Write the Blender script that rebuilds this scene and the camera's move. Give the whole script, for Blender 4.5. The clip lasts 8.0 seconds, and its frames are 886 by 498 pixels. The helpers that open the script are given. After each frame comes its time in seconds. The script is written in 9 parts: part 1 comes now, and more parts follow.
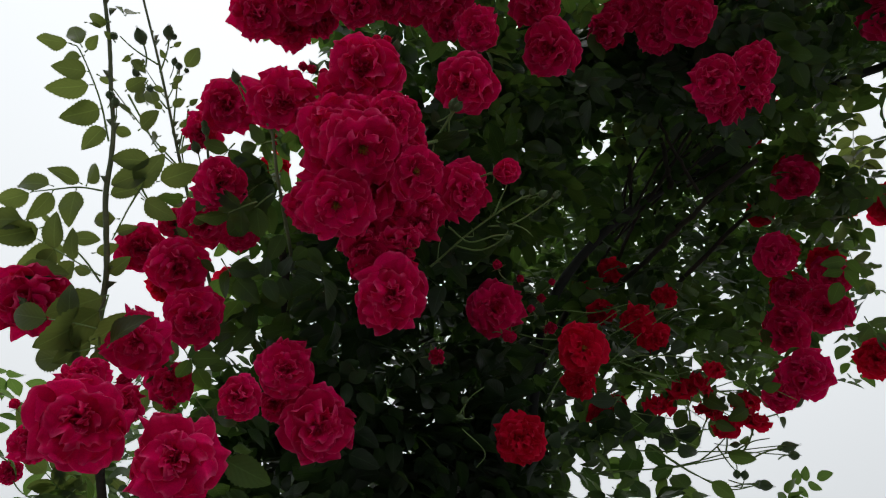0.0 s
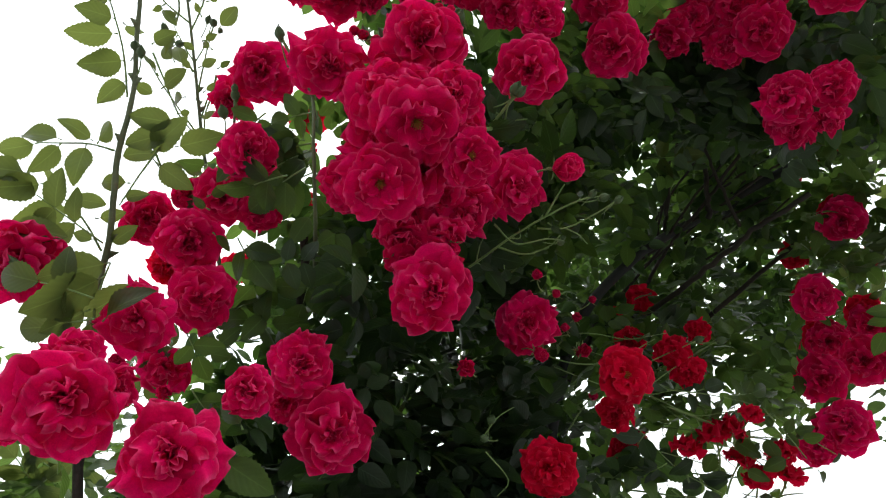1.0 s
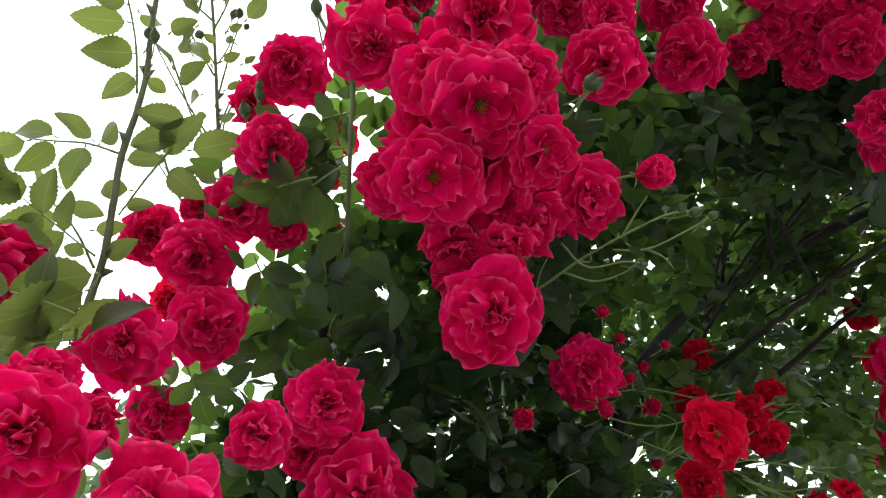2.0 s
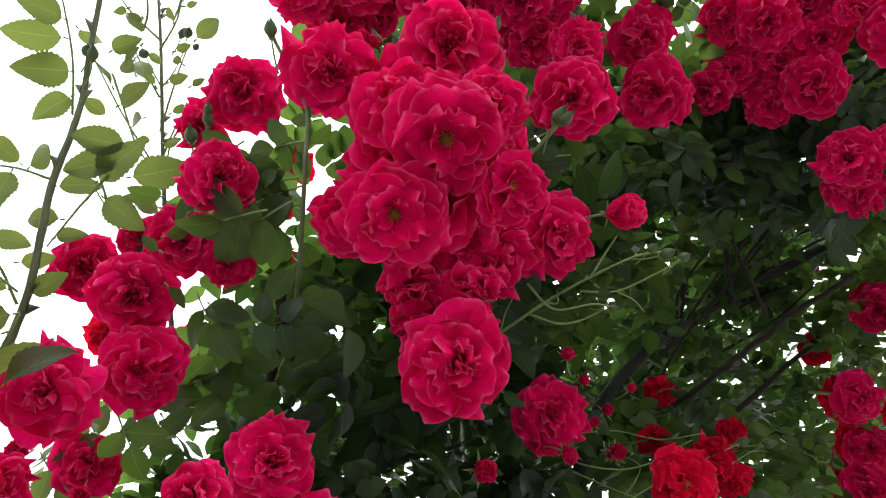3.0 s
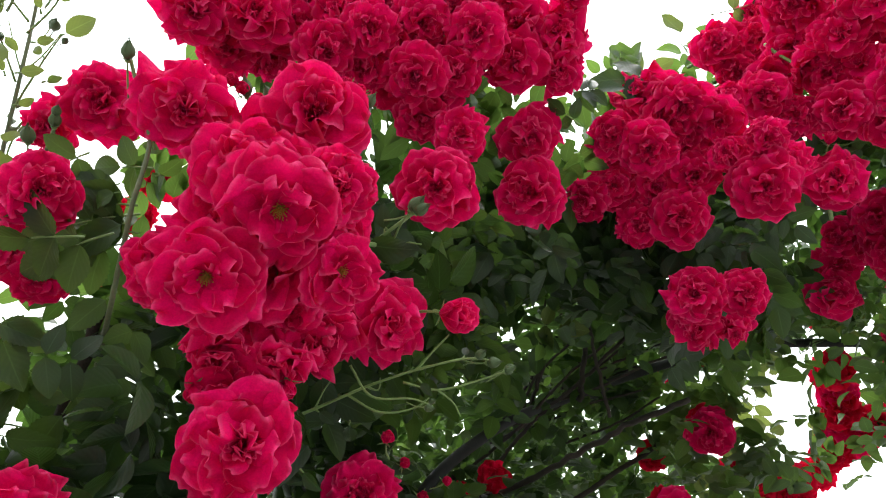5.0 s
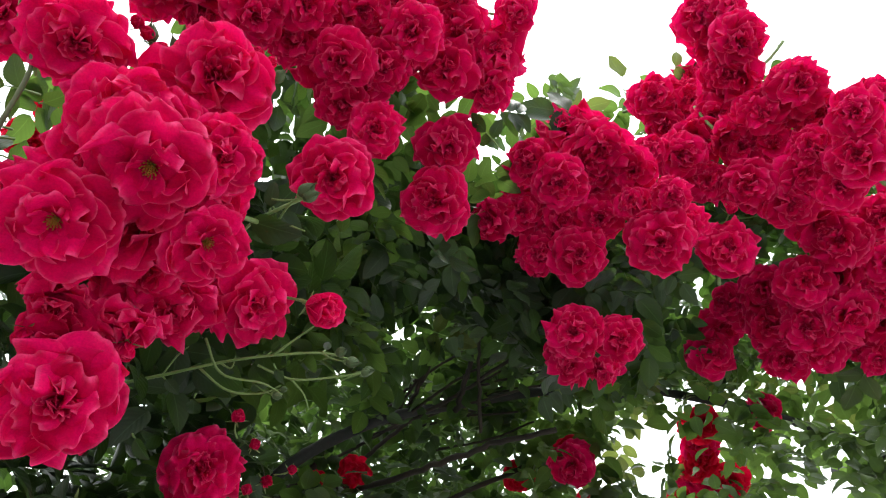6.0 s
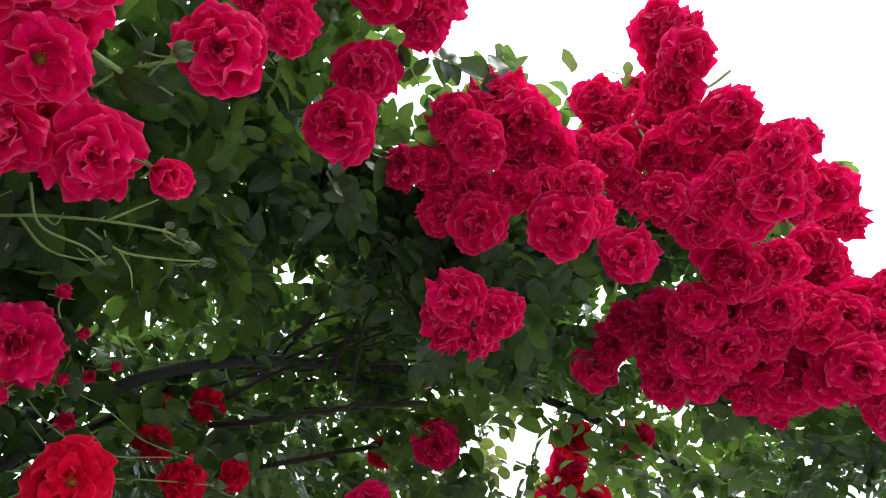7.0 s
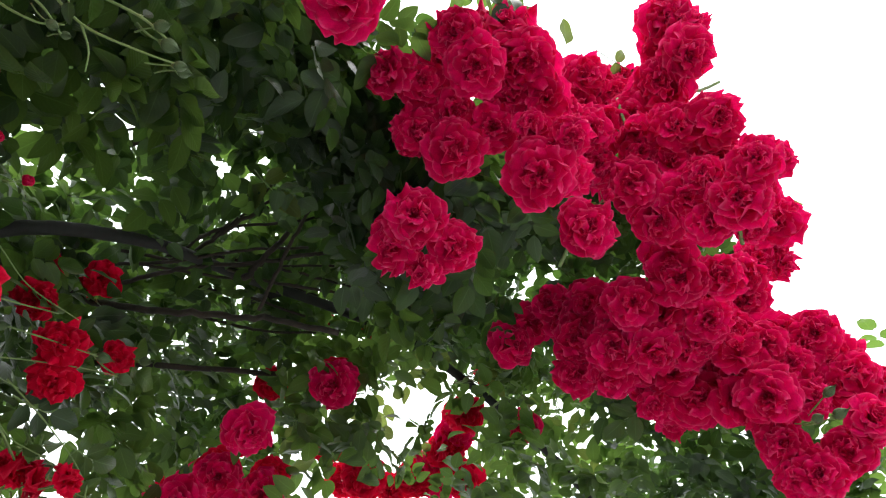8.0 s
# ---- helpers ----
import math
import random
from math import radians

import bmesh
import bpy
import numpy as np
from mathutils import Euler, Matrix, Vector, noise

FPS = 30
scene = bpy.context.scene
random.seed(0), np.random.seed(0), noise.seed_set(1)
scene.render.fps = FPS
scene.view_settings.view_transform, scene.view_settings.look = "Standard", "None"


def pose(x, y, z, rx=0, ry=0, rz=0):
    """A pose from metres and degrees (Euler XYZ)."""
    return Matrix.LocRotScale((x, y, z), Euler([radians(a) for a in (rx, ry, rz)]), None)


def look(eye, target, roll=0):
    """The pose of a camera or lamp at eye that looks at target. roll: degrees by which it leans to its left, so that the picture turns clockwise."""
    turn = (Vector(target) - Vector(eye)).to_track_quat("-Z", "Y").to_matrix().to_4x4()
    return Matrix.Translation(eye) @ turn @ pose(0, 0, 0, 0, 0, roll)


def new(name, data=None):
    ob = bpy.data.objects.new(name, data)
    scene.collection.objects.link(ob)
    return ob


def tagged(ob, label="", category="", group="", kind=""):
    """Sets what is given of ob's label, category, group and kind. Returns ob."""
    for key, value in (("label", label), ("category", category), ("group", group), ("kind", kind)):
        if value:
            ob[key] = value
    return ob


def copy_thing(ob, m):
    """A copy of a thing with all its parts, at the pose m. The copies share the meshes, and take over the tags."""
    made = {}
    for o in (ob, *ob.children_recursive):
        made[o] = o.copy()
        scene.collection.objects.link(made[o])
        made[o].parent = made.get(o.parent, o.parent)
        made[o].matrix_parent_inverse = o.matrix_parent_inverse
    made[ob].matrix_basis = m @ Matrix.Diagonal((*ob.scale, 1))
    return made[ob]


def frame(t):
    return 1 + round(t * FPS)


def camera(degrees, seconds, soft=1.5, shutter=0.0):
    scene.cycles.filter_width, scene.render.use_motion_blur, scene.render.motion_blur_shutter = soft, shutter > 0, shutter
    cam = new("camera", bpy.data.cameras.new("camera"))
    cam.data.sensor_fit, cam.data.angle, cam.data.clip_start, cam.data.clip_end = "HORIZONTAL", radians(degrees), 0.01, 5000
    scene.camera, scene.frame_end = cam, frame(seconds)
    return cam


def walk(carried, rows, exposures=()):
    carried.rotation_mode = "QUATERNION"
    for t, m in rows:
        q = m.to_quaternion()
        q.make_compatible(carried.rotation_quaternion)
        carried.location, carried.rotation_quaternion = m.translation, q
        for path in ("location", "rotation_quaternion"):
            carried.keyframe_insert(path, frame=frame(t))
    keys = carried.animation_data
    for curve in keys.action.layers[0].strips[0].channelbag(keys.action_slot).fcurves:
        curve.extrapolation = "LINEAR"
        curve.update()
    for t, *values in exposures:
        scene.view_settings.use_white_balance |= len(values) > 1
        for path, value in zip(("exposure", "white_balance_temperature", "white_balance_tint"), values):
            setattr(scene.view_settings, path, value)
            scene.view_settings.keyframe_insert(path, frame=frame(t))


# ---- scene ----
cam = camera(65.6, 8.0, soft=1.2)
PATH = [
    (0, (-0.011, -0.005, 1.528), (0.022, 1.254, 3.081), -1.2),
    (0.5, (-0.061, 0.009, 1.552), (-0.007, 1.25, 3.119), 1.9),
    (1, (-0.061, 0.071, 1.575), (-0.015, 1.278, 3.169), 3.7),
    (1.5, (-0.064, 0.151, 1.61), (-0.089, 1.283, 3.259), 6.7),
    (1.7, (-0.077, 0.169, 1.627), (-0.107, 1.258, 3.305), 7.6),
    (2.8, (-0.102, 0.199, 1.678), (-0.017, 1.181, 3.418), 2.7),
    (3, (-0.098, 0.195, 1.685), (0.009, 1.159, 3.434), 2.1),
    (3.5, (-0.089, 0.186, 1.695), (0.061, 1.118, 3.458), 0.8),
    (4, (-0.079, 0.177, 1.703), (0.122, 1.079, 3.477), -0.2),
    (4.5, (-0.066, 0.161, 1.712), (0.21, 1.007, 3.503), -1.0),
    (4.7, (-0.058, 0.157, 1.715), (0.24, 0.989, 3.509), -0.7),
    (5.8, (-0.03, 0.137, 1.722), (0.469, 0.884, 3.509), -1.4),
    (6, (-0.018, 0.129, 1.724), (0.511, 0.86, 3.508), -0.8),
    (6.3, (0.0, 0.127, 1.725), (0.581, 0.841, 3.501), -0.1),
    (6.5, (0.023, 0.129, 1.725), (0.625, 0.808, 3.507), 0.0),
    (7, (0.072, 0.149, 1.732), (0.736, 0.763, 3.515), 1.9),
    (7.5, (0.09, 0.203, 1.741), (0.815, 0.747, 3.524), 4.1),
    (8, (0.113, 0.247, 1.743), (0.951, 0.66, 3.511), 1.6),
]
EXPOSURES = [(0, -1.36), (0.5, -0.88), (1, -0.34), (1.5, 0.04), (3, 0.22), (4.5, 0.36), (6.5, 0.42), (8, 0.42)]
walk(cam, [(t, look(eye, target, roll)) for t, eye, target, roll in PATH], EXPOSURES)

# ---- sky and light: a bright, even overcast ----
world = bpy.data.worlds.new("overcast_sky")
scene.world = world
world.use_nodes = True
wn, wl = world.node_tree.nodes, world.node_tree.links
SUN_UP, SUN_ROUND = radians(66), radians(200)
sky = wn.new("ShaderNodeTexSky")
sky.sky_type, sky.sun_disc, sky.sun_elevation, sky.sun_rotation = "NISHITA", False, SUN_UP, SUN_ROUND
sky.dust_density = 4.0
cloud = wn.new("ShaderNodeMix")
cloud.data_type, cloud.blend_type = "RGBA", "MIX"
cloud.inputs["Factor"].default_value = 0.94
cloud.inputs[7].default_value = (20.0, 20.8, 21.4, 1)
wl.new(sky.outputs[0], cloud.inputs[6])
# an overcast sky is three times as bright overhead as at the horizon
height = wn.new("ShaderNodeTexGradient")
height.texture_mapping.mapping_x = "Z"
rise = wn.new("ShaderNodeMapRange")
rise.inputs["To Min"].default_value, rise.inputs["To Max"].default_value = 0.5, 1.2
wl.new(height.outputs["Fac"], rise.inputs["Value"])
veil = wn.new("ShaderNodeMix")
veil.data_type, veil.blend_type = "RGBA", "MULTIPLY"
veil.inputs["Factor"].default_value = 1.0
wl.new(cloud.outputs[2], veil.inputs[6])
wl.new(rise.outputs["Result"], veil.inputs[7])
wl.new(veil.outputs[2], wn["Background"].inputs["Color"])
wn["Background"].inputs["Strength"].default_value = 0.12

sun = new("sun", bpy.data.lights.new("sun", "SUN"))
sun.data.energy, sun.data.angle, sun.data.color = 1.5, radians(25), (1.0, 0.97, 0.93)
toward = Vector((math.sin(SUN_ROUND) * math.cos(SUN_UP), math.cos(SUN_ROUND) * math.cos(SUN_UP), math.sin(SUN_UP)))
sun.matrix_world = look(toward * 20, (0, 0, 0))


# ---- materials ----
def material(name):
    m = bpy.data.materials.new(name)
    m.use_nodes = True
    n = m.node_tree.nodes
    return m, n, m.node_tree.links, n["Principled BSDF"], n["Material Output"]


def node(n, kind, **values):
    k = n.new("ShaderNode" + kind)
    for key, value in values.items():
        k.inputs[key].default_value = value
    return k


def ramp(n, links, source, *stops):
    r = n.new("ShaderNodeValToRGB")
    while len(r.color_ramp.elements) < len(stops):
        r.color_ramp.elements.new(0.5)
    for e, (at, colour) in zip(r.color_ramp.elements, stops):
        e.position, e.color = at, (*colour, 1)
    links.new(source, r.inputs[0])
    return r.outputs[0]


def blend(n, links, factor, a, b, how="MIX"):
    x = n.new("ShaderNodeMix")
    x.data_type, x.blend_type = "RGBA", how
    if isinstance(factor, float):
        x.inputs["Factor"].default_value = factor
    else:
        links.new(factor, x.inputs["Factor"])
    for slot, value in ((6, a), (7, b)):
        if isinstance(value, tuple):
            x.inputs[slot].default_value = (*value, 1)
        else:
            links.new(value, x.inputs[slot])
    return x.outputs[2]


def thin(n, links, bsdf, out, colour, share):
    """Lets part of the light through a thin petal or leaf."""
    t = n.new("ShaderNodeBsdfTranslucent")
    links.new(colour, t.inputs["Color"])
    mix = n.new("ShaderNodeMixShader")
    mix.inputs[0].default_value = share
    links.new(bsdf.outputs[0], mix.inputs[1])
    links.new(t.outputs[0], mix.inputs[2])
    links.new(mix.outputs[0], out.inputs["Surface"])


def petal_material(name, deep, mid, edge, through_colour):
    m, n, links, bsdf, out = material(name)
    info, uv = n.new("ShaderNodeObjectInfo"), n.new("ShaderNodeTexCoord")
    split = n.new("ShaderNodeSeparateXYZ")
    links.new(uv.outputs["UV"], split.inputs[0])
    tone = ramp(n, links, info.outputs["Random"], (0.0, deep), (1.0, mid))
    # how near the point lies to the petal's outer edge, at its tip or at its sides
    across = n.new("ShaderNodeMath")
    across.operation, across.inputs[1].default_value = "SUBTRACT", 0.5
    links.new(split.outputs["X"], across.inputs[0])
    side = n.new("ShaderNodeMath")
    side.operation = "ABSOLUTE"
    links.new(across.outputs[0], side.inputs[0])
    flank = n.new("ShaderNodeMath")
    flank.operation, flank.inputs[1].default_value, flank.inputs[2].default_value = "MULTIPLY_ADD", 1.96, 0.015
    links.new(side.outputs[0], flank.inputs[0])
    outer = n.new("ShaderNodeMath")
    outer.operation = "MAXIMUM"
    links.new(split.outputs["Y"], outer.inputs[0])
    links.new(flank.outputs[0], outer.inputs[1])
    # the paler rim paints in the light that rolled petal edges catch
    rim = ramp(n, links, outer.outputs[0], (0.0, (0, 0, 0)), (0.82, (0.0, 0.0, 0.0)), (0.93, (0.06, 0.06, 0.06)), (1.0, (0.6, 0.6, 0.6)))
    colour = blend(n, links, rim, tone, edge)
    blotch = node(n, "TexNoise", Scale=60.0, Detail=4.0)
    links.new(uv.outputs["Object"], blotch.inputs["Vector"])
    colour = blend(n, links, 0.35, colour, ramp(n, links, blotch.outputs["Fac"], (0.3, (0.55, 0.5, 0.5)), (0.7, (1.25, 1.2, 1.2))), "MULTIPLY")
    veins = node(n, "TexWave", Scale=9.0, Distortion=2.5, Detail=2.0)
    veins.bands_direction = "X"
    links.new(uv.outputs["UV"], veins.inputs["Vector"])
    bump = node(n, "Bump", Strength=0.05, Distance=0.004)
    links.new(veins.outputs["Fac"], bump.inputs["Height"])
    crinkle = node(n, "TexNoise", Scale=7.0, Detail=2.0, Roughness=0.5)
    links.new(uv.outputs["Object"], crinkle.inputs["Vector"])
    crumple = node(n, "Bump", Strength=0.3, Distance=0.03)
    links.new(crinkle.outputs["Fac"], crumple.inputs["Height"])
    links.new(bump.outputs[0], crumple.inputs["Normal"])
    links.new(crumple.outputs[0], bsdf.inputs["Normal"])
    links.new(colour, bsdf.inputs["Base Color"])
    bsdf.inputs["Roughness"].default_value = 0.55
    bsdf.inputs["Specular IOR Level"].default_value = 0.03
    light = blend(n, links, 0.8, colour, through_colour)
    thin(n, links, bsdf, out, light, 0.29)
    return m


PETAL = petal_material("crimson_petal", (0.56, 0.0008, 0.070), (0.88, 0.003, 0.145), (0.97, 0.14, 0.36), (0.98, 0.004, 0.14))
SCARLET = petal_material("scarlet_petal", (0.50, 0.001, 0.024), (0.80, 0.003, 0.048), (0.88, 0.05, 0.13), (0.95, 0.004, 0.05))


def leaf_material(name, dark, light, glow, gloss, share, per_island):
    m, n, links, bsdf, out = material(name)
    uv = n.new("ShaderNodeTexCoord")
    split = n.new("ShaderNodeSeparateXYZ")
    links.new(uv.outputs["UV"], split.inputs[0])
    chance = n.new("ShaderNodeNewGeometry").outputs["Random Per Island"] if per_island else n.new("ShaderNodeObjectInfo").outputs["Random"]
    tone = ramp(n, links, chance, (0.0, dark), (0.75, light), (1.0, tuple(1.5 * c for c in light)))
    blotch = node(n, "TexNoise", Scale=45.0, Detail=5.0)
    links.new(uv.outputs["Object"], blotch.inputs["Vector"])
    tone = blend(n, links, 0.5, tone, ramp(n, links, blotch.outputs["Fac"], (0.3, (0.6, 0.62, 0.5)), (0.7, (1.2, 1.2, 1.1))), "MULTIPLY")
    # the midrib and the side veins
    off = n.new("ShaderNodeMath")
    off.operation = "SUBTRACT"
    off.inputs[1].default_value = 0.5
    links.new(split.outputs["X"], off.inputs[0])
    side = n.new("ShaderNodeMath")
    side.operation = "ABSOLUTE"
    links.new(off.outputs[0], side.inputs[0])
    rib = ramp(n, links, side.outputs[0], (0.0, (1, 1, 1)), (0.035, (0, 0, 0)))
    slant = n.new("ShaderNodeMath")
    slant.operation = "MULTIPLY_ADD"
    slant.inputs[1].default_value = -0.7
    links.new(side.outputs[0], slant.inputs[0])
    links.new(split.outputs["Y"], slant.inputs[2])
    comb = n.new("ShaderNodeCombineXYZ")
    links.new(slant.outputs[0], comb.inputs["X"])
    waves = node(n, "TexWave", Scale=2.2, Distortion=1.2, Detail=1.0)
    links.new(comb.outputs[0], waves.inputs["Vector"])
    bump = node(n, "Bump", Strength=0.1, Distance=0.004)
    links.new(waves.outputs["Fac"], bump.inputs["Height"])
    links.new(bump.outputs[0], bsdf.inputs["Normal"])
    colour = blend(n, links, rib, tone, tuple(2.2 * c for c in light))
    links.new(colour, bsdf.inputs["Base Color"])
    bsdf.inputs["Roughness"].default_value = gloss
    bsdf.inputs["Specular IOR Level"].default_value = 0.34
    glowing = blend(n, links, 0.75, colour, glow)
    glowing = blend(n, links, 0.12, glowing, ramp(n, links, waves.outputs["Fac"], (0.2, (0.6, 0.6, 0.6)), (0.8, (1.1, 1.1, 1.1))), "MULTIPLY")
    thin(n, links, bsdf, out, glowing, share)
    return m


# one kind of leaf in three tones, with skylight or shade painted in
SKYLIT_LEAF = leaf_material("skylit_rose_leaf", (0.022, 0.042, 0.016), (0.048, 0.078, 0.026), (0.25, 0.31, 0.06), 0.38, 0.5, False)
HALF_SHADED_LEAF = leaf_material("half_shaded_rose_leaf", (0.012, 0.028, 0.011), (0.032, 0.062, 0.018), (0.25, 0.40, 0.06), 0.38, 0.36, False)
SHADED_LEAF = leaf_material("shaded_rose_leaf", (0.007, 0.016, 0.011), (0.02, 0.037, 0.019), (0.15, 0.30, 0.04), 0.36, 0.24, False)
# same foliage twice: canopy shade painted into the first, skylight into the second
SHADED_FOLIAGE = leaf_material("shaded_rose_foliage", (0.007, 0.016, 0.011), (0.02, 0.037, 0.019), (0.19, 0.38, 0.05), 0.36, 0.26, True)
SKYLIT_FOLIAGE = leaf_material("skylit_rose_foliage", (0.010, 0.025, 0.011), (0.03, 0.057, 0.018), (0.25, 0.43, 0.07), 0.36, 0.45, True)


def plain(name, a, b, scale, rough, bump_strength=0.3, metal=0.0, stretch=(1, 1, 1)):
    m, n, links, bsdf, out = material(name)
    uv = n.new("ShaderNodeTexCoord")
    warp = n.new("ShaderNodeMapping")
    warp.inputs["Scale"].default_value = stretch
    links.new(uv.outputs["Object"], warp.inputs[0])
    coarse, fine = node(n, "TexNoise", Scale=scale, Detail=6.0), node(n, "TexNoise", Scale=scale * 9, Detail=3.0)
    for k in (coarse, fine):
        links.new(warp.outputs[0], k.inputs["Vector"])
    colour = ramp(n, links, coarse.outputs["Fac"], (0.3, a), (0.7, b))
    colour = blend(n, links, 0.4, colour, ramp(n, links, fine.outputs["Fac"], (0.3, (0.6, 0.6, 0.6)), (0.7, (1.2, 1.2, 1.2))), "MULTIPLY")
    links.new(colour, bsdf.inputs["Base Color"])
    bump = node(n, "Bump", Strength=bump_strength, Distance=0.003)
    links.new(fine.outputs["Fac"], bump.inputs["Height"])
    links.new(bump.outputs[0], bsdf.inputs["Normal"])
    bsdf.inputs["Roughness"].default_value, bsdf.inputs["Metallic"].default_value = rough, metal
    return m


STEM = plain("green_stem", (0.13, 0.22, 0.06), (0.22, 0.32, 0.11), 40, 0.5)
BUD_GREEN = plain("bud_green", (0.05, 0.09, 0.035), (0.10, 0.16, 0.06), 60, 0.55)
SHOOT = plain("dull_green_shoot", (0.10, 0.13, 0.065), (0.17, 0.20, 0.11), 40, 0.6)
BARK = plain("cane_bark", (0.014, 0.011, 0.008), (0.04, 0.03, 0.022), 30, 0.85, 0.6)
IRON = plain("dark_painted_steel", (0.008, 0.010, 0.010), (0.018, 0.020, 0.018), 14, 0.8, 0.2)
STAMEN = plain("golden_stamens", (0.42, 0.17, 0.02), (0.6, 0.32, 0.05), 200, 0.7)
# grey chosen for how much light it sends up to the roses
BOUNCE_GROUND = plain("bounce_grey_ground", (0.15, 0.145, 0.132), (0.25, 0.243, 0.225), 5, 0.9, 0.5)


# ---- mesh helpers ----
def mesh_of(name, verts, faces, mat, uvs=None):
    me = bpy.data.meshes.new(name)
    me.from_pydata([tuple(p) for p in verts], [], [tuple(f) for f in faces])
    me.materials.append(mat)
    if uvs is not None:
        loops = np.empty(len(me.loops), dtype=np.int32)
        me.loops.foreach_get("vertex_index", loops)
        me.uv_layers.new(name="UVMap").data.foreach_set("uv", np.asarray(uvs, dtype=np.float32)[loops].ravel())
    me.polygons.foreach_set("use_smooth", np.ones(len(me.polygons), dtype=bool))
    me.update()
    return me


def part(name, me, parent, label=""):
    ob = new(name, me)
    ob.parent = parent
    return tagged(ob, label)


def joined(pieces):
    """Puts (verts, faces, uvs) pieces together."""
    verts, faces, uvs, base = [], [], [], 0
    for v, f, u in pieces:
        verts.append(v)
        uvs.append(u)
        faces += [tuple(i + base for i in face) for face in f]
        base += len(v)
    return np.concatenate(verts), faces, np.concatenate(uvs)


def glide(points, steps):
    """A smooth line through the points."""
    p = [np.array(q, float) for q in points]
    p = [2 * p[0] - p[1]] + p + [2 * p[-1] - p[-2]]
    line = []
    for i in range(1, len(p) - 2):
        for k in range(steps):
            t = k / steps
            line.append(0.5 * (2 * p[i] + (p[i + 1] - p[i - 1]) * t + (2 * p[i - 1] - 5 * p[i] + 4 * p[i + 1] - p[i + 2]) * t ** 2
                               + (3 * p[i] - p[i - 1] - 3 * p[i + 1] + p[i + 2]) * t ** 3))
    return np.array(line + [p[-2]])


def tube(line, radius, end_radius, sides=7, bumps=0.0, seed=0):
    rng = np.random.RandomState(seed)
    n = len(line)
    along = np.gradient(line, axis=0)
    along /= np.linalg.norm(along, axis=1)[:, None]
    ref = np.array((0.31, 0.52, 0.79)) if abs(along[0] @ np.array((0.31, 0.52, 0.79))) < 0.9 else np.array((1.0, 0, 0))
    verts, uvs = [], []
    for i in range(n):
        a = np.cross(along[i], ref)
        a /= np.linalg.norm(a)
        b = np.cross(along[i], a)
        r = radius + (end_radius - radius) * i / (n - 1)
        for k in range(sides):
            w = 2 * math.pi * k / sides
            verts.append(line[i] + (a * math.cos(w) + b * math.sin(w)) * r * (1 + bumps * rng.uniform(-1, 1)))
            uvs.append((k / sides, i / (n - 1)))
    faces = [(i * sides + k, i * sides + (k + 1) % sides, (i + 1) * sides + (k + 1) % sides, (i + 1) * sides + k) for i in range(n - 1) for k in range(sides)]
    faces += [tuple(range(sides))[::-1], tuple(range((n - 1) * sides, n * sides))]
    return np.array(verts), faces, np.array(uvs)


def thorns(line, radius, count, seed):
    rng = np.random.RandomState(seed)
    pieces = []
    for _ in range(count):
        i = rng.randint(1, len(line) - 1)
        along = line[i + 1] - line[i - 1]
        along /= np.linalg.norm(along)
        out = np.cross(along, rng.normal(size=3))
        out /= np.linalg.norm(out)
        side = np.cross(along, out)
        c = line[i] + out * radius * 0.8
        long = radius * 1.5 + 0.003
        verts = [c + along * 0.6 * long, c - along * 0.5 * long, c + side * 0.22 * long, c - side * 0.22 * long, c + out * long - along * 0.45 * long]
        pieces.append((np.array(verts), [(0, 2, 4), (2, 1, 4), (1, 3, 4), (3, 0, 4)], np.zeros((5, 2))))
    return pieces


def facing(place, way, spin, size):
    q = Vector(way).to_track_quat("Z", "Y").to_matrix().to_4x4()
    return Matrix.Translation(place) @ q @ Matrix.Rotation(radians(spin), 4, "Z") @ Matrix.Scale(size, 4)


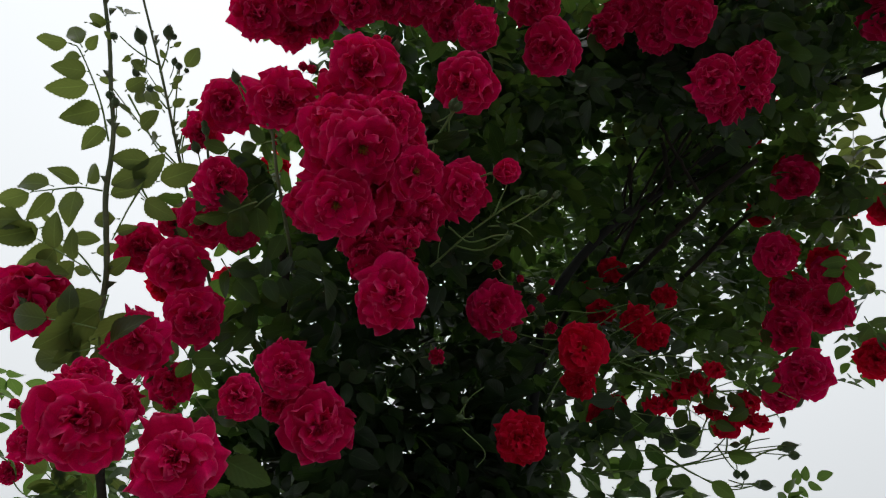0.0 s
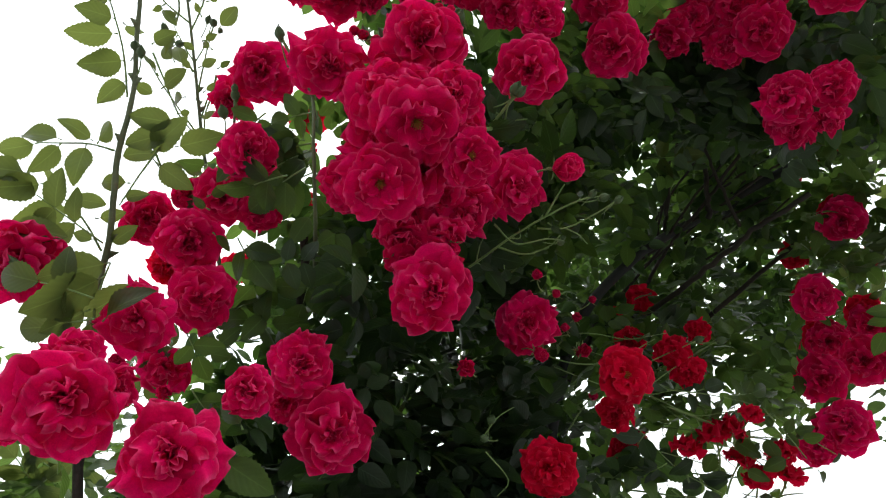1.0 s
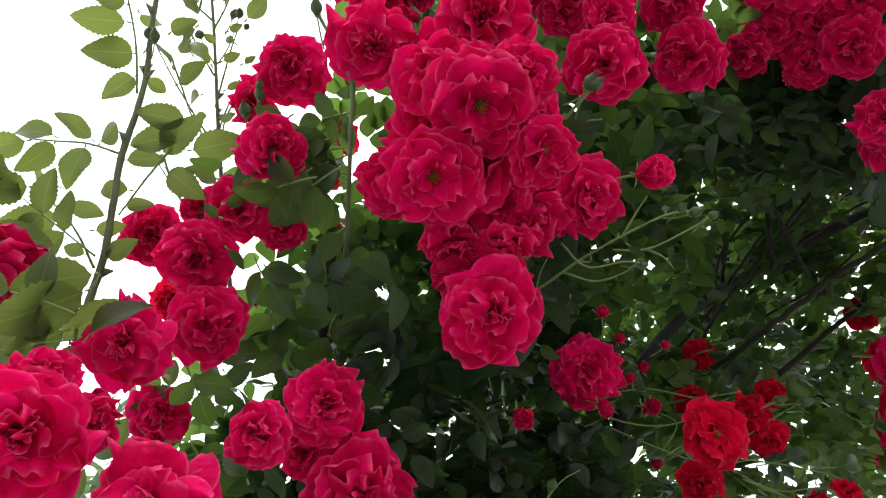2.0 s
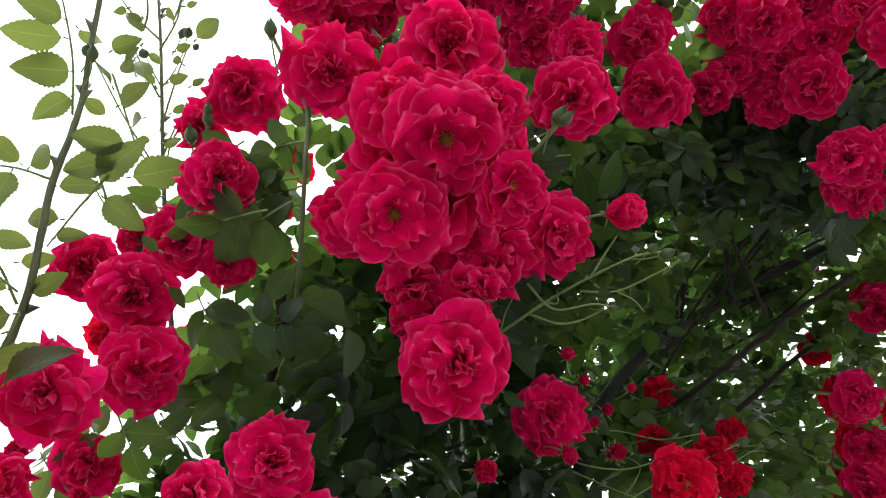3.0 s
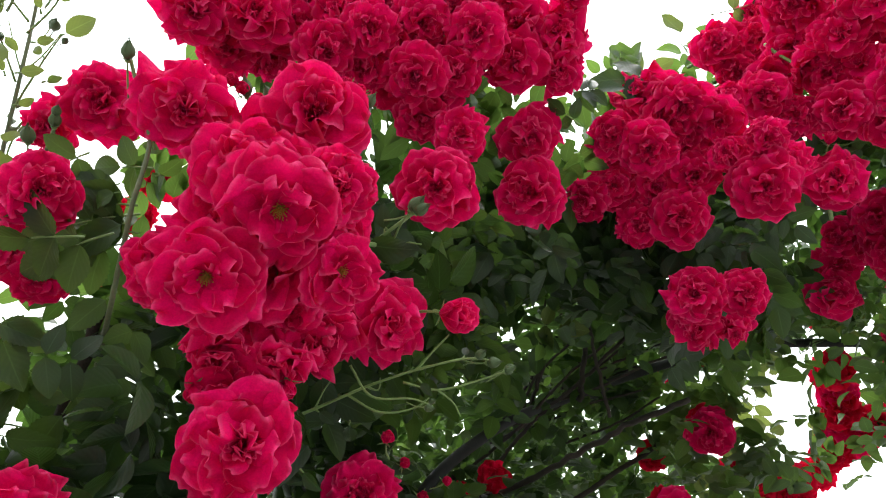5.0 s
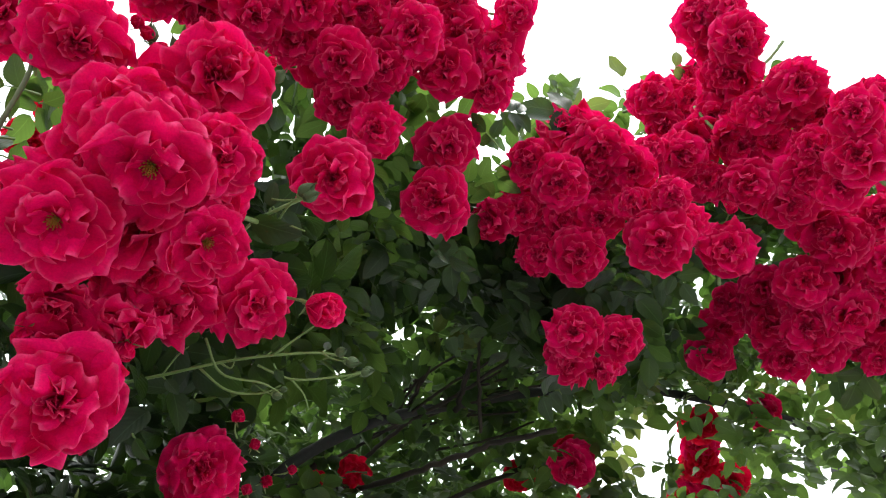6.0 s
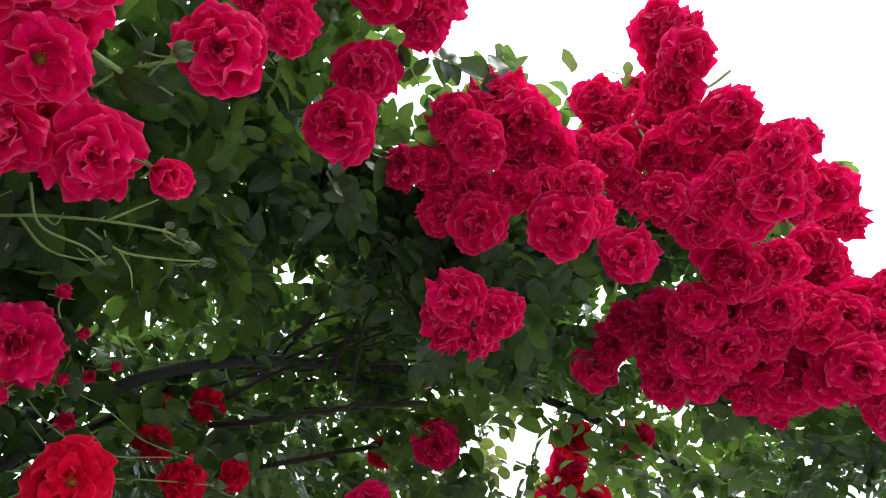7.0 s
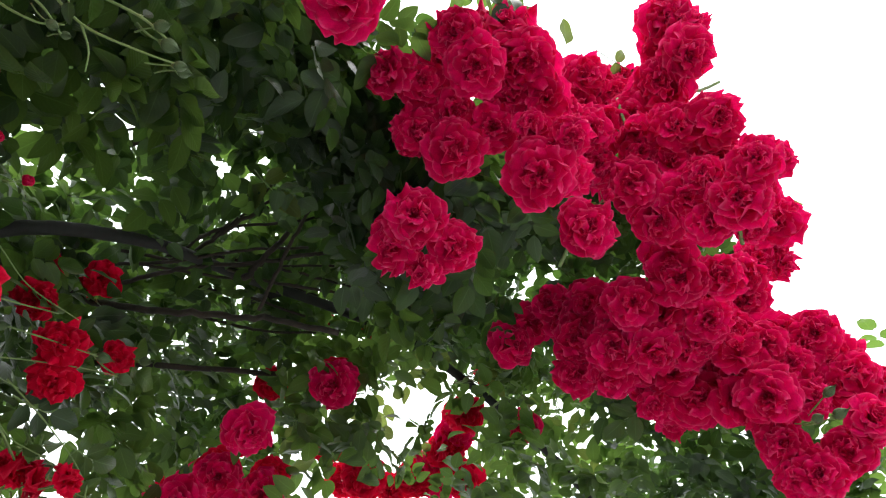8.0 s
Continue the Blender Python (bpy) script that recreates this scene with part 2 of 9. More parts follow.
# ---- rose flowers: one unit across, opening towards +z ----
def petal(rng, length, width, a0, a1, cup, ruffle, curl, r0=0.02, z0=0.0, turn=0.0, nu=16, nv=9, twist=0.0, wrap=None):
    """One petal with a round, wavy outline: it rises from the heart at angle a0, leans out to a1 and rolls its edge by curl."""
    s = np.linspace(0, 1, nv + 1)
    u, v = np.meshgrid(np.linspace(-1, 1, nu + 1), 1 - (1 - s) ** 1.35)
    notch, wide = rng.uniform(-0.02, 0.07), rng.uniform(0.56, 0.70)
    reach = length * (1 - 0.07 * u ** 2 - notch * np.exp(-(u / 0.3) ** 2) + 0.022 * np.sin(rng.uniform(6, 9) * u + rng.uniform(0, 6)) + rng.uniform(-0.05, 0.05) * u)
    ang = lambda q: a0 + (a1 - a0) * q ** 0.8 + 0.35 * curl * np.clip((q - 0.6) / 0.4, 0, 1) ** 1.6
    r, z = np.full_like(u, r0), np.full_like(u, z0)
    for i in range(1, nv + 1):
        mid = (v[i] + v[i - 1]) / 2
        step = reach[i] * (v[i] - v[i - 1])
        r[i] = r[i - 1] + step * np.sin(ang(mid))
        z[i] = z[i - 1] + step * np.cos(ang(mid))
    out = np.clip((v - wide) / (1 - wide), 0, 1)
    half = width / 2 * (0.2 + 0.8 * np.sin(np.pi / 2 * np.clip(v / wide, 0, 1))) * np.sqrt(1 - 0.76 * out ** 2)
    x = u * half
    theta = ang(v)
    wave = ruffle * rng.uniform(0.9, 1.7) * v ** 1.8 * (0.62 * np.sin(rng.uniform(2.0, 3.4) * u + rng.uniform(0, 6)) + 0.42 * np.sin(rng.uniform(4.5, 6.5) * u + rng.uniform(0, 6)) * v
                                + 0.55 * width * np.sin(rng.uniform(6.0, 9.0) * u + rng.uniform(0, 6)) * v ** 4)
    fold = cup * half * u ** 2 * (1 - 0.9 * v ** 2) + wave - 0.15 * ruffle * v ** 3 * np.abs(u) ** 3 + twist * x * v
    # the edge rolls back all round the tip and the flanks
    rim = np.clip((v ** 6 + np.abs(u) ** 6 * v) ** (1 / 6), 0, 1)
    fold = fold - 0.10 * curl * length * np.clip((rim - 0.62) / 0.38, 0, 1) ** 2
    r2, z2 = r - np.cos(theta) * fold, z + np.sin(theta) * fold
    x = x + rng.uniform(-0.2, 0.2) * v * width / 2
    c, s = math.cos(turn), math.sin(turn)
    # upright petals wrap round the heart, one flank tucked under the next petal
    wrap = min(0.95, max(0.12, 1.1 - a1 / radians(100))) if wrap is None else wrap
    r2 = r2 + 0.08 * width * wrap * u * v
    round_by = 1.3 * np.tanh(x / np.maximum(r2, 0.11) / 1.3)
    px, py = (1 - wrap) * r2 + wrap * r2 * np.cos(round_by), (1 - wrap) * x + wrap * np.maximum(r2, 0.05) * np.sin(round_by)
    verts = np.stack([px * c - py * s, px * s + py * c, z2], -1).reshape(-1, 3)
    w = nu + 1
    faces = [(j * w + i, j * w + i + 1, (j + 1) * w + i + 1, (j + 1) * w + i) for j in range(nv) for i in range(nu)]
    return verts, faces, np.stack([(u + 1) / 2, v], -1).reshape(-1, 2)


# rings of (petals, length, width, first angle, last angle, cup, ruffle, curl), outermost first
D = radians
RINGS = {
    "full": [(6, .50, .58, D(60), D(100), .16, .085, D(24)), (6, .46, .54, D(42), D(80), .2, .10, D(34)), (6, .40, .48, D(22), D(58), .26, .09, D(44)), (5, .34, .42, D(4), D(36), .34, .07, D(50))],
    "open": [(6, .51, .60, D(62), D(98), .14, .085, D(20)), (6, .46, .56, D(48), D(80), .18, .10, D(30)), (5, .37, .48, D(30), D(62), .24, .09, D(36)), (4, .26, .34, D(20), D(48), .3, .06, D(40))],
    "loose": [(5, .53, .64, D(66), D(110), .1, .11, D(30)), (5, .49, .58, D(44), D(84), .16, .13, D(38)), (5, .42, .50, D(20), D(56), .26, .11, D(44)), (4, .34, .42, D(2), D(32), .38, .08, D(50))],
    "back": [(6, .51, .58, D(50), D(96), .22, .085, D(26)), (5, .44, .52, D(32), D(70), .3, .095, D(36))],
    "half": [(5, .80, .74, D(30), D(4), .8, .02, D(22)), (4, .82, .70, D(18), D(-4), .85, .02, D(12))],
}
HEART = {"back": (8, .34, D(6), D(36)), "full": (11, .28, D(0), D(24)), "open": (0, 0, 0, 0), "loose": (11, .30, D(-2), D(22)), "half": (4, .76, D(2), D(-8))}
LABEL = {
    "full": "ruffled double crimson rose in full bloom on the arch",
    "open": "wide open crimson rose showing its golden stamens",
    "loose": "loosely opened crimson rose with wavy reflexed petals",
    "back": "crimson rose in full bloom crowded behind other roses",
    "half": "half-open crimson rose with petals still cupped together",
}


def calyx(rng, scale=1.0, spread=radians(105)):
    """Five green sepals and the swollen base under the petals."""
    line = np.array([(0, 0, -0.13), (0, 0, -0.10), (0, 0, -0.05), (0, 0, 0.0), (0, 0, 0.03)])
    radii = [0.022, 0.045, 0.055, 0.04, 0.02]
    verts, uvs = [], []
    for p, r in zip(line, radii):
        for k in range(8):
            w = math.pi * k / 4
            verts.append((r * math.cos(w), r * math.sin(w), p[2]))
            uvs.append((k / 8, 0.5))
    body = (np.array(verts), [(i * 8 + k, i * 8 + (k + 1) % 8, (i + 1) * 8 + (k + 1) % 8, (i + 1) * 8 + k) for i in range(4) for k in range(8)], np.array(uvs))
    pieces = [body]
    for k in range(5):
        pieces.append(petal(rng, 0.30 * scale, 0.10, radians(50), spread + rng.uniform(-0.3, 0.3), 0.4, 0.02, radians(20), 0.03, -0.01, 2 * math.pi * k / 5, 2, 5))
    for v, f, u in pieces[1:]:
        n = len(v) // 3
        for j in range(n):
            taper = 1 - (j / (n - 1)) ** 1.4 * 0.92
            mid = v[j * 3 + 1].copy()
            v[j * 3], v[j * 3 + 2] = mid + (v[j * 3] - mid) * taper, mid + (v[j * 3 + 2] - mid) * taper
    return joined(pieces)


flowers = {}


def build_rose(look_of, variant):
    kind = look_of.replace("scarlet_", "")
    rng = np.random.RandomState(100 + 17 * variant + len(look_of))
    skin = SCARLET if kind != look_of else PETAL
    rose_ob = tagged(new("rose_bloom"), LABEL[kind].replace("crimson", "scarlet") if skin is SCARLET else LABEL[kind], "rose flower", "crimson roses on the arch")
    phase = rng.uniform(0, 6)
    for ring, (count, length, width, a0, a1, cup, ruffle, curl) in enumerate(RINGS[kind]):
        phase += 0.55 + rng.uniform(-0.15, 0.15)
        for k in range(count):
            data = petal(rng, length * rng.uniform(0.88, 1.07), width * rng.uniform(0.88, 1.12), a0 + rng.uniform(-0.16, 0.16), a1 + rng.uniform(-0.28, 0.24),
                         cup, ruffle * rng.uniform(0.7, 1.4), curl * rng.uniform(0.2, 1.5), 0.025, 0.012 * ring, phase + 2 * math.pi * (k + rng.uniform(-0.18, 0.18)) / count,
                         twist=(0.0 if kind == "half" else rng.uniform(-0.1, 0.1) * (1 + 0.3 * ring)), wrap=0.1 if kind == "half" else None)
            part("petal", mesh_of("petal", data[0], data[1], skin, data[2]), rose_ob)
    count, length, a0, a1 = HEART[kind]
    if count:
        furled = kind != "half"
        pieces = []
        for k in range(count):
            a = a1 + rng.uniform(-0.1, 0.2) - (radians(34) - 0.055 * k if furled else 0)
            pieces.append(petal(rng, length * rng.uniform(0.9, 1.08), length * (0.9 + 0.05 * k if furled else 1.0), a0, a, 0.6, 0.03 * furled, radians(30) * rng.uniform(0.3, 1.5),
                                0.008 + 0.007 * k if furled else 0.012 + 0.012 * k, 0.03, 2.4 * k, 8, 6, 0.2 * rng.uniform(-1, 1), None if furled else 0.1))
        part("heart_petals", mesh_of("heart_petals", *joined(pieces)[:2], skin, joined(pieces)[2]), rose_ob, "tightly furled inner petals")
    else:
        pieces = []
        for k in range(46):
            w, r = 2.4 * k, 0.008 + 0.0014 * k
            foot = np.array((0.4 * r * math.cos(w), 0.4 * r * math.sin(w), 0.02))
            head = np.array((r * 1.2 * math.cos(w), r * 1.2 * math.sin(w), 0.13 - 0.3 * r + rng.uniform(-0.015, 0.015)))
            v, f, u = tube(np.array((foot, head)), 0.003, 0.003, 3)
            pieces.append((v, f, u))
            v, f, u = tube(np.array((head, head + (head - foot) * 0.14)), 0.007, 0.005, 5)
            pieces.append((v, f, u))
        v, f, u = joined(pieces)
        part("stamen_tuft", mesh_of("stamen_tuft", v, f, STAMEN, u), rose_ob, "golden yellow stamens")
    v, f, u = calyx(rng)
    part("calyx", mesh_of("calyx", v, f, STEM, u), rose_ob, "green sepals")
    line = glide([(0, 0, -0.12), (0.02, 0.01, -0.35), (0.08, 0.03, -0.65), (0.22, 0.06, -1.0)], 3)
    v, f, u = tube(line, 0.028, 0.034, 6)
    part("stem", mesh_of("stem", v, f, STEM, u), rose_ob, "thin green flower stalk")
    return rose_ob


tally = {}
VARIANTS = {"full": 5, "open": 2, "loose": 4, "half": 1, "back": 2, "scarlet_full": 2, "scarlet_open": 1, "scarlet_loose": 2}


def rose(kind, place, across, way, spin):
    """A flower of that kind, that many metres across, opening along way."""
    tally[kind] = tally.get(kind, -1) + 1
    variant = tally[kind] % VARIANTS[kind]
    if (kind, variant) not in flowers:
        ob = build_rose(kind, variant)
        ob.matrix_basis = facing(place, way, spin, across)
        flowers[kind, variant] = ob, across
        return ob
    ob, first = flowers[kind, variant]
    return copy_thing(ob, facing(place, way, spin, across / first))


def bud_sepal(rng, turn, lift):
    """A fifth of the closed bud's skin, ending in a drawn-out tip."""
    s, u = np.linspace(0, 1, 10), np.linspace(-1, 1, 5)
    tip = rng.uniform(0.0, 0.16)
    r = 0.03 + 0.27 * np.sin(np.pi * np.clip(s / 0.86, 0, 1) ** 0.72) + lift
    r[7:] += tip * (s[7:] - s[7]) ** 1.2
    half = radians(41) * np.where(s < 0.5, 1, 1 - 0.8 * (np.clip(s - 0.5, 0, 1) / 0.5) ** 1.3)
    w = turn + u[None, :] * half[:, None]
    z = np.repeat((-0.04 + 1.05 * s)[:, None], 5, 1)
    verts = np.stack([r[:, None] * np.cos(w), r[:, None] * np.sin(w), z], -1).reshape(-1, 3)
    faces = [(j * 5 + i, j * 5 + i + 1, (j + 1) * 5 + i + 1, (j + 1) * 5 + i) for j in range(9) for i in range(4)]
    return verts, faces, np.stack([np.repeat((u[None, :] + 1) / 2, 10, 0), np.repeat(s[:, None], 5, 1)], -1).reshape(-1, 2)


def build_bud(kind):
    rng = np.random.RandomState(7 if kind == "red" else 8)
    red = kind == "red"
    bud_ob = tagged(new("rose_bud"), "plump crimson rosebud with green sepals folding back" if red else "closed green rosebud with pointed sepals on a thin stalk", "rosebud", "buds on the climbing rose")
    if red:
        pieces = [petal(rng, 0.62, 0.62, radians(38), radians(-14), 0.8, 0.02, radians(10), 0.03, 0.0, 2 * math.pi * k / 5, 6, 6, wrap=0.1) for k in range(5)]
        pieces += [petal(rng, 0.60, 0.5, radians(24), radians(-16), 0.9, 0.02, radians(5), 0.02, 0.02, 2 * math.pi * k / 4 + 0.5, 6, 6, wrap=0.1) for k in range(4)]
        v, f, u = joined(pieces)
        part("bud_petals", mesh_of("bud_petals", v * 1.35, f, PETAL, u), bud_ob, "furled crimson petals")
        v, f, u = calyx(rng, 1.7, radians(62))
        v = v * np.array((1.5, 1.5, 1.1))
    else:
        for k in range(5):
            v, f, u = bud_sepal(rng, 2 * math.pi * k / 5, 0.004 * (k % 2))
            part("sepal", mesh_of("sepal", v, f, BUD_GREEN, u), bud_ob)
        v, f, u = calyx(rng, 0.2)
        v = v * np.array((2.6, 2.6, 1.5))
    part("calyx", mesh_of("calyx", v, f, STEM, u), bud_ob, "green calyx")
    line = glide([(0, 0, -0.16), (0.02, 0.02, -0.6), (0.1, 0.05, -1.1), (0.3, 0.1, -1.7)], 3)
    v, f, u = tube(line, 0.04, 0.05, 6)
    part("stem", mesh_of("stem", v, f, STEM, u), bud_ob, "thin green stalk")
    return bud_ob


def bud(kind, place, long, way, spin):
    if kind not in flowers:
        ob = build_bud(kind)
        ob.matrix_basis = facing(place, way, spin, long)
        flowers[kind] = ob, long
        return ob
    ob, first = flowers[kind]
    return copy_thing(ob, facing(place, way, spin, long / first))


# ---- leaves ----
def leaflet(rng, long, nv=9, nu=4, teeth=True):
    """An oval, toothed leaflet along +y, its upper side towards +z."""
    v = np.linspace(0, 1, nv + 1)
    half = 0.30 * long * np.sin(np.pi * np.clip(v, 0, 1) ** 0.8) ** 0.75
    half[0], half[-1] = 0.01 * long, 0.004 * long
    if teeth:
        half = half * (1 + (0.055 if nv > 9 else 0.06) * np.where(np.arange(nv + 1) % 2, 1, -1))
    u = np.linspace(-1, 1, nu + 1)
    droop, fold, wav, ph = rng.uniform(0.05, 0.45), rng.uniform(0.08, 0.38), rng.uniform(0.0, 0.05), rng.uniform(0, 6)
    x = u[None, :] * half[:, None]
    y = np.repeat((v * long)[:, None], nu + 1, 1) + np.abs(u)[None, :] * 0.04 * long * (1 - v[:, None])
    z = -droop * long * v[:, None] ** 2 + fold * np.abs(x) + wav * long * np.sin(9 * v[:, None] + ph) * np.abs(u)[None, :]
    verts = np.stack([x, y, z], -1).reshape(-1, 3)
    w = nu + 1
    faces = [(j * w + i, j * w + i + 1, (j + 1) * w + i + 1, (j + 1) * w + i) for j in range(nv) for i in range(nu)]
    return verts, faces, np.stack([np.repeat((u[None, :] + 1) / 2, nv + 1, 0), np.repeat(v[:, None], nu + 1, 1)], -1).reshape(-1, 2)


def turned(data, angle, tilt, place):
    v, f, u = data
    c, s = math.cos(angle), math.sin(angle)
    ct, st = math.cos(tilt), math.sin(tilt)
    r = np.array(((c, -s, 0), (s, c, 0), (0, 0, 1))) @ np.array(((ct, 0, st), (0, 1, 0), (-st, 0, ct)))
    return v @ r.T + np.array(place), f, u


def compound(rng, count, reach, size, nv=9, nu=4, teeth=True):
    """A feathered leaf along +y: its leaflets and its stalk."""
    bend = rng.uniform(-0.1, 0.25)
    at = lambda s: np.array((0.06 * reach * math.sin(2 * s), reach * s, -bend * reach * s * s))
    blades = []
    pairs = (count - 1) // 2
    for k in range(pairs):
        s = 0.4 + 0.6 * k / max(1, pairs) if pairs > 1 else 0.55
        for side in (-1, 1):
            blades.append(turned(leaflet(rng, size * rng.uniform(0.75, 0.98), nv, nu, teeth), side * -radians(rng.uniform(48, 78)), side * rng.uniform(-0.35, 0.35), at(s)))
    blades.append(turned(leaflet(rng, size * rng.uniform(0.95, 1.15), nv, nu, teeth), rng.uniform(-0.2, 0.2), rng.uniform(-0.3, 0.3), at(1.0)))
    stalk = tube(np.array([at(s) for s in np.linspace(0, 1, 5)]), 0.0011, 0.0007, 4)
    return blades, stalk


climber = tagged(new("climbing_rose"), "tall climbing rose with dark glossy leaves trained over a steel arch", "climbing rose")
climber.location = (0.0, 1.12, 0.0)
foot = np.array((0.0, 1.12, 0.0))
canes_made = 0


def cane(radius, *points):
    global canes_made
    canes_made += 1
    line = glide(points, 8) - foot
    line[1:-1] += 0.25 * radius * np.random.RandomState(canes_made).normal(0, 1, (len(line) - 2, 3))
    v, f, u = joined([tube(line, radius, radius * 0.7, 8, 0.08, canes_made)] + (thorns(line, radius, 10, canes_made) if radius > 0.0066 else []))
    part("cane", mesh_of("cane", v, f, BARK, u), climber, "woody dark brown cane")


def shoot(radius, *points):
    global canes_made
    canes_made += 1
    line = glide(points, 8) - foot
    pieces = [tube(line, radius * 0.45, radius, 7, 0.08, canes_made)] + (thorns(line, radius, 14, canes_made) if radius > 0.003 else [])
    v, f, u = joined(pieces)
    part("shoot", mesh_of("shoot", v, f, SHOOT if radius > 0.0025 else STEM, u), climber, "green shoot with small thorns")


def twig(radius, *points):
    """A thin stalk, thickest at its first end."""
    global canes_made
    canes_made += 1
    v, f, u = tube(glide(points, 8) - foot, radius * 0.75, radius * 0.4, 6, 0.12, canes_made)
    part("twig", mesh_of("twig", v, f, STEM, u), climber, "thin light green flowering stalk")


sprays = 0


def spray(base, tip, count, size, up):
    """A feathered leaf from base to tip, each leaflet a piece of its own."""
    global sprays
    sprays += 1
    rng = np.random.RandomState(900 + sprays)
    a, b = Vector(base), Vector(tip)
    y = (b - a).normalized()
    x = y.cross(Vector(up)).normalized()
    m = Matrix((x, y, x.cross(y))).transposed().to_4x4()
    reach = max(0.012, (b - a).length - (0 if count > 1 else size))
    leaf_ob = part("leaf", None, climber)
    leaf_ob.matrix_basis = Matrix.Translation(a - Vector(foot)) @ m
    blades, stalk = compound(rng, count, reach * (0.72 if count > 1 else 0.4), size * 1.12, 21, 4)
    # the leaf's place picks how much shade its colour carries
    for v, f, u in blades:
        part("leaflet", mesh_of("leaflet", v, f, SKYLIT_LEAF if base[0] < -0.33 or base[2] > 2.72 else HALF_SHADED_LEAF if base[0] < -0.15 or base[0] > 0.4 else SHADED_LEAF, u), leaf_ob)
    part("leaf_stalk", mesh_of("leaf_stalk", stalk[0], stalk[1], STEM, stalk[2]), leaf_ob)


# the mass of leaves: clumps along the canes
leaf_rng = np.random.RandomState(31)
patterns = []
for k in range(14):
    blades, stalk = compound(leaf_rng, (5, 5, 7, 3)[k % 4], leaf_rng.uniform(0.065, 0.09), leaf_rng.uniform(0.040, 0.052), 8, 2, False)
    patterns.append([(np.array(v), np.array(f, dtype=np.int64), np.array(u)) for v, f, u in blades])
mass = []


def foliage(x, y, z, dense):
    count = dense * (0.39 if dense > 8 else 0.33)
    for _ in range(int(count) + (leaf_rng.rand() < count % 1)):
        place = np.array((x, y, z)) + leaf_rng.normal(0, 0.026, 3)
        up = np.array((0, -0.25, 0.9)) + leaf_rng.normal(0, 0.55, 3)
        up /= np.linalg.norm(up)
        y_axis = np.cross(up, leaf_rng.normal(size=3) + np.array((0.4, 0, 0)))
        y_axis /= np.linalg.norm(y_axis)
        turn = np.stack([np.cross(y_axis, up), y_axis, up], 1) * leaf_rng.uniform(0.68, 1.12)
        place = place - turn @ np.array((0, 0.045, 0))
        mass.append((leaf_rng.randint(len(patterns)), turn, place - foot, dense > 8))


def grow_foliage():
    near = sorted(range(len(mass)), key=lambda i: abs(mass[i][2][0]) + abs(mass[i][2][1] + 0.55) * 0.5 + abs(mass[i][2][2] - 2.1) * 0.5)[:260]
    shared = []
    for k, blades in enumerate(patterns):
        v, f, u = joined([(b[0], b[1].tolist(), b[2]) for b in blades])
        # these central leaves carry the shade of the mass in their colour
        shared.append(mesh_of("leaf", v, f, SHADED_LEAF, u))
    for i in near:
        k, turn, place, deep = mass[i]
        ob = part("leaf", shared[k], climber)
        ob.matrix_basis = Matrix.Translation(place) @ Matrix(turn.tolist()).to_4x4()
    chosen = set(near)
    # dense clumps get the painted shade tone, sparser ones the painted skylit tone
    for deep, mat, label in ((True, SHADED_FOLIAGE, "dense rose foliage, coloured darker as in shade"), (False, SKYLIT_FOLIAGE, "thinner rose foliage, coloured brighter as if lit through by the sky")):
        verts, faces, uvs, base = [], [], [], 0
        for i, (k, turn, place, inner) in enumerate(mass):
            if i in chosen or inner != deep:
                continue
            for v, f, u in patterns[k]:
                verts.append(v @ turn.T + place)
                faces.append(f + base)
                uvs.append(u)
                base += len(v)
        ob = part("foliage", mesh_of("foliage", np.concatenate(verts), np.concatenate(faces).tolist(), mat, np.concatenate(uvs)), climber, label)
        tagged(ob, kind="stuff")


# ---- ground ----
# unseen ground sheet, added to close the place and bounce light upwards
bm = bmesh.new()
bmesh.ops.create_grid(bm, x_segments=40, y_segments=40, size=400)
for p in bm.verts:
    p.co.z = -0.004 + 0.02 * noise.noise(p.co * 0.05) if p.co.length > 20 else -0.004
me = bpy.data.meshes.new("ground")
bm.to_mesh(me)
bm.free()
me.materials.append(BOUNCE_GROUND)
tagged(new("ground", me), "plain grey unseen ground that throws light up onto the roses", "gravel ground", kind="structure")

# ---- the steel arch that carries the rose ----
arch = tagged(new("garden_arch"), "dark painted steel garden arch overgrown with roses", "garden arch")
arch.location = (0.16, 1.16, 0)


def hoop():
    pts = [(0.16, 1.16, 0.0), (0.16, 1.16, 0.8), (0.15, 1.14, 1.5), (0.14, 1.05, 2.0), (0.19, 0.90, 2.40), (0.33, 0.86, 2.63), (0.52, 0.84, 2.80), (0.72, 0.73, 2.88), (0.90, 0.66, 2.94),
           (1.30, 0.54, 2.98), (1.70, 0.44, 2.90), (2.05, 0.36, 2.62), (2.22, 0.32, 2.1), (2.25, 0.31, 1.2), (2.25, 0.31, 0.0)]
    line = glide(pts, 6) - np.array(arch.location)
    v, f, u = tube(line, 0.0095, 0.0095, 12)
    part("hoop", mesh_of("hoop", v, f, IRON, u), arch)
    return line


front = hoop()
for i in range(38, 60, 10):
    reach = front[i] + np.array((0.05, 0.16, 0.14))
    v, f, u = tube(np.array((front[i], (front[i] + reach) / 2, reach)), 0.010, 0.010, 8)
    part("rung", mesh_of("rung", v, f, IRON, u), arch)

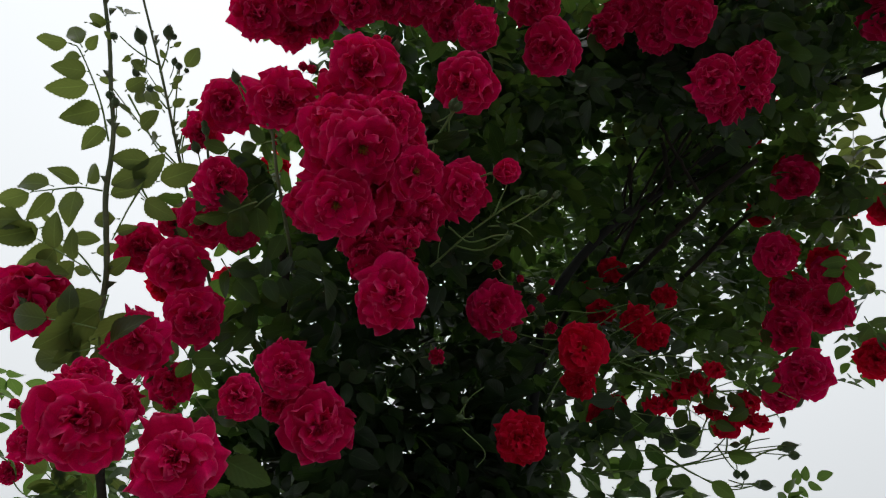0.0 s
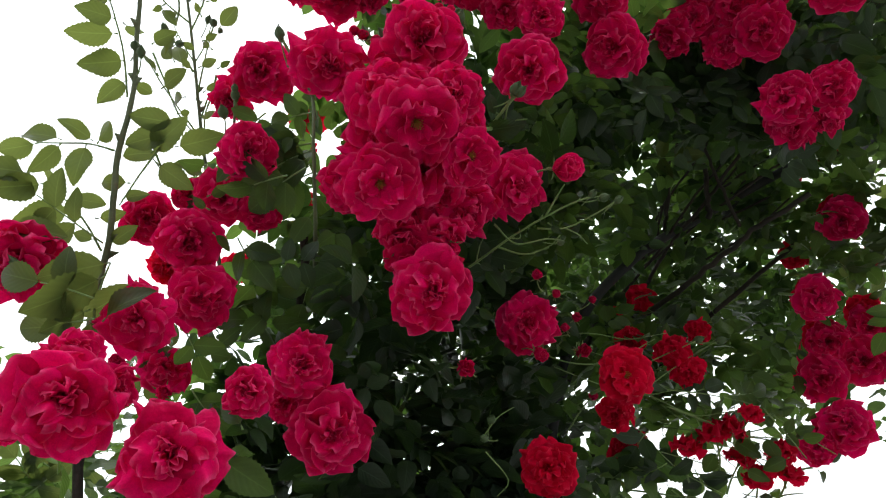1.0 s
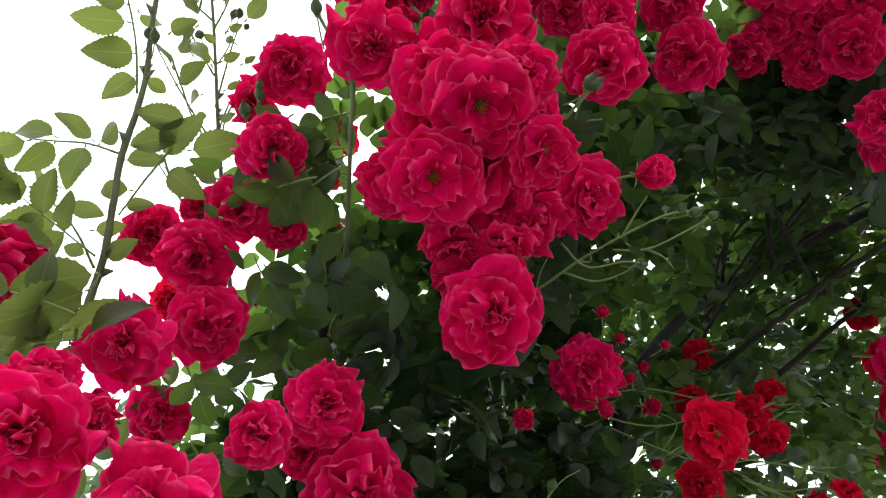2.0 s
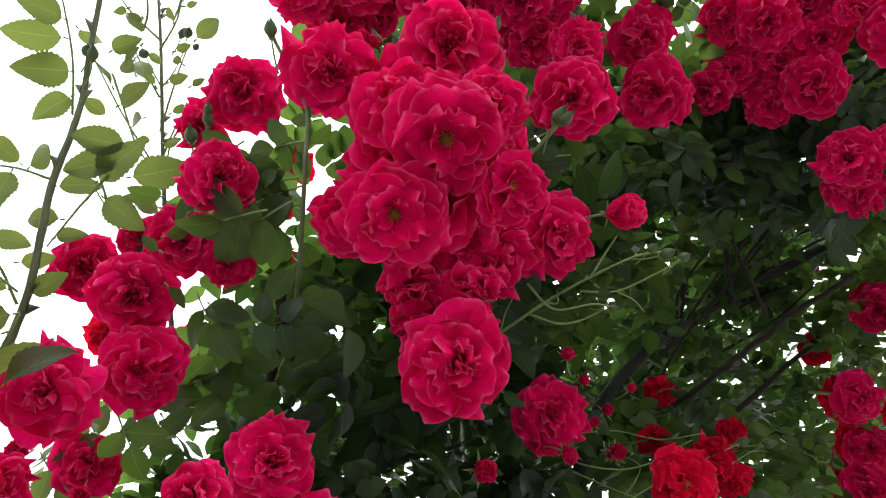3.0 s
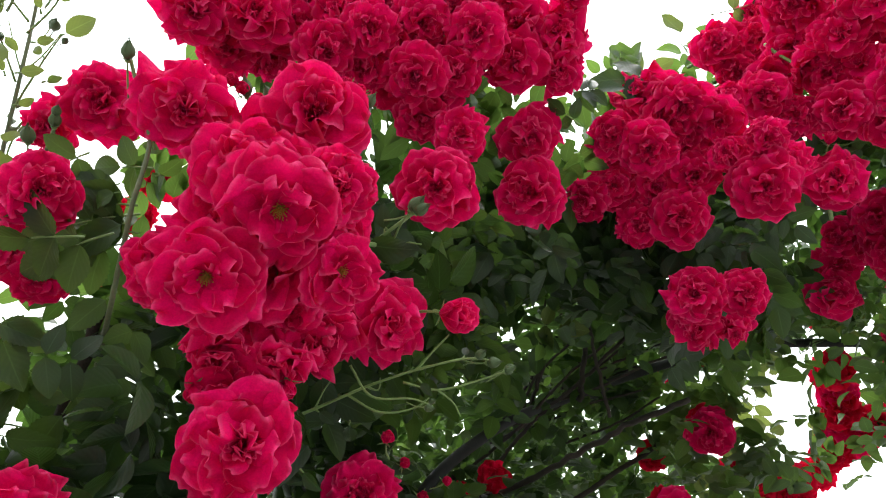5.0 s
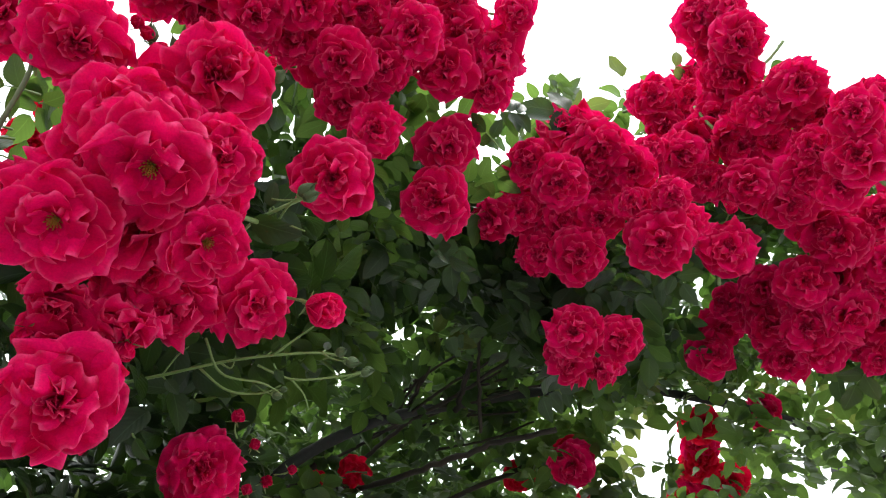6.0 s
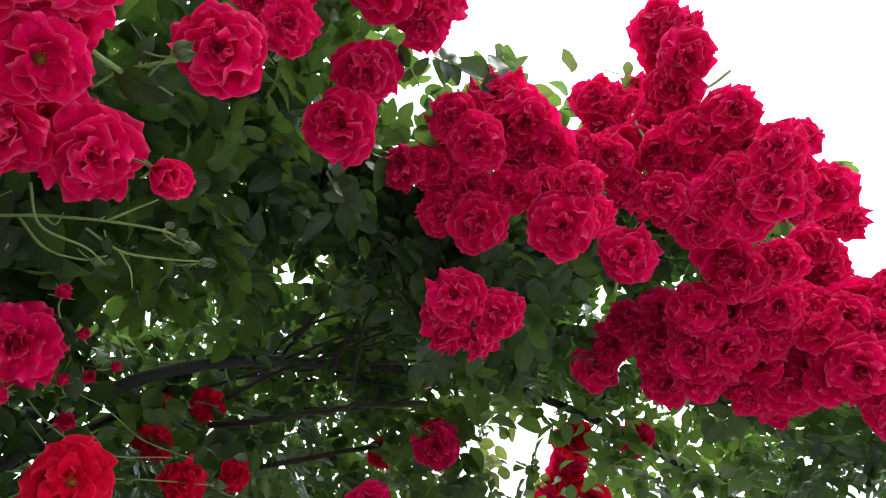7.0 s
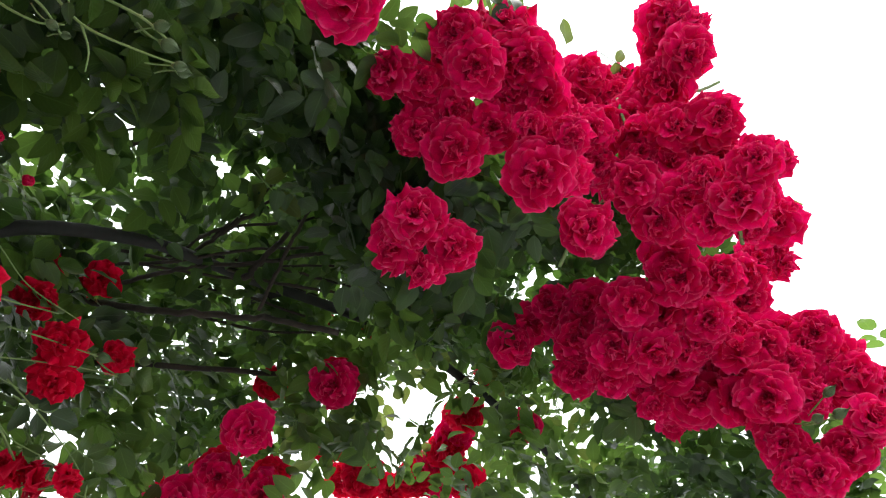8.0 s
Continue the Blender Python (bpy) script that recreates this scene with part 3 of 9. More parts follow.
# ---- canes and shoots ----
cane(0.009, (0.0, 1.12, 0.0), (0.02, 1.10, 0.7), (0.0, 1.08, 1.4), (0.06, 1.04, 1.9), (0.16, 0.98, 2.3), (0.3, 0.95, 2.6))
cane(0.0075, (0.03, 1.15, 0.0), (-0.06, 1.12, 0.8), (-0.12, 1.05, 1.5), (-0.14, 0.92, 1.9), (-0.12, 0.78, 2.2))
cane(0.007, (-0.03, 1.10, 0.0), (-0.14, 1.06, 0.7), (-0.26, 0.96, 1.3), (-0.34, 0.80, 1.75), (-0.40, 0.66, 2.05))
cane(0.007, (0.04, 1.10, 0.0), (0.06, 1.12, 0.9), (0.10, 1.12, 1.7), (0.2, 1.10, 2.2), (0.42, 1.06, 2.55), (0.8, 0.86, 2.85))
shoot(.0046, (-0.424, 0.242, 2.432), (-0.418, 0.297, 2.394), (-0.414, 0.341, 2.364), (-0.414, 0.391, 2.329), (-0.413, 0.426, 2.306), (-0.417, 0.456, 2.285), (-0.426, 0.497, 2.257), (-0.427, 0.537, 2.229), (-0.429, 0.580, 2.200), (-0.439, 0.628, 2.167), (-0.444, 0.673, 2.135), (-0.443, 0.733, 2.094))
shoot(.0032, (-0.422, 0.309, 2.521), (-0.407, 0.366, 2.482), (-0.398, 0.399, 2.459), (-0.385, 0.456, 2.420), (-0.373, 0.513, 2.382), (-0.359, 0.569, 2.343), (-0.344, 0.626, 2.305), (-0.332, 0.671, 2.274), (-0.315, 0.738, 2.228))
twig(.0022, (-0.357, 0.460, 2.418), (-0.361, 0.483, 2.402), (-0.368, 0.507, 2.386), (-0.363, 0.541, 2.363))
twig(.0022, (-0.441, 0.443, 2.429), (-0.424, 0.470, 2.410), (-0.399, 0.509, 2.384), (-0.364, 0.535, 2.367))
twig(.0022, (-0.433, 0.540, 2.362), (-0.416, 0.568, 2.343), (-0.388, 0.600, 2.322), (-0.352, 0.638, 2.296), (-0.336, 0.648, 2.289))
twig(.0022, (-0.376, 0.483, 2.267), (-0.397, 0.510, 2.248), (-0.420, 0.544, 2.224))
twig(.0015, (-0.386, 0.450, 2.424), (-0.400, 0.434, 2.435), (-0.417, 0.412, 2.450))
twig(.0015, (-0.387, 0.450, 2.424), (-0.376, 0.432, 2.437), (-0.368, 0.406, 2.455))
shoot(.0028, (-0.214, 0.337, 2.226), (-0.202, 0.355, 2.215), (-0.188, 0.376, 2.203), (-0.184, 0.415, 2.181), (-0.185, 0.467, 2.186), (-0.188, 0.530, 2.198), (-0.194, 0.596, 2.219), (-0.202, 0.708, 2.249))
shoot(.0028, (-0.308, 0.443, 2.333), (-0.307, 0.470, 2.320), (-0.308, 0.494, 2.308), (-0.320, 0.528, 2.294))
twig(.0024, (-0.225, 0.327, 2.235), (-0.212, 0.343, 2.225), (-0.195, 0.361, 2.214), (-0.184, 0.378, 2.204))
twig(.0021, (-0.066, 0.689, 2.250), (-0.038, 0.589, 2.189), (-0.004, 0.552, 2.191), (0.030, 0.515, 2.194), (0.063, 0.484, 2.195), (0.095, 0.458, 2.194), (0.118, 0.447, 2.190))
twig(.0015, (0.018, 0.529, 2.193), (0.047, 0.528, 2.183), (0.071, 0.513, 2.181), (0.081, 0.498, 2.183))
twig(.0015, (0.057, 0.498, 2.192), (0.085, 0.489, 2.185), (0.110, 0.469, 2.184), (0.131, 0.449, 2.185))
twig(.0016, (0.063, 0.484, 2.195), (0.071, 0.463, 2.200), (0.078, 0.446, 2.204))
twig(.0025, (0.019, 0.372, 2.258), (0.005, 0.394, 2.254), (-0.007, 0.415, 2.250), (-0.012, 0.437, 2.244))
twig(.0016, (-0.004, 0.411, 2.251), (0.012, 0.402, 2.249), (0.032, 0.395, 2.245))
twig(.0018, (0.078, 0.815, 2.344), (0.168, 0.835, 2.326), (0.238, 0.829, 2.329), (0.304, 0.795, 2.353))
twig(.0018, (0.179, 0.925, 2.258), (0.217, 0.873, 2.296), (0.282, 0.832, 2.325), (0.374, 0.788, 2.355))
twig(.0018, (0.336, 0.885, 2.298), (0.428, 0.906, 2.280), (0.504, 0.948, 2.246), (0.574, 0.942, 2.249))
twig(.002, (0.403, 1.054, 2.219), (0.482, 1.042, 2.228), (0.562, 1.030, 2.236), (0.622, 1.021, 2.242))
twig(.0018, (0.373, 1.024, 2.245), (0.453, 1.062, 2.212), (0.522, 1.078, 2.198), (0.572, 1.074, 2.200))
twig(.0018, (0.403, 1.000, 2.263), (0.473, 1.000, 2.262), (0.552, 0.983, 2.274))
cane(.0063, (0.282, 1.110, 2.604), (0.289, 1.040, 2.617), (0.375, 0.961, 2.595), (0.449, 0.839, 2.588), (0.510, 0.730, 2.585), (0.572, 0.640, 2.577))
cane(.0042, (0.415, 0.895, 2.724), (0.416, 0.845, 2.735), (0.410, 0.771, 2.756), (0.411, 0.715, 2.768))
cane(.0042, (0.409, 1.001, 2.715), (0.438, 0.880, 2.730), (0.477, 0.774, 2.736), (0.515, 0.658, 2.745), (0.557, 0.533, 2.754))
cane(.0035, (0.221, 0.891, 2.684), (0.223, 0.800, 2.705), (0.237, 0.707, 2.719))
cane(.0035, (0.212, 0.841, 2.700), (0.226, 0.774, 2.709), (0.248, 0.702, 2.716))
cane(.0035, (0.400, 0.935, 2.771), (0.420, 0.841, 2.796), (0.419, 0.757, 2.826), (0.432, 0.671, 2.850))
cane(.0035, (0.537, 0.788, 2.684), (0.483, 0.716, 2.729), (0.443, 0.655, 2.765), (0.409, 0.574, 2.806))
cane(.003, (0.412, 0.815, 2.740), (0.400, 0.741, 2.777), (0.373, 0.671, 2.814))
cane(.0032, (0.329, 1.006, 2.663), (0.404, 0.895, 2.704), (0.456, 0.782, 2.749), (0.507, 0.698, 2.781))
cane(.003, (0.411, 0.887, 2.761), (0.489, 0.812, 2.784), (0.568, 0.737, 2.808), (0.639, 0.675, 2.826))
cane(.0028, (0.450, 0.901, 2.790), (0.542, 0.844, 2.830), (0.608, 0.790, 2.870))
cane(.0028, (0.416, 0.924, 2.773), (0.504, 0.838, 2.836), (0.558, 0.775, 2.882))
cane(.0056, (-0.214, 0.577, 2.263), (-0.210, 0.666, 2.195), (-0.208, 0.744, 2.136), (-0.188, 0.854, 2.052))
cane(.0042, (1.202, 0.609, 3.026), (1.297, 0.547, 2.996), (1.409, 0.478, 2.959), (1.510, 0.403, 2.928))
twig(.0012, (0.030, 0.515, 2.194), (0.040, 0.513, 2.192), (0.038, 0.503, 2.196))
twig(.0012, (0.085, 0.489, 2.185), (0.100, 0.492, 2.179), (0.110, 0.499, 2.173))
twig(.0012, (-0.004, 0.552, 2.191), (-0.002, 0.534, 2.198), (0.002, 0.521, 2.201))
twig(.0016, (0.009, 0.495, 2.188), (0.034, 0.510, 2.177), (0.066, 0.500, 2.177), (0.085, 0.499, 2.175))
twig(.0014, (0.308, 0.874, 2.308), (0.381, 0.892, 2.292), (0.443, 0.883, 2.297), (0.507, 0.898, 2.283))
twig(.0014, (0.334, 0.864, 2.314), (0.405, 0.865, 2.312), (0.477, 0.873, 2.304), (0.552, 0.901, 2.280), (0.608, 0.921, 2.263))
twig(.0012, (0.381, 0.892, 2.292), (0.412, 0.928, 2.264), (0.479, 0.965, 2.234))
twig(.0012, (0.443, 0.883, 2.297), (0.473, 0.916, 2.271), (0.541, 0.959, 2.236))
twig(.0012, (0.295, 0.917, 2.275), (0.363, 0.961, 2.240), (0.446, 0.989, 2.217))
twig(.0012, (0.334, 0.942, 2.255), (0.425, 0.955, 2.243), (0.499, 0.977, 2.224))
twig(.0012, (0.130, 0.810, 2.346), (0.199, 0.797, 2.354), (0.261, 0.799, 2.351), (0.321, 0.786, 2.359))
twig(.0012, (0.152, 0.843, 2.320), (0.224, 0.858, 2.307), (0.286, 0.866, 2.299), (0.347, 0.854, 2.307))
twig(.0012, (0.224, 0.858, 2.307), (0.238, 0.829, 2.329), (0.201, 0.818, 2.338))
twig(.0012, (0.286, 0.866, 2.299), (0.327, 0.835, 2.322), (0.376, 0.802, 2.345), (0.409, 0.785, 2.357))
twig(.0012, (0.028, 0.729, 2.067), (0.057, 0.752, 2.048), (0.046, 0.769, 2.036))
twig(.0012, (0.021, 0.719, 2.074), (0.038, 0.697, 2.091), (0.056, 0.685, 2.099))
cane(.003, (0.162, 1.037, 2.832), (0.194, 0.948, 2.838), (0.222, 0.857, 2.845), (0.246, 0.775, 2.853))
cane(.003, (0.273, 0.881, 2.795), (0.281, 0.804, 2.809), (0.286, 0.735, 2.823))
cane(.003, (0.491, 1.006, 2.854), (0.562, 0.898, 2.846), (0.650, 0.797, 2.827))
cane(.003, (0.565, 0.981, 2.825), (0.635, 0.885, 2.814), (0.684, 0.790, 2.813))
cane(.003, (0.467, 0.858, 2.771), (0.531, 0.781, 2.759), (0.596, 0.682, 2.751), (0.660, 0.625, 2.734))
cane(.005, (0.304, 1.320, 2.869), (0.401, 1.223, 2.846), (0.476, 1.140, 2.830))
cane(.006, (0.490, 0.801, 2.724), (0.478, 0.754, 2.740), (0.459, 0.702, 2.762))
cane(.003, (0.366, 0.961, 2.733), (0.452, 0.874, 2.761), (0.515, 0.784, 2.794), (0.577, 0.694, 2.827))
cane(.003, (0.403, 0.857, 2.722), (0.406, 0.797, 2.750), (0.454, 0.705, 2.786), (0.473, 0.660, 2.804))
cane(.003, (0.472, 0.880, 2.805), (0.514, 0.818, 2.851), (0.532, 0.767, 2.889))
cane(.003, (0.363, 0.987, 2.727), (0.453, 0.921, 2.775), (0.576, 0.822, 2.846), (0.644, 0.777, 2.878))
twig(0.0019, (-0.388, 0.398, 2.429), (-0.412, 0.375, 2.425), (-0.426, 0.355, 2.423))
twig(0.0019, (-0.387, 0.409, 2.426), (-0.373, 0.379, 2.440), (-0.368, 0.354, 2.448))
twig(0.0019, (-0.381, 0.490, 2.399), (-0.369, 0.433, 2.425), (-0.360, 0.401, 2.439))
twig(0.0019, (-0.376, 0.534, 2.380), (-0.417, 0.471, 2.390), (-0.448, 0.410, 2.398))
twig(0.0019, (-0.384, 0.456, 2.411), (-0.404, 0.421, 2.415), (-0.414, 0.397, 2.418))
twig(0.0019, (-0.347, 0.669, 2.306), (-0.403, 0.590, 2.336), (-0.437, 0.538, 2.349))
twig(0.0019, (-0.376, 0.515, 2.389), (-0.364, 0.481, 2.409), (-0.348, 0.472, 2.419))
twig(.0014, (-0.600, 0.845, 2.083), (-0.570, 0.852, 2.055), (-0.519, 0.856, 2.037))

# ---- feathered leaves of the near shoots ----
spray((-0.419, 0.559, 2.171), (-0.533, 0.509, 2.193), 5, 0.045, (0.24, -0.27, -0.94))
spray((-0.371, 0.531, 2.053), (-0.441, 0.524, 2.063), 3, 0.045, (0.49, -0.43, -0.76))
spray((-0.369, 0.547, 2.042), (-0.428, 0.572, 2.040), 3, 0.040, (0.70, -0.61, -0.37))
spray((-0.361, 0.548, 2.041), (-0.329, 0.508, 2.060), 1, 0.045, (-0.26, -0.96, 0.06))
spray((-0.351, 0.586, 2.332), (-0.388, 0.601, 2.323), 1, 0.035, (0.31, -0.81, -0.50))
spray((-0.215, 0.523, 2.246), (-0.276, 0.515, 2.270), 5, 0.038, (-0.11, -0.86, -0.50))
spray((-0.507, 0.523, 2.142), (-0.426, 0.535, 2.145), 1, 0.045, (-0.42, -0.77, -0.48))
spray((-0.428, 0.582, 2.198), (-0.407, 0.565, 2.199), 1, 0.028, (-0.25, -0.50, -0.83))
spray((-0.273, 0.457, 2.190), (-0.258, 0.441, 2.193), 1, 0.026, (-0.43, -0.69, -0.58))
spray((-0.278, 0.469, 2.183), (-0.262, 0.460, 2.191), 1, 0.028, (-0.19, -0.90, 0.40))
spray((-0.201, 0.470, 2.268), (-0.263, 0.501, 2.239), 5, 0.039, (-0.18, -0.12, -0.97))
spray((-0.204, 0.434, 2.288), (-0.247, 0.455, 2.296), 3, 0.031, (0.17, -0.48, -0.86))
spray((-0.200, 0.493, 2.255), (-0.249, 0.524, 2.243), 3, 0.040, (0.38, -0.82, -0.42))
spray((-0.213, 0.456, 2.184), (-0.259, 0.475, 2.176), 3, 0.039, (0.50, -0.19, -0.84))
spray((-0.194, 0.446, 2.186), (-0.249, 0.499, 2.186), 3, 0.040, (-0.22, -0.43, -0.87))
spray((-0.203, 0.459, 2.261), (-0.241, 0.478, 2.264), 3, 0.030, (0.26, -0.28, -0.92))
spray((-0.270, 0.568, 2.204), (-0.246, 0.577, 2.193), 1, 0.034, (-0.53, -0.66, -0.53))
spray((-0.260, 0.651, 2.164), (-0.227, 0.640, 2.150), 3, 0.038, (-0.32, -0.28, -0.90))
spray((0.055, 0.741, 2.223), (0.090, 0.777, 2.199), 1, 0.045, (-0.30, -0.92, -0.26))
spray((-0.011, 0.748, 2.127), (0.015, 0.784, 2.114), 1, 0.045, (-0.34, -0.43, -0.83))
spray((-0.223, 0.641, 2.167), (-0.273, 0.637, 2.156), 3, 0.045, (-0.08, -0.98, -0.16))
spray((-0.242, 0.595, 2.203), (-0.266, 0.624, 2.182), 3, 0.045, (-0.07, -0.38, -0.92))
spray((-0.189, 0.595, 2.201), (-0.204, 0.640, 2.168), 3, 0.044, (0.00, -0.82, -0.57))
spray((-0.228, 0.608, 1.945), (-0.199, 0.618, 1.931), 1, 0.043, (-0.16, -0.82, -0.55))
spray((-0.210, 0.587, 1.961), (-0.232, 0.575, 1.989), 1, 0.035, (-0.07, -0.59, -0.81))
spray((0.045, 0.785, 2.236), (0.084, 0.792, 2.228), 1, 0.045, (0.00, -0.85, -0.53))
spray((-0.018, 0.714, 2.284), (0.031, 0.731, 2.278), 1, 0.034, (-0.17, -0.53, -0.83))
spray((0.131, 0.510, 2.640), (0.213, 0.516, 2.595), 1, 0.045, (-0.42, -0.14, -0.89))
spray((0.091, 0.574, 2.629), (0.107, 0.630, 2.607), 1, 0.045, (0.58, -0.62, -0.53))
spray((0.325, 0.296, 2.911), (0.389, 0.223, 2.902), 3, 0.045, (-0.30, -0.27, -0.91))
spray((0.423, 0.172, 2.963), (0.380, 0.149, 3.006), 1, 0.045, (-0.35, -0.51, -0.78))
spray((0.449, 0.125, 2.972), (0.529, 0.057, 2.982), 3, 0.037, (-0.56, -0.12, -0.82))
spray((0.285, 0.226, 2.624), (0.242, 0.245, 2.626), 3, 0.045, (0.12, -0.82, -0.55))
spray((0.184, 0.296, 2.482), (0.156, 0.292, 2.498), 3, 0.024, (-0.27, 0.27, -0.92))
spray((0.184, 0.280, 2.587), (0.220, 0.255, 2.589), 5, 0.033, (-0.11, -0.88, -0.45))
spray((0.897, 0.738, 2.915), (0.920, 0.629, 2.922), 5, 0.045, (0.24, -0.46, -0.85))
spray((0.775, 0.749, 2.970), (0.869, 0.673, 2.965), 5, 0.045, (-0.15, -0.34, -0.93))
spray((0.954, 0.565, 2.928), (1.001, 0.548, 2.897), 3, 0.045, (-0.21, -0.87, -0.45))
spray((1.011, 0.802, 2.996), (1.035, 0.898, 2.950), 5, 0.045, (-0.58, -0.20, -0.79))
spray((1.107, 0.788, 2.954), (1.185, 0.795, 2.922), 5, 0.045, (-0.90, 0.08, -0.44))
spray((1.253, 0.497, 3.028), (1.347, 0.384, 3.031), 5, 0.045, (0.02, -0.59, -0.81))
spray((1.163, 0.576, 3.052), (1.290, 0.483, 3.019), 5, 0.045, (-0.10, -0.37, -0.92))
spray((1.377, 0.403, 2.991), (1.360, 0.549, 2.944), 5, 0.045, (-0.44, 0.35, -0.83))
spray((0.940, 0.267, 2.628), (0.956, 0.332, 2.620), 3, 0.045, (-0.53, -0.08, -0.84))
spray((0.356, 0.673, 2.719), (0.363, 0.720, 2.693), 3, 0.045, (-0.42, -0.44, -0.80))
spray((0.335, 0.682, 2.727), (0.383, 0.651, 2.690), 3, 0.045, (-0.63, -0.21, -0.74))
spray((-0.507, 0.843, 2.046), (-0.537, 0.802, 2.061), 5, 0.031, (-0.15, -0.95, -0.26))
spray((-0.467, 0.834, 2.051), (-0.511, 0.818, 2.067), 5, 0.033, (-0.37, -0.57, -0.73))
spray((-0.519, 0.856, 2.037), (-0.481, 0.824, 2.058), 3, 0.034, (0.26, -0.70, -0.66))
spray((-0.422, 0.803, 2.074), (-0.456, 0.791, 2.094), 3, 0.034, (-0.70, -0.69, -0.17))
spray((-0.438, 0.848, 2.040), (-0.409, 0.809, 2.055), 3, 0.041, (0.57, -0.43, -0.70))
spray((-0.543, 0.770, 2.102), (-0.548, 0.740, 2.102), 1, 0.034, (-0.05, -0.82, -0.57))
spray((0.345, 0.956, 2.245), (0.310, 1.003, 2.233), 5, 0.045, (0.42, -0.73, -0.53))
spray((0.313, 0.916, 2.276), (0.288, 0.942, 2.250), 3, 0.045, (0.11, -0.83, -0.55))
spray((0.389, 0.959, 2.241), (0.426, 1.002, 2.223), 5, 0.045, (-0.68, -0.59, -0.43))
spray((0.438, 0.919, 2.270), (0.480, 0.937, 2.267), 3, 0.032, (-0.20, -0.53, -0.82))
spray((0.431, 0.863, 2.313), (0.487, 0.856, 2.325), 5, 0.032, (0.17, -0.83, -0.54))
spray((0.352, 0.870, 2.310), (0.408, 0.860, 2.330), 5, 0.035, (-0.01, -0.70, -0.71))
spray((0.508, 0.905, 2.278), (0.542, 0.883, 2.275), 3, 0.028, (-0.24, -0.54, -0.81))
spray((0.470, 0.888, 2.293), (0.514, 0.865, 2.291), 3, 0.028, (-0.26, -0.34, -0.90))
spray((0.843, 0.965, 2.771), (0.891, 0.921, 2.783), 5, 0.045, (0.36, -0.67, -0.65))
spray((0.887, 1.021, 2.727), (0.933, 0.949, 2.764), 5, 0.045, (0.33, -0.36, -0.88))
spray((0.858, 0.884, 2.832), (0.919, 0.842, 2.869), 5, 0.045, (-0.19, -0.72, -0.67))
spray((0.912, 0.783, 2.916), (1.011, 0.706, 2.992), 5, 0.045, (0.21, -0.72, -0.66))
spray((0.938, 0.844, 2.867), (1.042, 0.812, 2.916), 5, 0.045, (-0.37, -0.90, -0.23))
spray((0.951, 0.986, 2.751), (1.015, 1.069, 2.707), 5, 0.045, (-0.43, -0.82, -0.38))
spray((0.751, 0.842, 2.384), (0.775, 0.866, 2.352), 3, 0.036, (-0.31, -0.90, -0.29))
spray((-0.317, 0.629, 2.114), (-0.298, 0.659, 2.102), 3, 0.033, (-0.03, -0.61, -0.79))
spray((-0.263, 0.447, 2.301), (-0.281, 0.465, 2.289), 3, 0.033, (0.14, -0.39, -0.91))
spray((-0.229, 0.460, 2.290), (-0.251, 0.474, 2.270), 5, 0.033, (-0.06, -0.78, -0.63))
spray((-0.199, 0.489, 2.268), (-0.239, 0.501, 2.268), 5, 0.037, (-0.07, -0.93, -0.37))
spray((-0.282, 0.565, 2.212), (-0.256, 0.580, 2.182), 3, 0.040, (-0.32, -0.84, -0.44))
spray((-0.346, 0.698, 2.151), (-0.374, 0.695, 2.154), 3, 0.030, (-0.10, -0.75, -0.65))
spray((0.030, 0.515, 2.194), (0.047, 0.519, 2.194), 1, 0.010, (0.18, -0.23, -0.96))
spray((0.059, 0.487, 2.195), (0.061, 0.471, 2.199), 1, 0.011, (-0.72, 0.32, -0.62))
spray((0.067, 0.489, 2.192), (0.083, 0.490, 2.173), 1, 0.012, (-0.17, -0.29, -0.94))
spray((-0.004, 0.552, 2.191), (0.017, 0.552, 2.181), 1, 0.015, (0.49, -0.50, -0.71))
spray((0.095, 0.458, 2.194), (0.098, 0.454, 2.208), 1, 0.009, (-0.53, -0.60, -0.60))
spray((0.027, 0.546, 2.183), (0.034, 0.576, 2.182), 1, 0.018, (-0.11, 0.15, -0.98))
spray((-0.007, 0.415, 2.250), (0.008, 0.429, 2.249), 1, 0.016, (-0.40, -0.49, -0.77))
spray((-0.000, 0.402, 2.253), (-0.007, 0.383, 2.260), 1, 0.019, (0.03, -0.13, -0.99))
spray((-0.406, 0.714, 2.141), (-0.373, 0.734, 2.117), 3, 0.034, (-0.34, -0.72, -0.60))
spray((-0.328, 0.734, 2.123), (-0.294, 0.748, 2.095), 3, 0.036, (0.28, -0.71, -0.65))
spray((-0.324, 0.707, 2.144), (-0.293, 0.682, 2.162), 3, 0.034, (0.05, -0.89, -0.45))
spray((-0.394, 0.757, 2.108), (-0.425, 0.754, 2.119), 1, 0.030, (0.33, -0.61, -0.72))
spray((-0.235, 0.589, 1.960), (-0.254, 0.622, 1.959), 3, 0.027, (0.19, -0.86, -0.47))
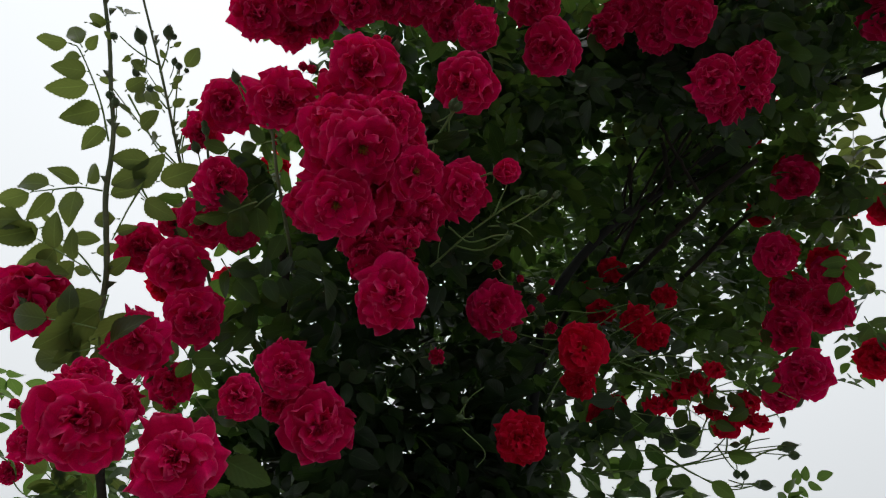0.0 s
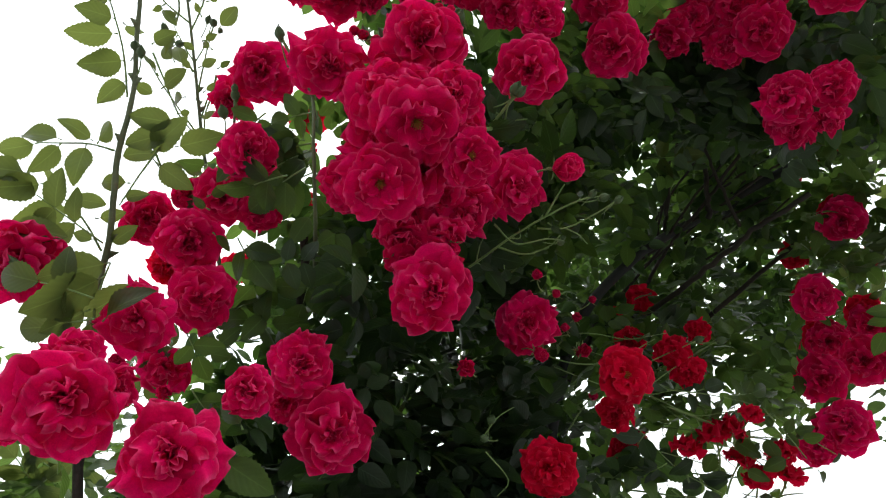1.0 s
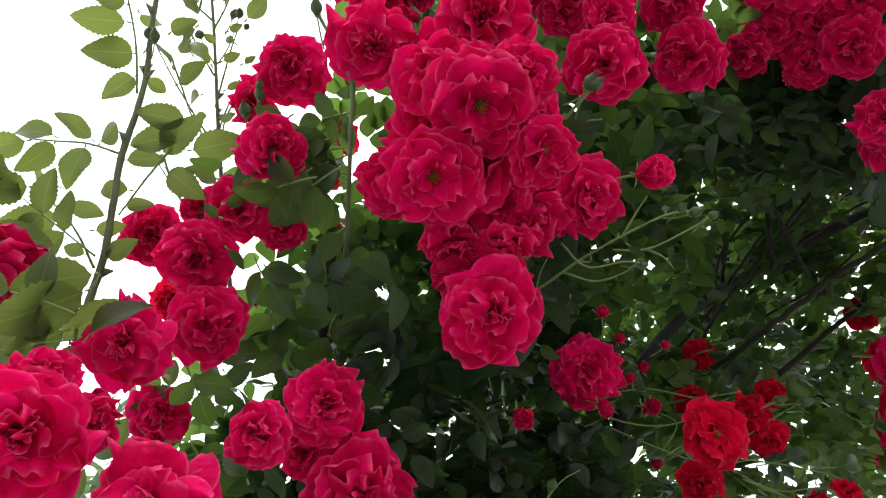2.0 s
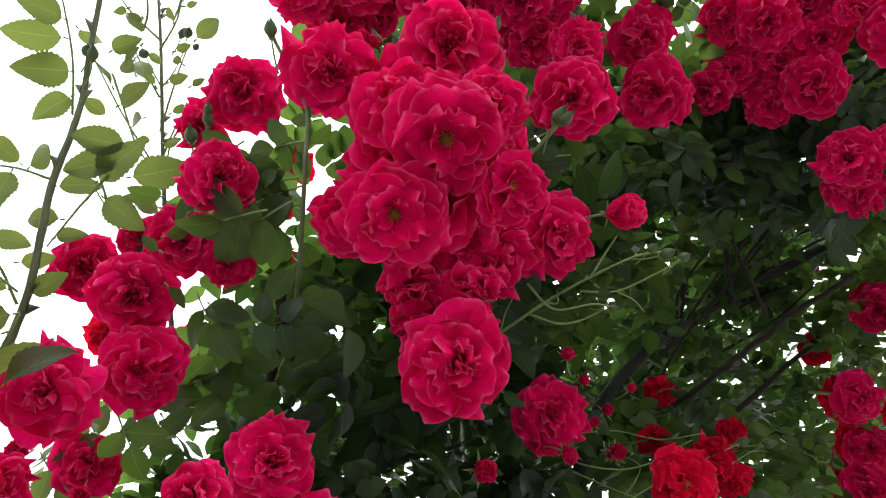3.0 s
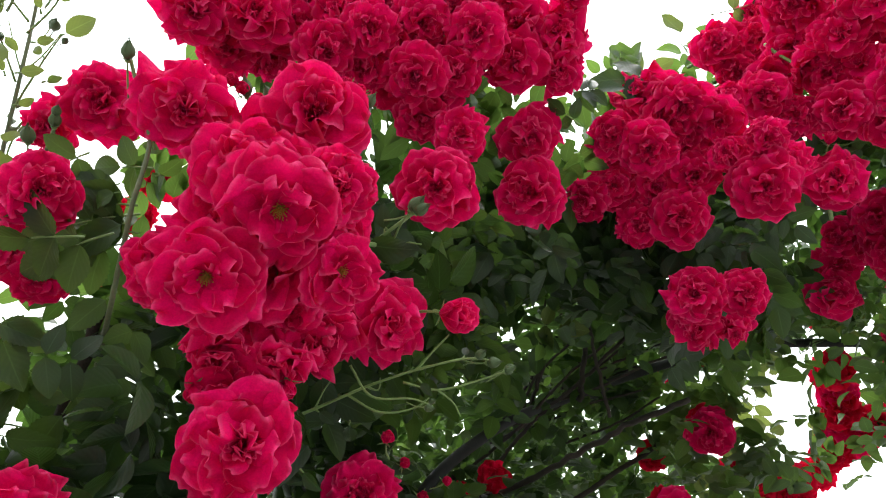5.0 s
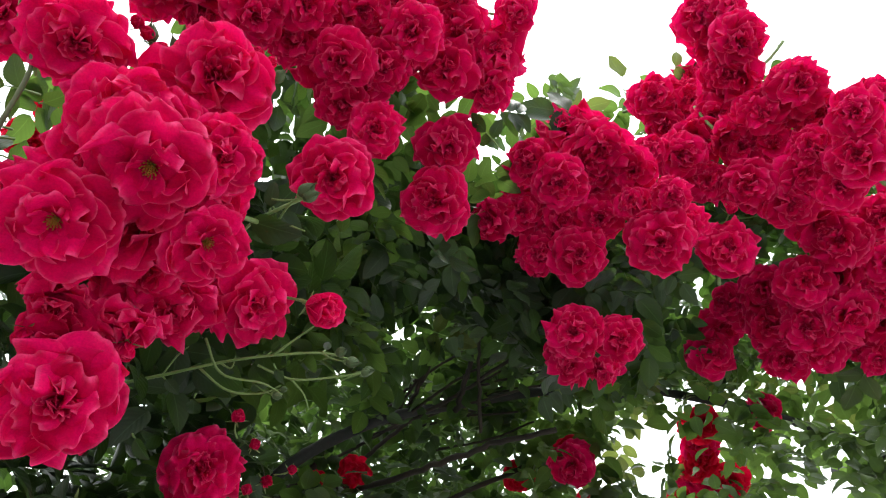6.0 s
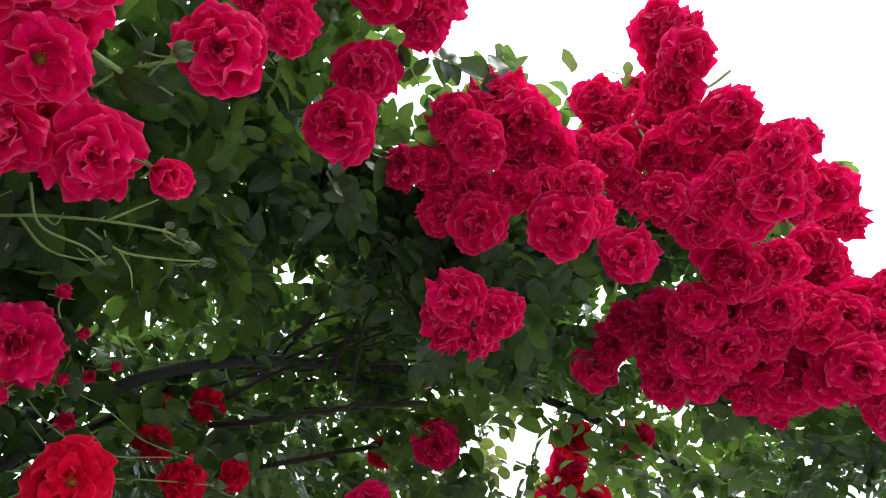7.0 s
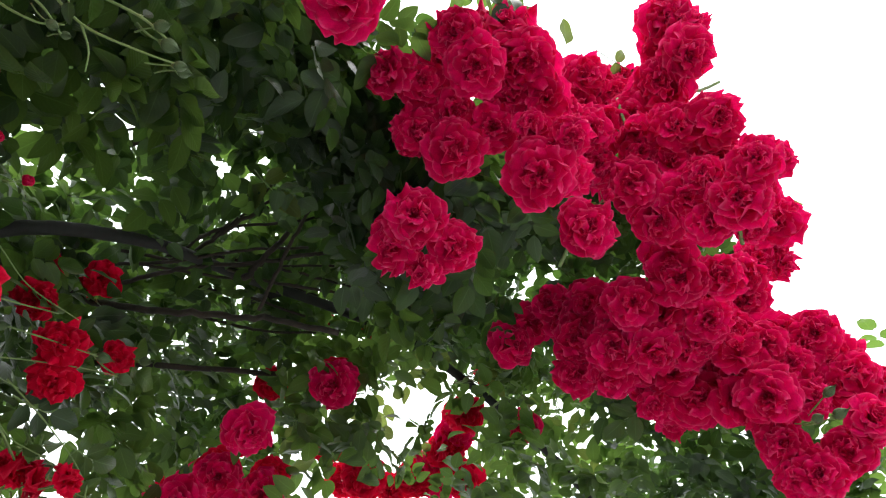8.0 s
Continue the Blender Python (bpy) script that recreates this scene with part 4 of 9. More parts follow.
# leaves on the bare shoots beside the hanging cluster
spray((-0.203, 0.469, 2.246), (-0.238, 0.487, 2.218), 1, 0.040, (-0.03, -0.49, -0.87))
spray((-0.200, 0.489, 2.256), (-0.233, 0.478, 2.257), 1, 0.028, (0.25, -0.33, -0.91))
spray((-0.217, 0.487, 2.243), (-0.258, 0.512, 2.206), 1, 0.050, (0.35, -0.37, -0.86))
spray((-0.211, 0.459, 2.266), (-0.253, 0.457, 2.262), 1, 0.035, (0.67, -0.20, -0.72))
spray((-0.217, 0.449, 2.255), (-0.239, 0.465, 2.254), 1, 0.022, (0.07, -0.83, -0.55))
spray((-0.192, 0.410, 2.283), (-0.214, 0.414, 2.283), 1, 0.018, (0.03, -0.53, -0.85))
spray((-0.197, 0.432, 2.271), (-0.177, 0.411, 2.264), 1, 0.024, (0.53, -0.41, -0.74))
spray((-0.298, 0.463, 2.242), (-0.276, 0.465, 2.241), 1, 0.018, (0.15, 0.12, -0.98))
spray((-0.279, 0.472, 2.233), (-0.295, 0.487, 2.215), 1, 0.023, (-0.06, -0.71, -0.70))
spray((-0.312, 0.479, 2.226), (-0.322, 0.466, 2.198), 1, 0.026, (0.67, 0.11, -0.73))
spray((-0.195, 0.504, 2.231), (-0.174, 0.528, 2.228), 1, 0.026, (-0.27, -0.55, -0.79))
spray((-0.195, 0.527, 2.221), (-0.215, 0.544, 2.194), 1, 0.031, (0.11, -0.56, -0.82))
spray((-0.189, 0.548, 2.207), (-0.167, 0.572, 2.210), 1, 0.027, (-0.11, -0.14, -0.98))
spray((-0.301, 0.513, 2.189), (-0.318, 0.504, 2.187), 1, 0.016, (0.15, -0.31, -0.94))
spray((-0.298, 0.536, 2.180), (-0.278, 0.553, 2.175), 1, 0.021, (0.91, -0.25, -0.33))
spray((-0.311, 0.511, 2.211), (-0.295, 0.507, 2.230), 1, 0.020, (0.25, -0.30, -0.92))
spray((-0.016, 0.416, 2.246), (0.028, 0.396, 2.249), 1, 0.040, (0.29, -0.27, -0.92))
spray((0.000, 0.401, 2.265), (0.033, 0.409, 2.266), 1, 0.028, (0.41, -0.46, -0.79))
spray((0.000, 0.586, 2.154), (0.016, 0.583, 2.136), 1, 0.020, (-0.76, 0.05, -0.65))
# small leaves of the flowering tips
spray((-0.345, 0.363, 2.358), (-0.351, 0.351, 2.358), 1, 0.011, (-0.06, -0.49, -0.87))
spray((-0.342, 0.384, 2.339), (-0.329, 0.378, 2.342), 1, 0.012, (0.15, -0.30, -0.94))
spray((-0.354, 0.419, 2.330), (-0.361, 0.409, 2.332), 1, 0.011, (-0.27, -0.64, -0.72))
spray((-0.343, 0.441, 2.325), (-0.332, 0.435, 2.337), 1, 0.014, (0.78, -0.32, -0.53))
spray((-0.344, 0.463, 2.305), (-0.334, 0.471, 2.330), 1, 0.023, (0.04, -0.05, -1.00))
spray((-0.369, 0.362, 2.339), (-0.385, 0.360, 2.360), 1, 0.022, (0.40, -0.23, -0.89))
spray((-0.370, 0.387, 2.345), (-0.359, 0.397, 2.348), 1, 0.012, (0.49, -0.42, -0.77))
spray((-0.387, 0.353, 2.361), (-0.393, 0.358, 2.347), 1, 0.013, (0.67, -0.01, -0.74))
spray((-0.328, 0.416, 2.339), (-0.316, 0.408, 2.339), 1, 0.012, (0.62, -0.75, -0.23))
spray((-0.402, 0.336, 2.355), (-0.406, 0.323, 2.350), 1, 0.012, (0.58, -0.23, -0.78))
spray((-0.340, 0.346, 2.363), (-0.330, 0.343, 2.366), 1, 0.009, (0.21, -0.41, -0.89))
spray((-0.337, 0.401, 2.358), (-0.349, 0.397, 2.366), 1, 0.012, (0.33, -0.29, -0.90))
spray((-0.358, 0.441, 2.309), (-0.382, 0.455, 2.320), 1, 0.025, (-0.34, -0.68, -0.65))
# leaves before the far row of red flowers
spray((0.385, 0.927, 2.292), (0.410, 0.941, 2.266), 1, 0.032, (-0.25, -0.32, -0.92))
spray((0.405, 0.900, 2.297), (0.429, 0.887, 2.307), 1, 0.024, (-0.09, -0.73, -0.68))
spray((0.444, 0.915, 2.270), (0.457, 0.901, 2.234), 1, 0.033, (-0.22, -0.58, -0.78))
spray((0.415, 0.920, 2.250), (0.405, 0.955, 2.236), 1, 0.032, (-0.46, -0.75, -0.47))
spray((0.482, 0.890, 2.261), (0.503, 0.923, 2.240), 1, 0.036, (-0.53, -0.51, -0.68))
spray((0.508, 0.892, 2.227), (0.480, 0.910, 2.213), 1, 0.029, (0.02, -1.00, -0.08))
spray((0.528, 0.880, 2.252), (0.541, 0.853, 2.242), 1, 0.026, (0.16, -0.84, -0.53))
spray((0.455, 0.932, 2.230), (0.473, 0.924, 2.207), 1, 0.025, (-0.21, -0.45, -0.87))
spray((0.389, 0.947, 2.253), (0.355, 0.953, 2.229), 1, 0.034, (0.07, -0.57, -0.82))
spray((0.512, 0.870, 2.280), (0.496, 0.867, 2.302), 1, 0.023, (0.05, -1.00, 0.05))
spray((0.542, 0.889, 2.208), (0.559, 0.910, 2.196), 1, 0.024, (-0.24, -0.97, 0.10))
twig(0.0018, (0.324, 0.911, 2.342), (0.394, 0.926, 2.291), (0.460, 0.925, 2.253), (0.515, 0.915, 2.228))
twig(0.0018, (0.369, 0.914, 2.318), (0.446, 0.912, 2.279), (0.519, 0.888, 2.259))
twig(0.0018, (0.415, 0.890, 2.323), (0.454, 0.915, 2.270), (0.465, 0.945, 2.223))
twig(0.0018, (0.482, 0.870, 2.305), (0.519, 0.888, 2.259), (0.539, 0.898, 2.232))
# leaves along the tall shoot
twig(0.0018, (-0.425, 0.447, 2.305), (-0.429, 0.409, 2.324), (-0.435, 0.379, 2.336), (-0.445, 0.342, 2.347), (-0.452, 0.335, 2.346))
spray((-0.449, 0.333, 2.342), (-0.485, 0.322, 2.337), 1, 0.031, (0.13, 0.00, -0.99))
spray((-0.437, 0.336, 2.340), (-0.462, 0.321, 2.371), 1, 0.035, (0.45, -0.48, -0.75))
spray((-0.445, 0.350, 2.358), (-0.426, 0.334, 2.358), 1, 0.020, (0.48, -0.52, -0.71))
spray((-0.442, 0.350, 2.349), (-0.477, 0.364, 2.347), 1, 0.031, (0.21, -0.70, -0.68))
spray((-0.439, 0.370, 2.343), (-0.452, 0.344, 2.311), 1, 0.036, (0.36, -0.66, -0.66))
spray((-0.439, 0.386, 2.341), (-0.477, 0.375, 2.313), 1, 0.040, (0.30, -0.31, -0.90))
spray((-0.433, 0.374, 2.346), (-0.424, 0.398, 2.363), 1, 0.025, (-0.05, 0.00, -1.00))
spray((-0.432, 0.414, 2.331), (-0.454, 0.400, 2.284), 1, 0.044, (0.72, -0.27, -0.64))
spray((-0.430, 0.434, 2.324), (-0.447, 0.440, 2.293), 1, 0.030, (0.16, -0.49, -0.86))
spray((-0.420, 0.429, 2.314), (-0.405, 0.449, 2.321), 1, 0.021, (0.24, -0.66, -0.71))
twig(0.0018, (-0.434, 0.498, 2.268), (-0.458, 0.488, 2.261), (-0.482, 0.483, 2.249), (-0.503, 0.479, 2.238))
spray((-0.485, 0.482, 2.254), (-0.529, 0.469, 2.262), 1, 0.039, (0.59, -0.69, -0.43))
spray((-0.506, 0.483, 2.245), (-0.547, 0.496, 2.233), 1, 0.037, (0.30, -0.11, -0.95))
spray((-0.457, 0.488, 2.268), (-0.473, 0.456, 2.249), 1, 0.033, (0.49, -0.66, -0.57))
spray((-0.455, 0.493, 2.271), (-0.454, 0.483, 2.306), 1, 0.030, (0.81, 0.05, -0.59))
spray((-0.482, 0.482, 2.247), (-0.491, 0.495, 2.205), 1, 0.037, (0.43, 0.11, -0.90))
spray((-0.462, 0.489, 2.261), (-0.452, 0.505, 2.216), 1, 0.040, (0.30, -0.45, -0.84))
spray((-0.505, 0.501, 2.234), (-0.490, 0.537, 2.245), 1, 0.034, (-0.63, -0.45, -0.63))
twig(0.002, (-0.437, 0.590, 2.194), (-0.454, 0.563, 2.207), (-0.472, 0.540, 2.214), (-0.496, 0.518, 2.215))
spray((-0.509, 0.507, 2.217), (-0.523, 0.480, 2.182), 1, 0.038, (0.76, -0.48, -0.43))
spray((-0.496, 0.519, 2.218), (-0.524, 0.508, 2.171), 1, 0.046, (0.73, -0.21, -0.65))
spray((-0.474, 0.549, 2.219), (-0.506, 0.544, 2.176), 1, 0.045, (0.75, -0.57, -0.34))
spray((-0.474, 0.537, 2.221), (-0.440, 0.552, 2.233), 1, 0.032, (0.02, -0.92, -0.39))
spray((-0.443, 0.579, 2.199), (-0.471, 0.577, 2.203), 1, 0.024, (0.38, -0.77, -0.52))
spray((-0.452, 0.565, 2.223), (-0.422, 0.565, 2.228), 1, 0.025, (0.30, -0.45, -0.84))
spray((-0.412, 0.526, 2.245), (-0.453, 0.530, 2.244), 1, 0.033, (0.53, -0.51, -0.68))
spray((-0.433, 0.505, 2.268), (-0.394, 0.506, 2.282), 1, 0.034, (0.23, -0.65, -0.72))
spray((-0.419, 0.540, 2.231), (-0.394, 0.526, 2.235), 1, 0.023, (-0.08, -0.53, -0.84))
# leaves between the two tall shoots
spray((-0.362, 0.463, 2.282), (-0.409, 0.449, 2.271), 1, 0.042, (0.09, -0.55, -0.83))
spray((-0.365, 0.472, 2.278), (-0.410, 0.486, 2.258), 1, 0.042, (0.62, -0.62, -0.48))
spray((-0.390, 0.494, 2.264), (-0.353, 0.453, 2.264), 1, 0.045, (-0.11, -0.66, -0.74))
spray((-0.367, 0.491, 2.278), (-0.316, 0.477, 2.281), 1, 0.044, (0.73, -0.45, -0.52))
spray((-0.383, 0.503, 2.259), (-0.341, 0.519, 2.230), 1, 0.044, (0.37, -0.36, -0.85))
spray((-0.334, 0.523, 2.273), (-0.351, 0.495, 2.248), 1, 0.034, (0.01, -0.92, -0.38))
spray((-0.293, 0.537, 2.280), (-0.315, 0.508, 2.277), 1, 0.031, (0.28, -0.34, -0.89))
spray((-0.333, 0.544, 2.257), (-0.359, 0.552, 2.255), 1, 0.023, (0.40, -0.62, -0.68))
spray((-0.331, 0.379, 2.368), (-0.316, 0.358, 2.384), 1, 0.025, (0.42, -0.66, -0.63))
spray((-0.398, 0.391, 2.333), (-0.376, 0.370, 2.328), 1, 0.025, (0.60, -0.61, -0.52))
spray((-0.387, 0.420, 2.312), (-0.398, 0.396, 2.315), 1, 0.022, (0.73, -0.69, 0.04))
spray((-0.367, 0.417, 2.337), (-0.384, 0.405, 2.359), 1, 0.025, (0.28, -0.89, -0.35))
spray((-0.389, 0.438, 2.317), (-0.364, 0.412, 2.309), 1, 0.030, (0.23, -0.72, -0.66))
spray((-0.347, 0.413, 2.330), (-0.330, 0.403, 2.336), 1, 0.016, (-0.02, -0.51, -0.86))
spray((-0.388, 0.352, 2.350), (-0.370, 0.366, 2.334), 1, 0.023, (0.57, -0.62, -0.54))
spray((-0.376, 0.412, 2.337), (-0.393, 0.399, 2.352), 1, 0.022, (0.06, -0.05, -1.00))
spray((-0.387, 0.302, 2.366), (-0.405, 0.307, 2.386), 1, 0.023, (0.44, -0.05, -0.90))
spray((-0.389, 0.309, 2.373), (-0.390, 0.311, 2.405), 1, 0.026, (0.02, -0.47, -0.88))
spray((-0.429, 0.309, 2.350), (-0.429, 0.322, 2.377), 1, 0.025, (-0.17, -0.23, -0.96))
spray((-0.406, 0.315, 2.367), (-0.434, 0.316, 2.374), 1, 0.024, (0.88, -0.05, -0.46))
spray((-0.375, 0.469, 2.318), (-0.368, 0.471, 2.330), 1, 0.012, (0.27, -0.36, -0.89))
spray((-0.369, 0.380, 2.342), (-0.381, 0.393, 2.327), 1, 0.019, (-0.22, -0.72, -0.66))
# broad leaves low on the tall shoot
spray((-0.373, 0.524, 2.099), (-0.423, 0.524, 2.064), 1, 0.050, (0.47, -0.70, -0.54))
spray((-0.373, 0.529, 2.083), (-0.416, 0.529, 2.024), 1, 0.060, (0.54, 0.06, -0.84))
spray((-0.346, 0.537, 2.091), (-0.385, 0.565, 2.052), 1, 0.050, (0.26, -0.34, -0.91))
spray((-0.385, 0.557, 2.064), (-0.414, 0.554, 2.028), 1, 0.038, (0.80, -0.51, -0.31))
spray((-0.378, 0.556, 2.052), (-0.383, 0.586, 2.036), 1, 0.028, (0.32, -0.87, -0.37))
twig(0.0022, (-0.378, 0.583, 2.053), (-0.385, 0.564, 2.070), (-0.383, 0.547, 2.089), (-0.378, 0.531, 2.107))
# the leafy spray at the far lower edge
spray((0.361, 1.039, 2.258), (0.342, 1.086, 2.215), 1, 0.054, (-0.15, -0.62, -0.77))
spray((0.374, 1.040, 2.268), (0.392, 1.062, 2.227), 1, 0.041, (-0.42, -0.46, -0.78))
spray((0.333, 1.016, 2.305), (0.413, 1.029, 2.270), 1, 0.073, (-0.21, -0.87, -0.44))
spray((0.423, 1.010, 2.271), (0.418, 1.046, 2.244), 1, 0.037, (0.00, -0.45, -0.89))
spray((0.459, 1.006, 2.272), (0.444, 1.018, 2.231), 1, 0.037, (-0.03, -0.27, -0.96))
spray((0.482, 0.970, 2.276), (0.483, 0.997, 2.246), 1, 0.033, (0.09, -0.29, -0.95))
spray((0.292, 1.063, 2.273), (0.304, 1.084, 2.242), 1, 0.032, (-0.54, -0.54, -0.64))
spray((0.259, 1.072, 2.243), (0.280, 1.113, 2.197), 1, 0.054, (-0.01, -0.84, -0.54))
spray((0.231, 1.081, 2.238), (0.212, 1.099, 2.189), 1, 0.046, (-0.29, -0.66, -0.69))
spray((0.337, 1.070, 2.208), (0.379, 1.102, 2.196), 1, 0.044, (0.24, -0.38, -0.89))
spray((0.376, 1.081, 2.212), (0.411, 1.055, 2.220), 1, 0.036, (-0.67, -0.59, -0.45))
spray((0.420, 1.070, 2.196), (0.443, 1.069, 2.169), 1, 0.029, (-0.31, -0.84, -0.44))
spray((0.462, 1.037, 2.186), (0.498, 1.039, 2.155), 1, 0.039, (-0.60, -0.71, -0.38))
spray((0.492, 1.006, 2.218), (0.525, 0.988, 2.195), 1, 0.036, (-0.54, -0.40, -0.74))
spray((0.402, 1.057, 2.208), (0.384, 1.076, 2.182), 1, 0.030, (-0.54, -0.82, -0.18))
spray((0.308, 1.084, 2.203), (0.332, 1.098, 2.187), 1, 0.026, (0.11, -0.86, -0.50))
spray((0.440, 0.998, 2.284), (0.463, 1.017, 2.263), 1, 0.029, (-0.38, -0.66, -0.65))
spray((0.275, 1.038, 2.302), (0.307, 1.056, 2.280), 1, 0.035, (-0.06, -0.99, -0.11))
spray((0.369, 0.995, 2.335), (0.384, 1.010, 2.293), 1, 0.039, (0.03, -0.95, -0.31))
spray((0.512, 0.967, 2.257), (0.534, 0.943, 2.260), 1, 0.026, (-0.33, -0.39, -0.86))
spray((0.469, 0.958, 2.317), (0.495, 0.988, 2.303), 1, 0.034, (-0.14, -0.99, -0.07))
spray((0.528, 0.991, 2.221), (0.531, 0.999, 2.252), 1, 0.026, (-0.53, -0.74, -0.42))
twig(0.0022, (0.299, 1.081, 2.231), (0.412, 1.049, 2.220), (0.509, 1.005, 2.220), (0.582, 0.971, 2.209))
twig(0.0022, (0.312, 1.057, 2.261), (0.423, 1.032, 2.239), (0.509, 1.005, 2.220), (0.585, 0.979, 2.195))
twig(0.0022, (0.396, 1.040, 2.242), (0.446, 1.046, 2.203), (0.494, 1.043, 2.172), (0.540, 1.023, 2.168))
twig(0.0022, (0.448, 1.036, 2.216), (0.485, 1.008, 2.233), (0.516, 0.977, 2.255))
twig(0.0022, (0.509, 1.005, 2.220), (0.537, 0.985, 2.226), (0.562, 0.973, 2.224))
twig(0.0022, (0.278, 0.999, 2.351), (0.413, 0.970, 2.327), (0.527, 0.939, 2.295))
twig(0.0022, (0.416, 0.943, 2.357), (0.495, 0.933, 2.324), (0.547, 0.898, 2.329))
twig(0.0022, (0.485, 1.009, 2.232), (0.499, 1.019, 2.207), (0.509, 1.023, 2.192))
twig(0.0022, (0.425, 0.941, 2.355), (0.459, 0.958, 2.316), (0.529, 0.924, 2.311))

# ---- flowers ----

# the cluster hanging in front
rose("full", (-0.085, 0.326, 2.251), 0.091, (-0.13, -0.53, -0.84), 118)
rose("full", (-0.115, 0.358, 2.178), 0.080, (-0.16, -0.48, -0.86), 231)
rose("full", (-0.053, 0.346, 2.176), 0.064, (0.31, -0.54, -0.78), 208)
rose("open", (-0.082, 0.359, 2.145), 0.086, (0.13, -0.15, -0.98), 80)
rose("open", (-0.110, 0.407, 2.111), 0.079, (0.15, -0.38, -0.91), 65)
rose("full", (-0.141, 0.429, 2.137), 0.062, (-0.35, -0.32, -0.88), 125)
rose("open", (-0.030, 0.395, 2.152), 0.064, (0.36, -0.56, -0.75), 41)
rose("full", (-0.056, 0.444, 2.170), 0.084, (0.22, -0.24, -0.94), 103)
rose("full", (-0.027, 0.465, 2.174), 0.071, (0.33, 0.05, -0.94), 256)
rose("full", (0.022, 0.452, 2.201), 0.076, (0.46, -0.49, -0.74), 179)
rose("half", (0.060, 0.422, 2.192), 0.039, (0.64, -0.47, -0.60), 294)
rose("full", (-0.088, 0.469, 2.129), 0.060, (0.02, 0.37, -0.93), 245)
rose("full", (-0.046, 0.465, 2.134), 0.057, (0.31, 0.42, -0.85), 158)
rose("loose", (-0.052, 0.495, 2.069), 0.081, (0.04, -0.61, -0.79), 183)

# side shoots
rose("full", (-0.276, 0.420, 2.351), 0.082, (0.10, -0.42, -0.90), 289)
rose("loose", (-0.319, 0.461, 2.356), 0.055, (-0.24, -0.02, -0.97), 94)
rose("loose", (-0.176, 0.348, 2.228), 0.072, (0.23, -0.28, -0.93), 38)

# behind the side shoots
rose("scarlet_full", (-0.263, 0.569, 2.533), 0.063, (0.10, -0.81, -0.57), 173)
rose("scarlet_full", (-0.271, 0.610, 2.501), 0.054, (0.20, -0.70, -0.69), 235)
rose("scarlet_full", (-0.240, 0.650, 2.407), 0.051, (0.04, -0.45, -0.89), 172)
rose("scarlet_full", (-0.470, 0.800, 2.422), 0.070, (0.31, -0.76, -0.57), 338)
rose("scarlet_full", (-0.362, 0.790, 2.423), 0.056, (0.23, -0.89, -0.40), 16)

# side shoots
rose("full", (-0.258, 0.444, 2.206), 0.065, (0.29, -0.57, -0.77), 126)
rose("full", (-0.305, 0.536, 2.248), 0.073, (0.19, -0.61, -0.77), 233)
rose("full", (-0.261, 0.541, 2.239), 0.056, (0.29, -0.22, -0.93), 188)
rose("full", (-0.409, 0.591, 2.265), 0.072, (0.23, -0.57, -0.79), 225)
rose("full", (-0.335, 0.566, 2.200), 0.082, (0.36, -0.35, -0.86), 276)
rose("full", (-0.355, 0.552, 2.269), 0.045, (0.25, -0.62, -0.74), 210)
rose("full", (-0.308, 0.605, 2.145), 0.080, (0.25, -0.63, -0.73), 146)
rose("loose", (-0.344, 0.571, 2.070), 0.074, (0.23, -0.72, -0.66), 348)
rose("full", (-0.492, 0.558, 2.133), 0.100, (0.46, -0.22, -0.86), 243)
rose("loose", (-0.350, 0.545, 1.944), 0.093, (0.42, -0.76, -0.50), 266)
rose("loose", (-0.330, 0.567, 1.980), 0.045, (0.78, -0.50, -0.38), 70)
rose("loose", (-0.363, 0.540, 1.991), 0.047, (0.30, -0.90, -0.31), 194)
rose("loose", (-0.248, 0.552, 1.903), 0.087, (0.20, -0.86, -0.47), 8)
rose("loose", (-0.363, 0.724, 2.140), 0.064, (0.22, -0.94, -0.24), 268)
rose("full", (-0.208, 0.565, 1.986), 0.051, (-0.21, -0.74, -0.64), 200)
rose("full", (-0.173, 0.581, 2.037), 0.070, (0.28, -0.83, -0.48), 35)
rose("full", (-0.187, 0.625, 2.026), 0.043, (0.08, -0.76, -0.65), 256)
rose("full", (-0.138, 0.629, 2.000), 0.089, (0.22, -0.67, -0.71), 193)
rose("full", (-0.456, 0.645, 1.989), 0.049, (0.54, -0.75, -0.38), 178)

# behind the side shoots
rose("full", (-0.600, 0.845, 2.083), 0.037, (0.53, -0.81, -0.24), 192)

# lower and inner flowers
rose("full", (0.081, 0.707, 2.263), 0.091, (0.09, -0.78, -0.62), 320)
rose("scarlet_open", (0.186, 0.664, 2.143), 0.072, (0.09, -0.87, -0.48), 196)
rose("scarlet_loose", (0.188, 0.719, 2.134), 0.046, (-0.18, -0.24, -0.95), 114)
rose("scarlet_full", (0.105, 0.746, 2.063), 0.073, (-0.30, -0.81, -0.50), 290)
rose("scarlet_loose", (0.339, 0.818, 2.351), 0.057, (-0.50, -0.72, -0.49), 291)
rose("scarlet_loose", (0.365, 0.839, 2.335), 0.053, (-0.07, -0.37, -0.93), 233)
rose("full", (0.720, 0.748, 2.680), 0.091, (-0.58, -0.39, -0.72), 296)
rose("full", (0.674, 0.864, 2.579), 0.093, (-0.01, -0.54, -0.84), 181)
rose("full", (0.742, 0.965, 2.576), 0.086, (-0.46, -0.49, -0.74), 249)
rose("full", (0.823, 0.936, 2.596), 0.092, (-0.49, -0.49, -0.72), 229)
rose("full", (0.698, 0.975, 2.483), 0.100, (-0.54, -0.52, -0.66), 142)
rose("full", (0.773, 0.944, 2.504), 0.100, (-0.49, -0.62, -0.61), 211)
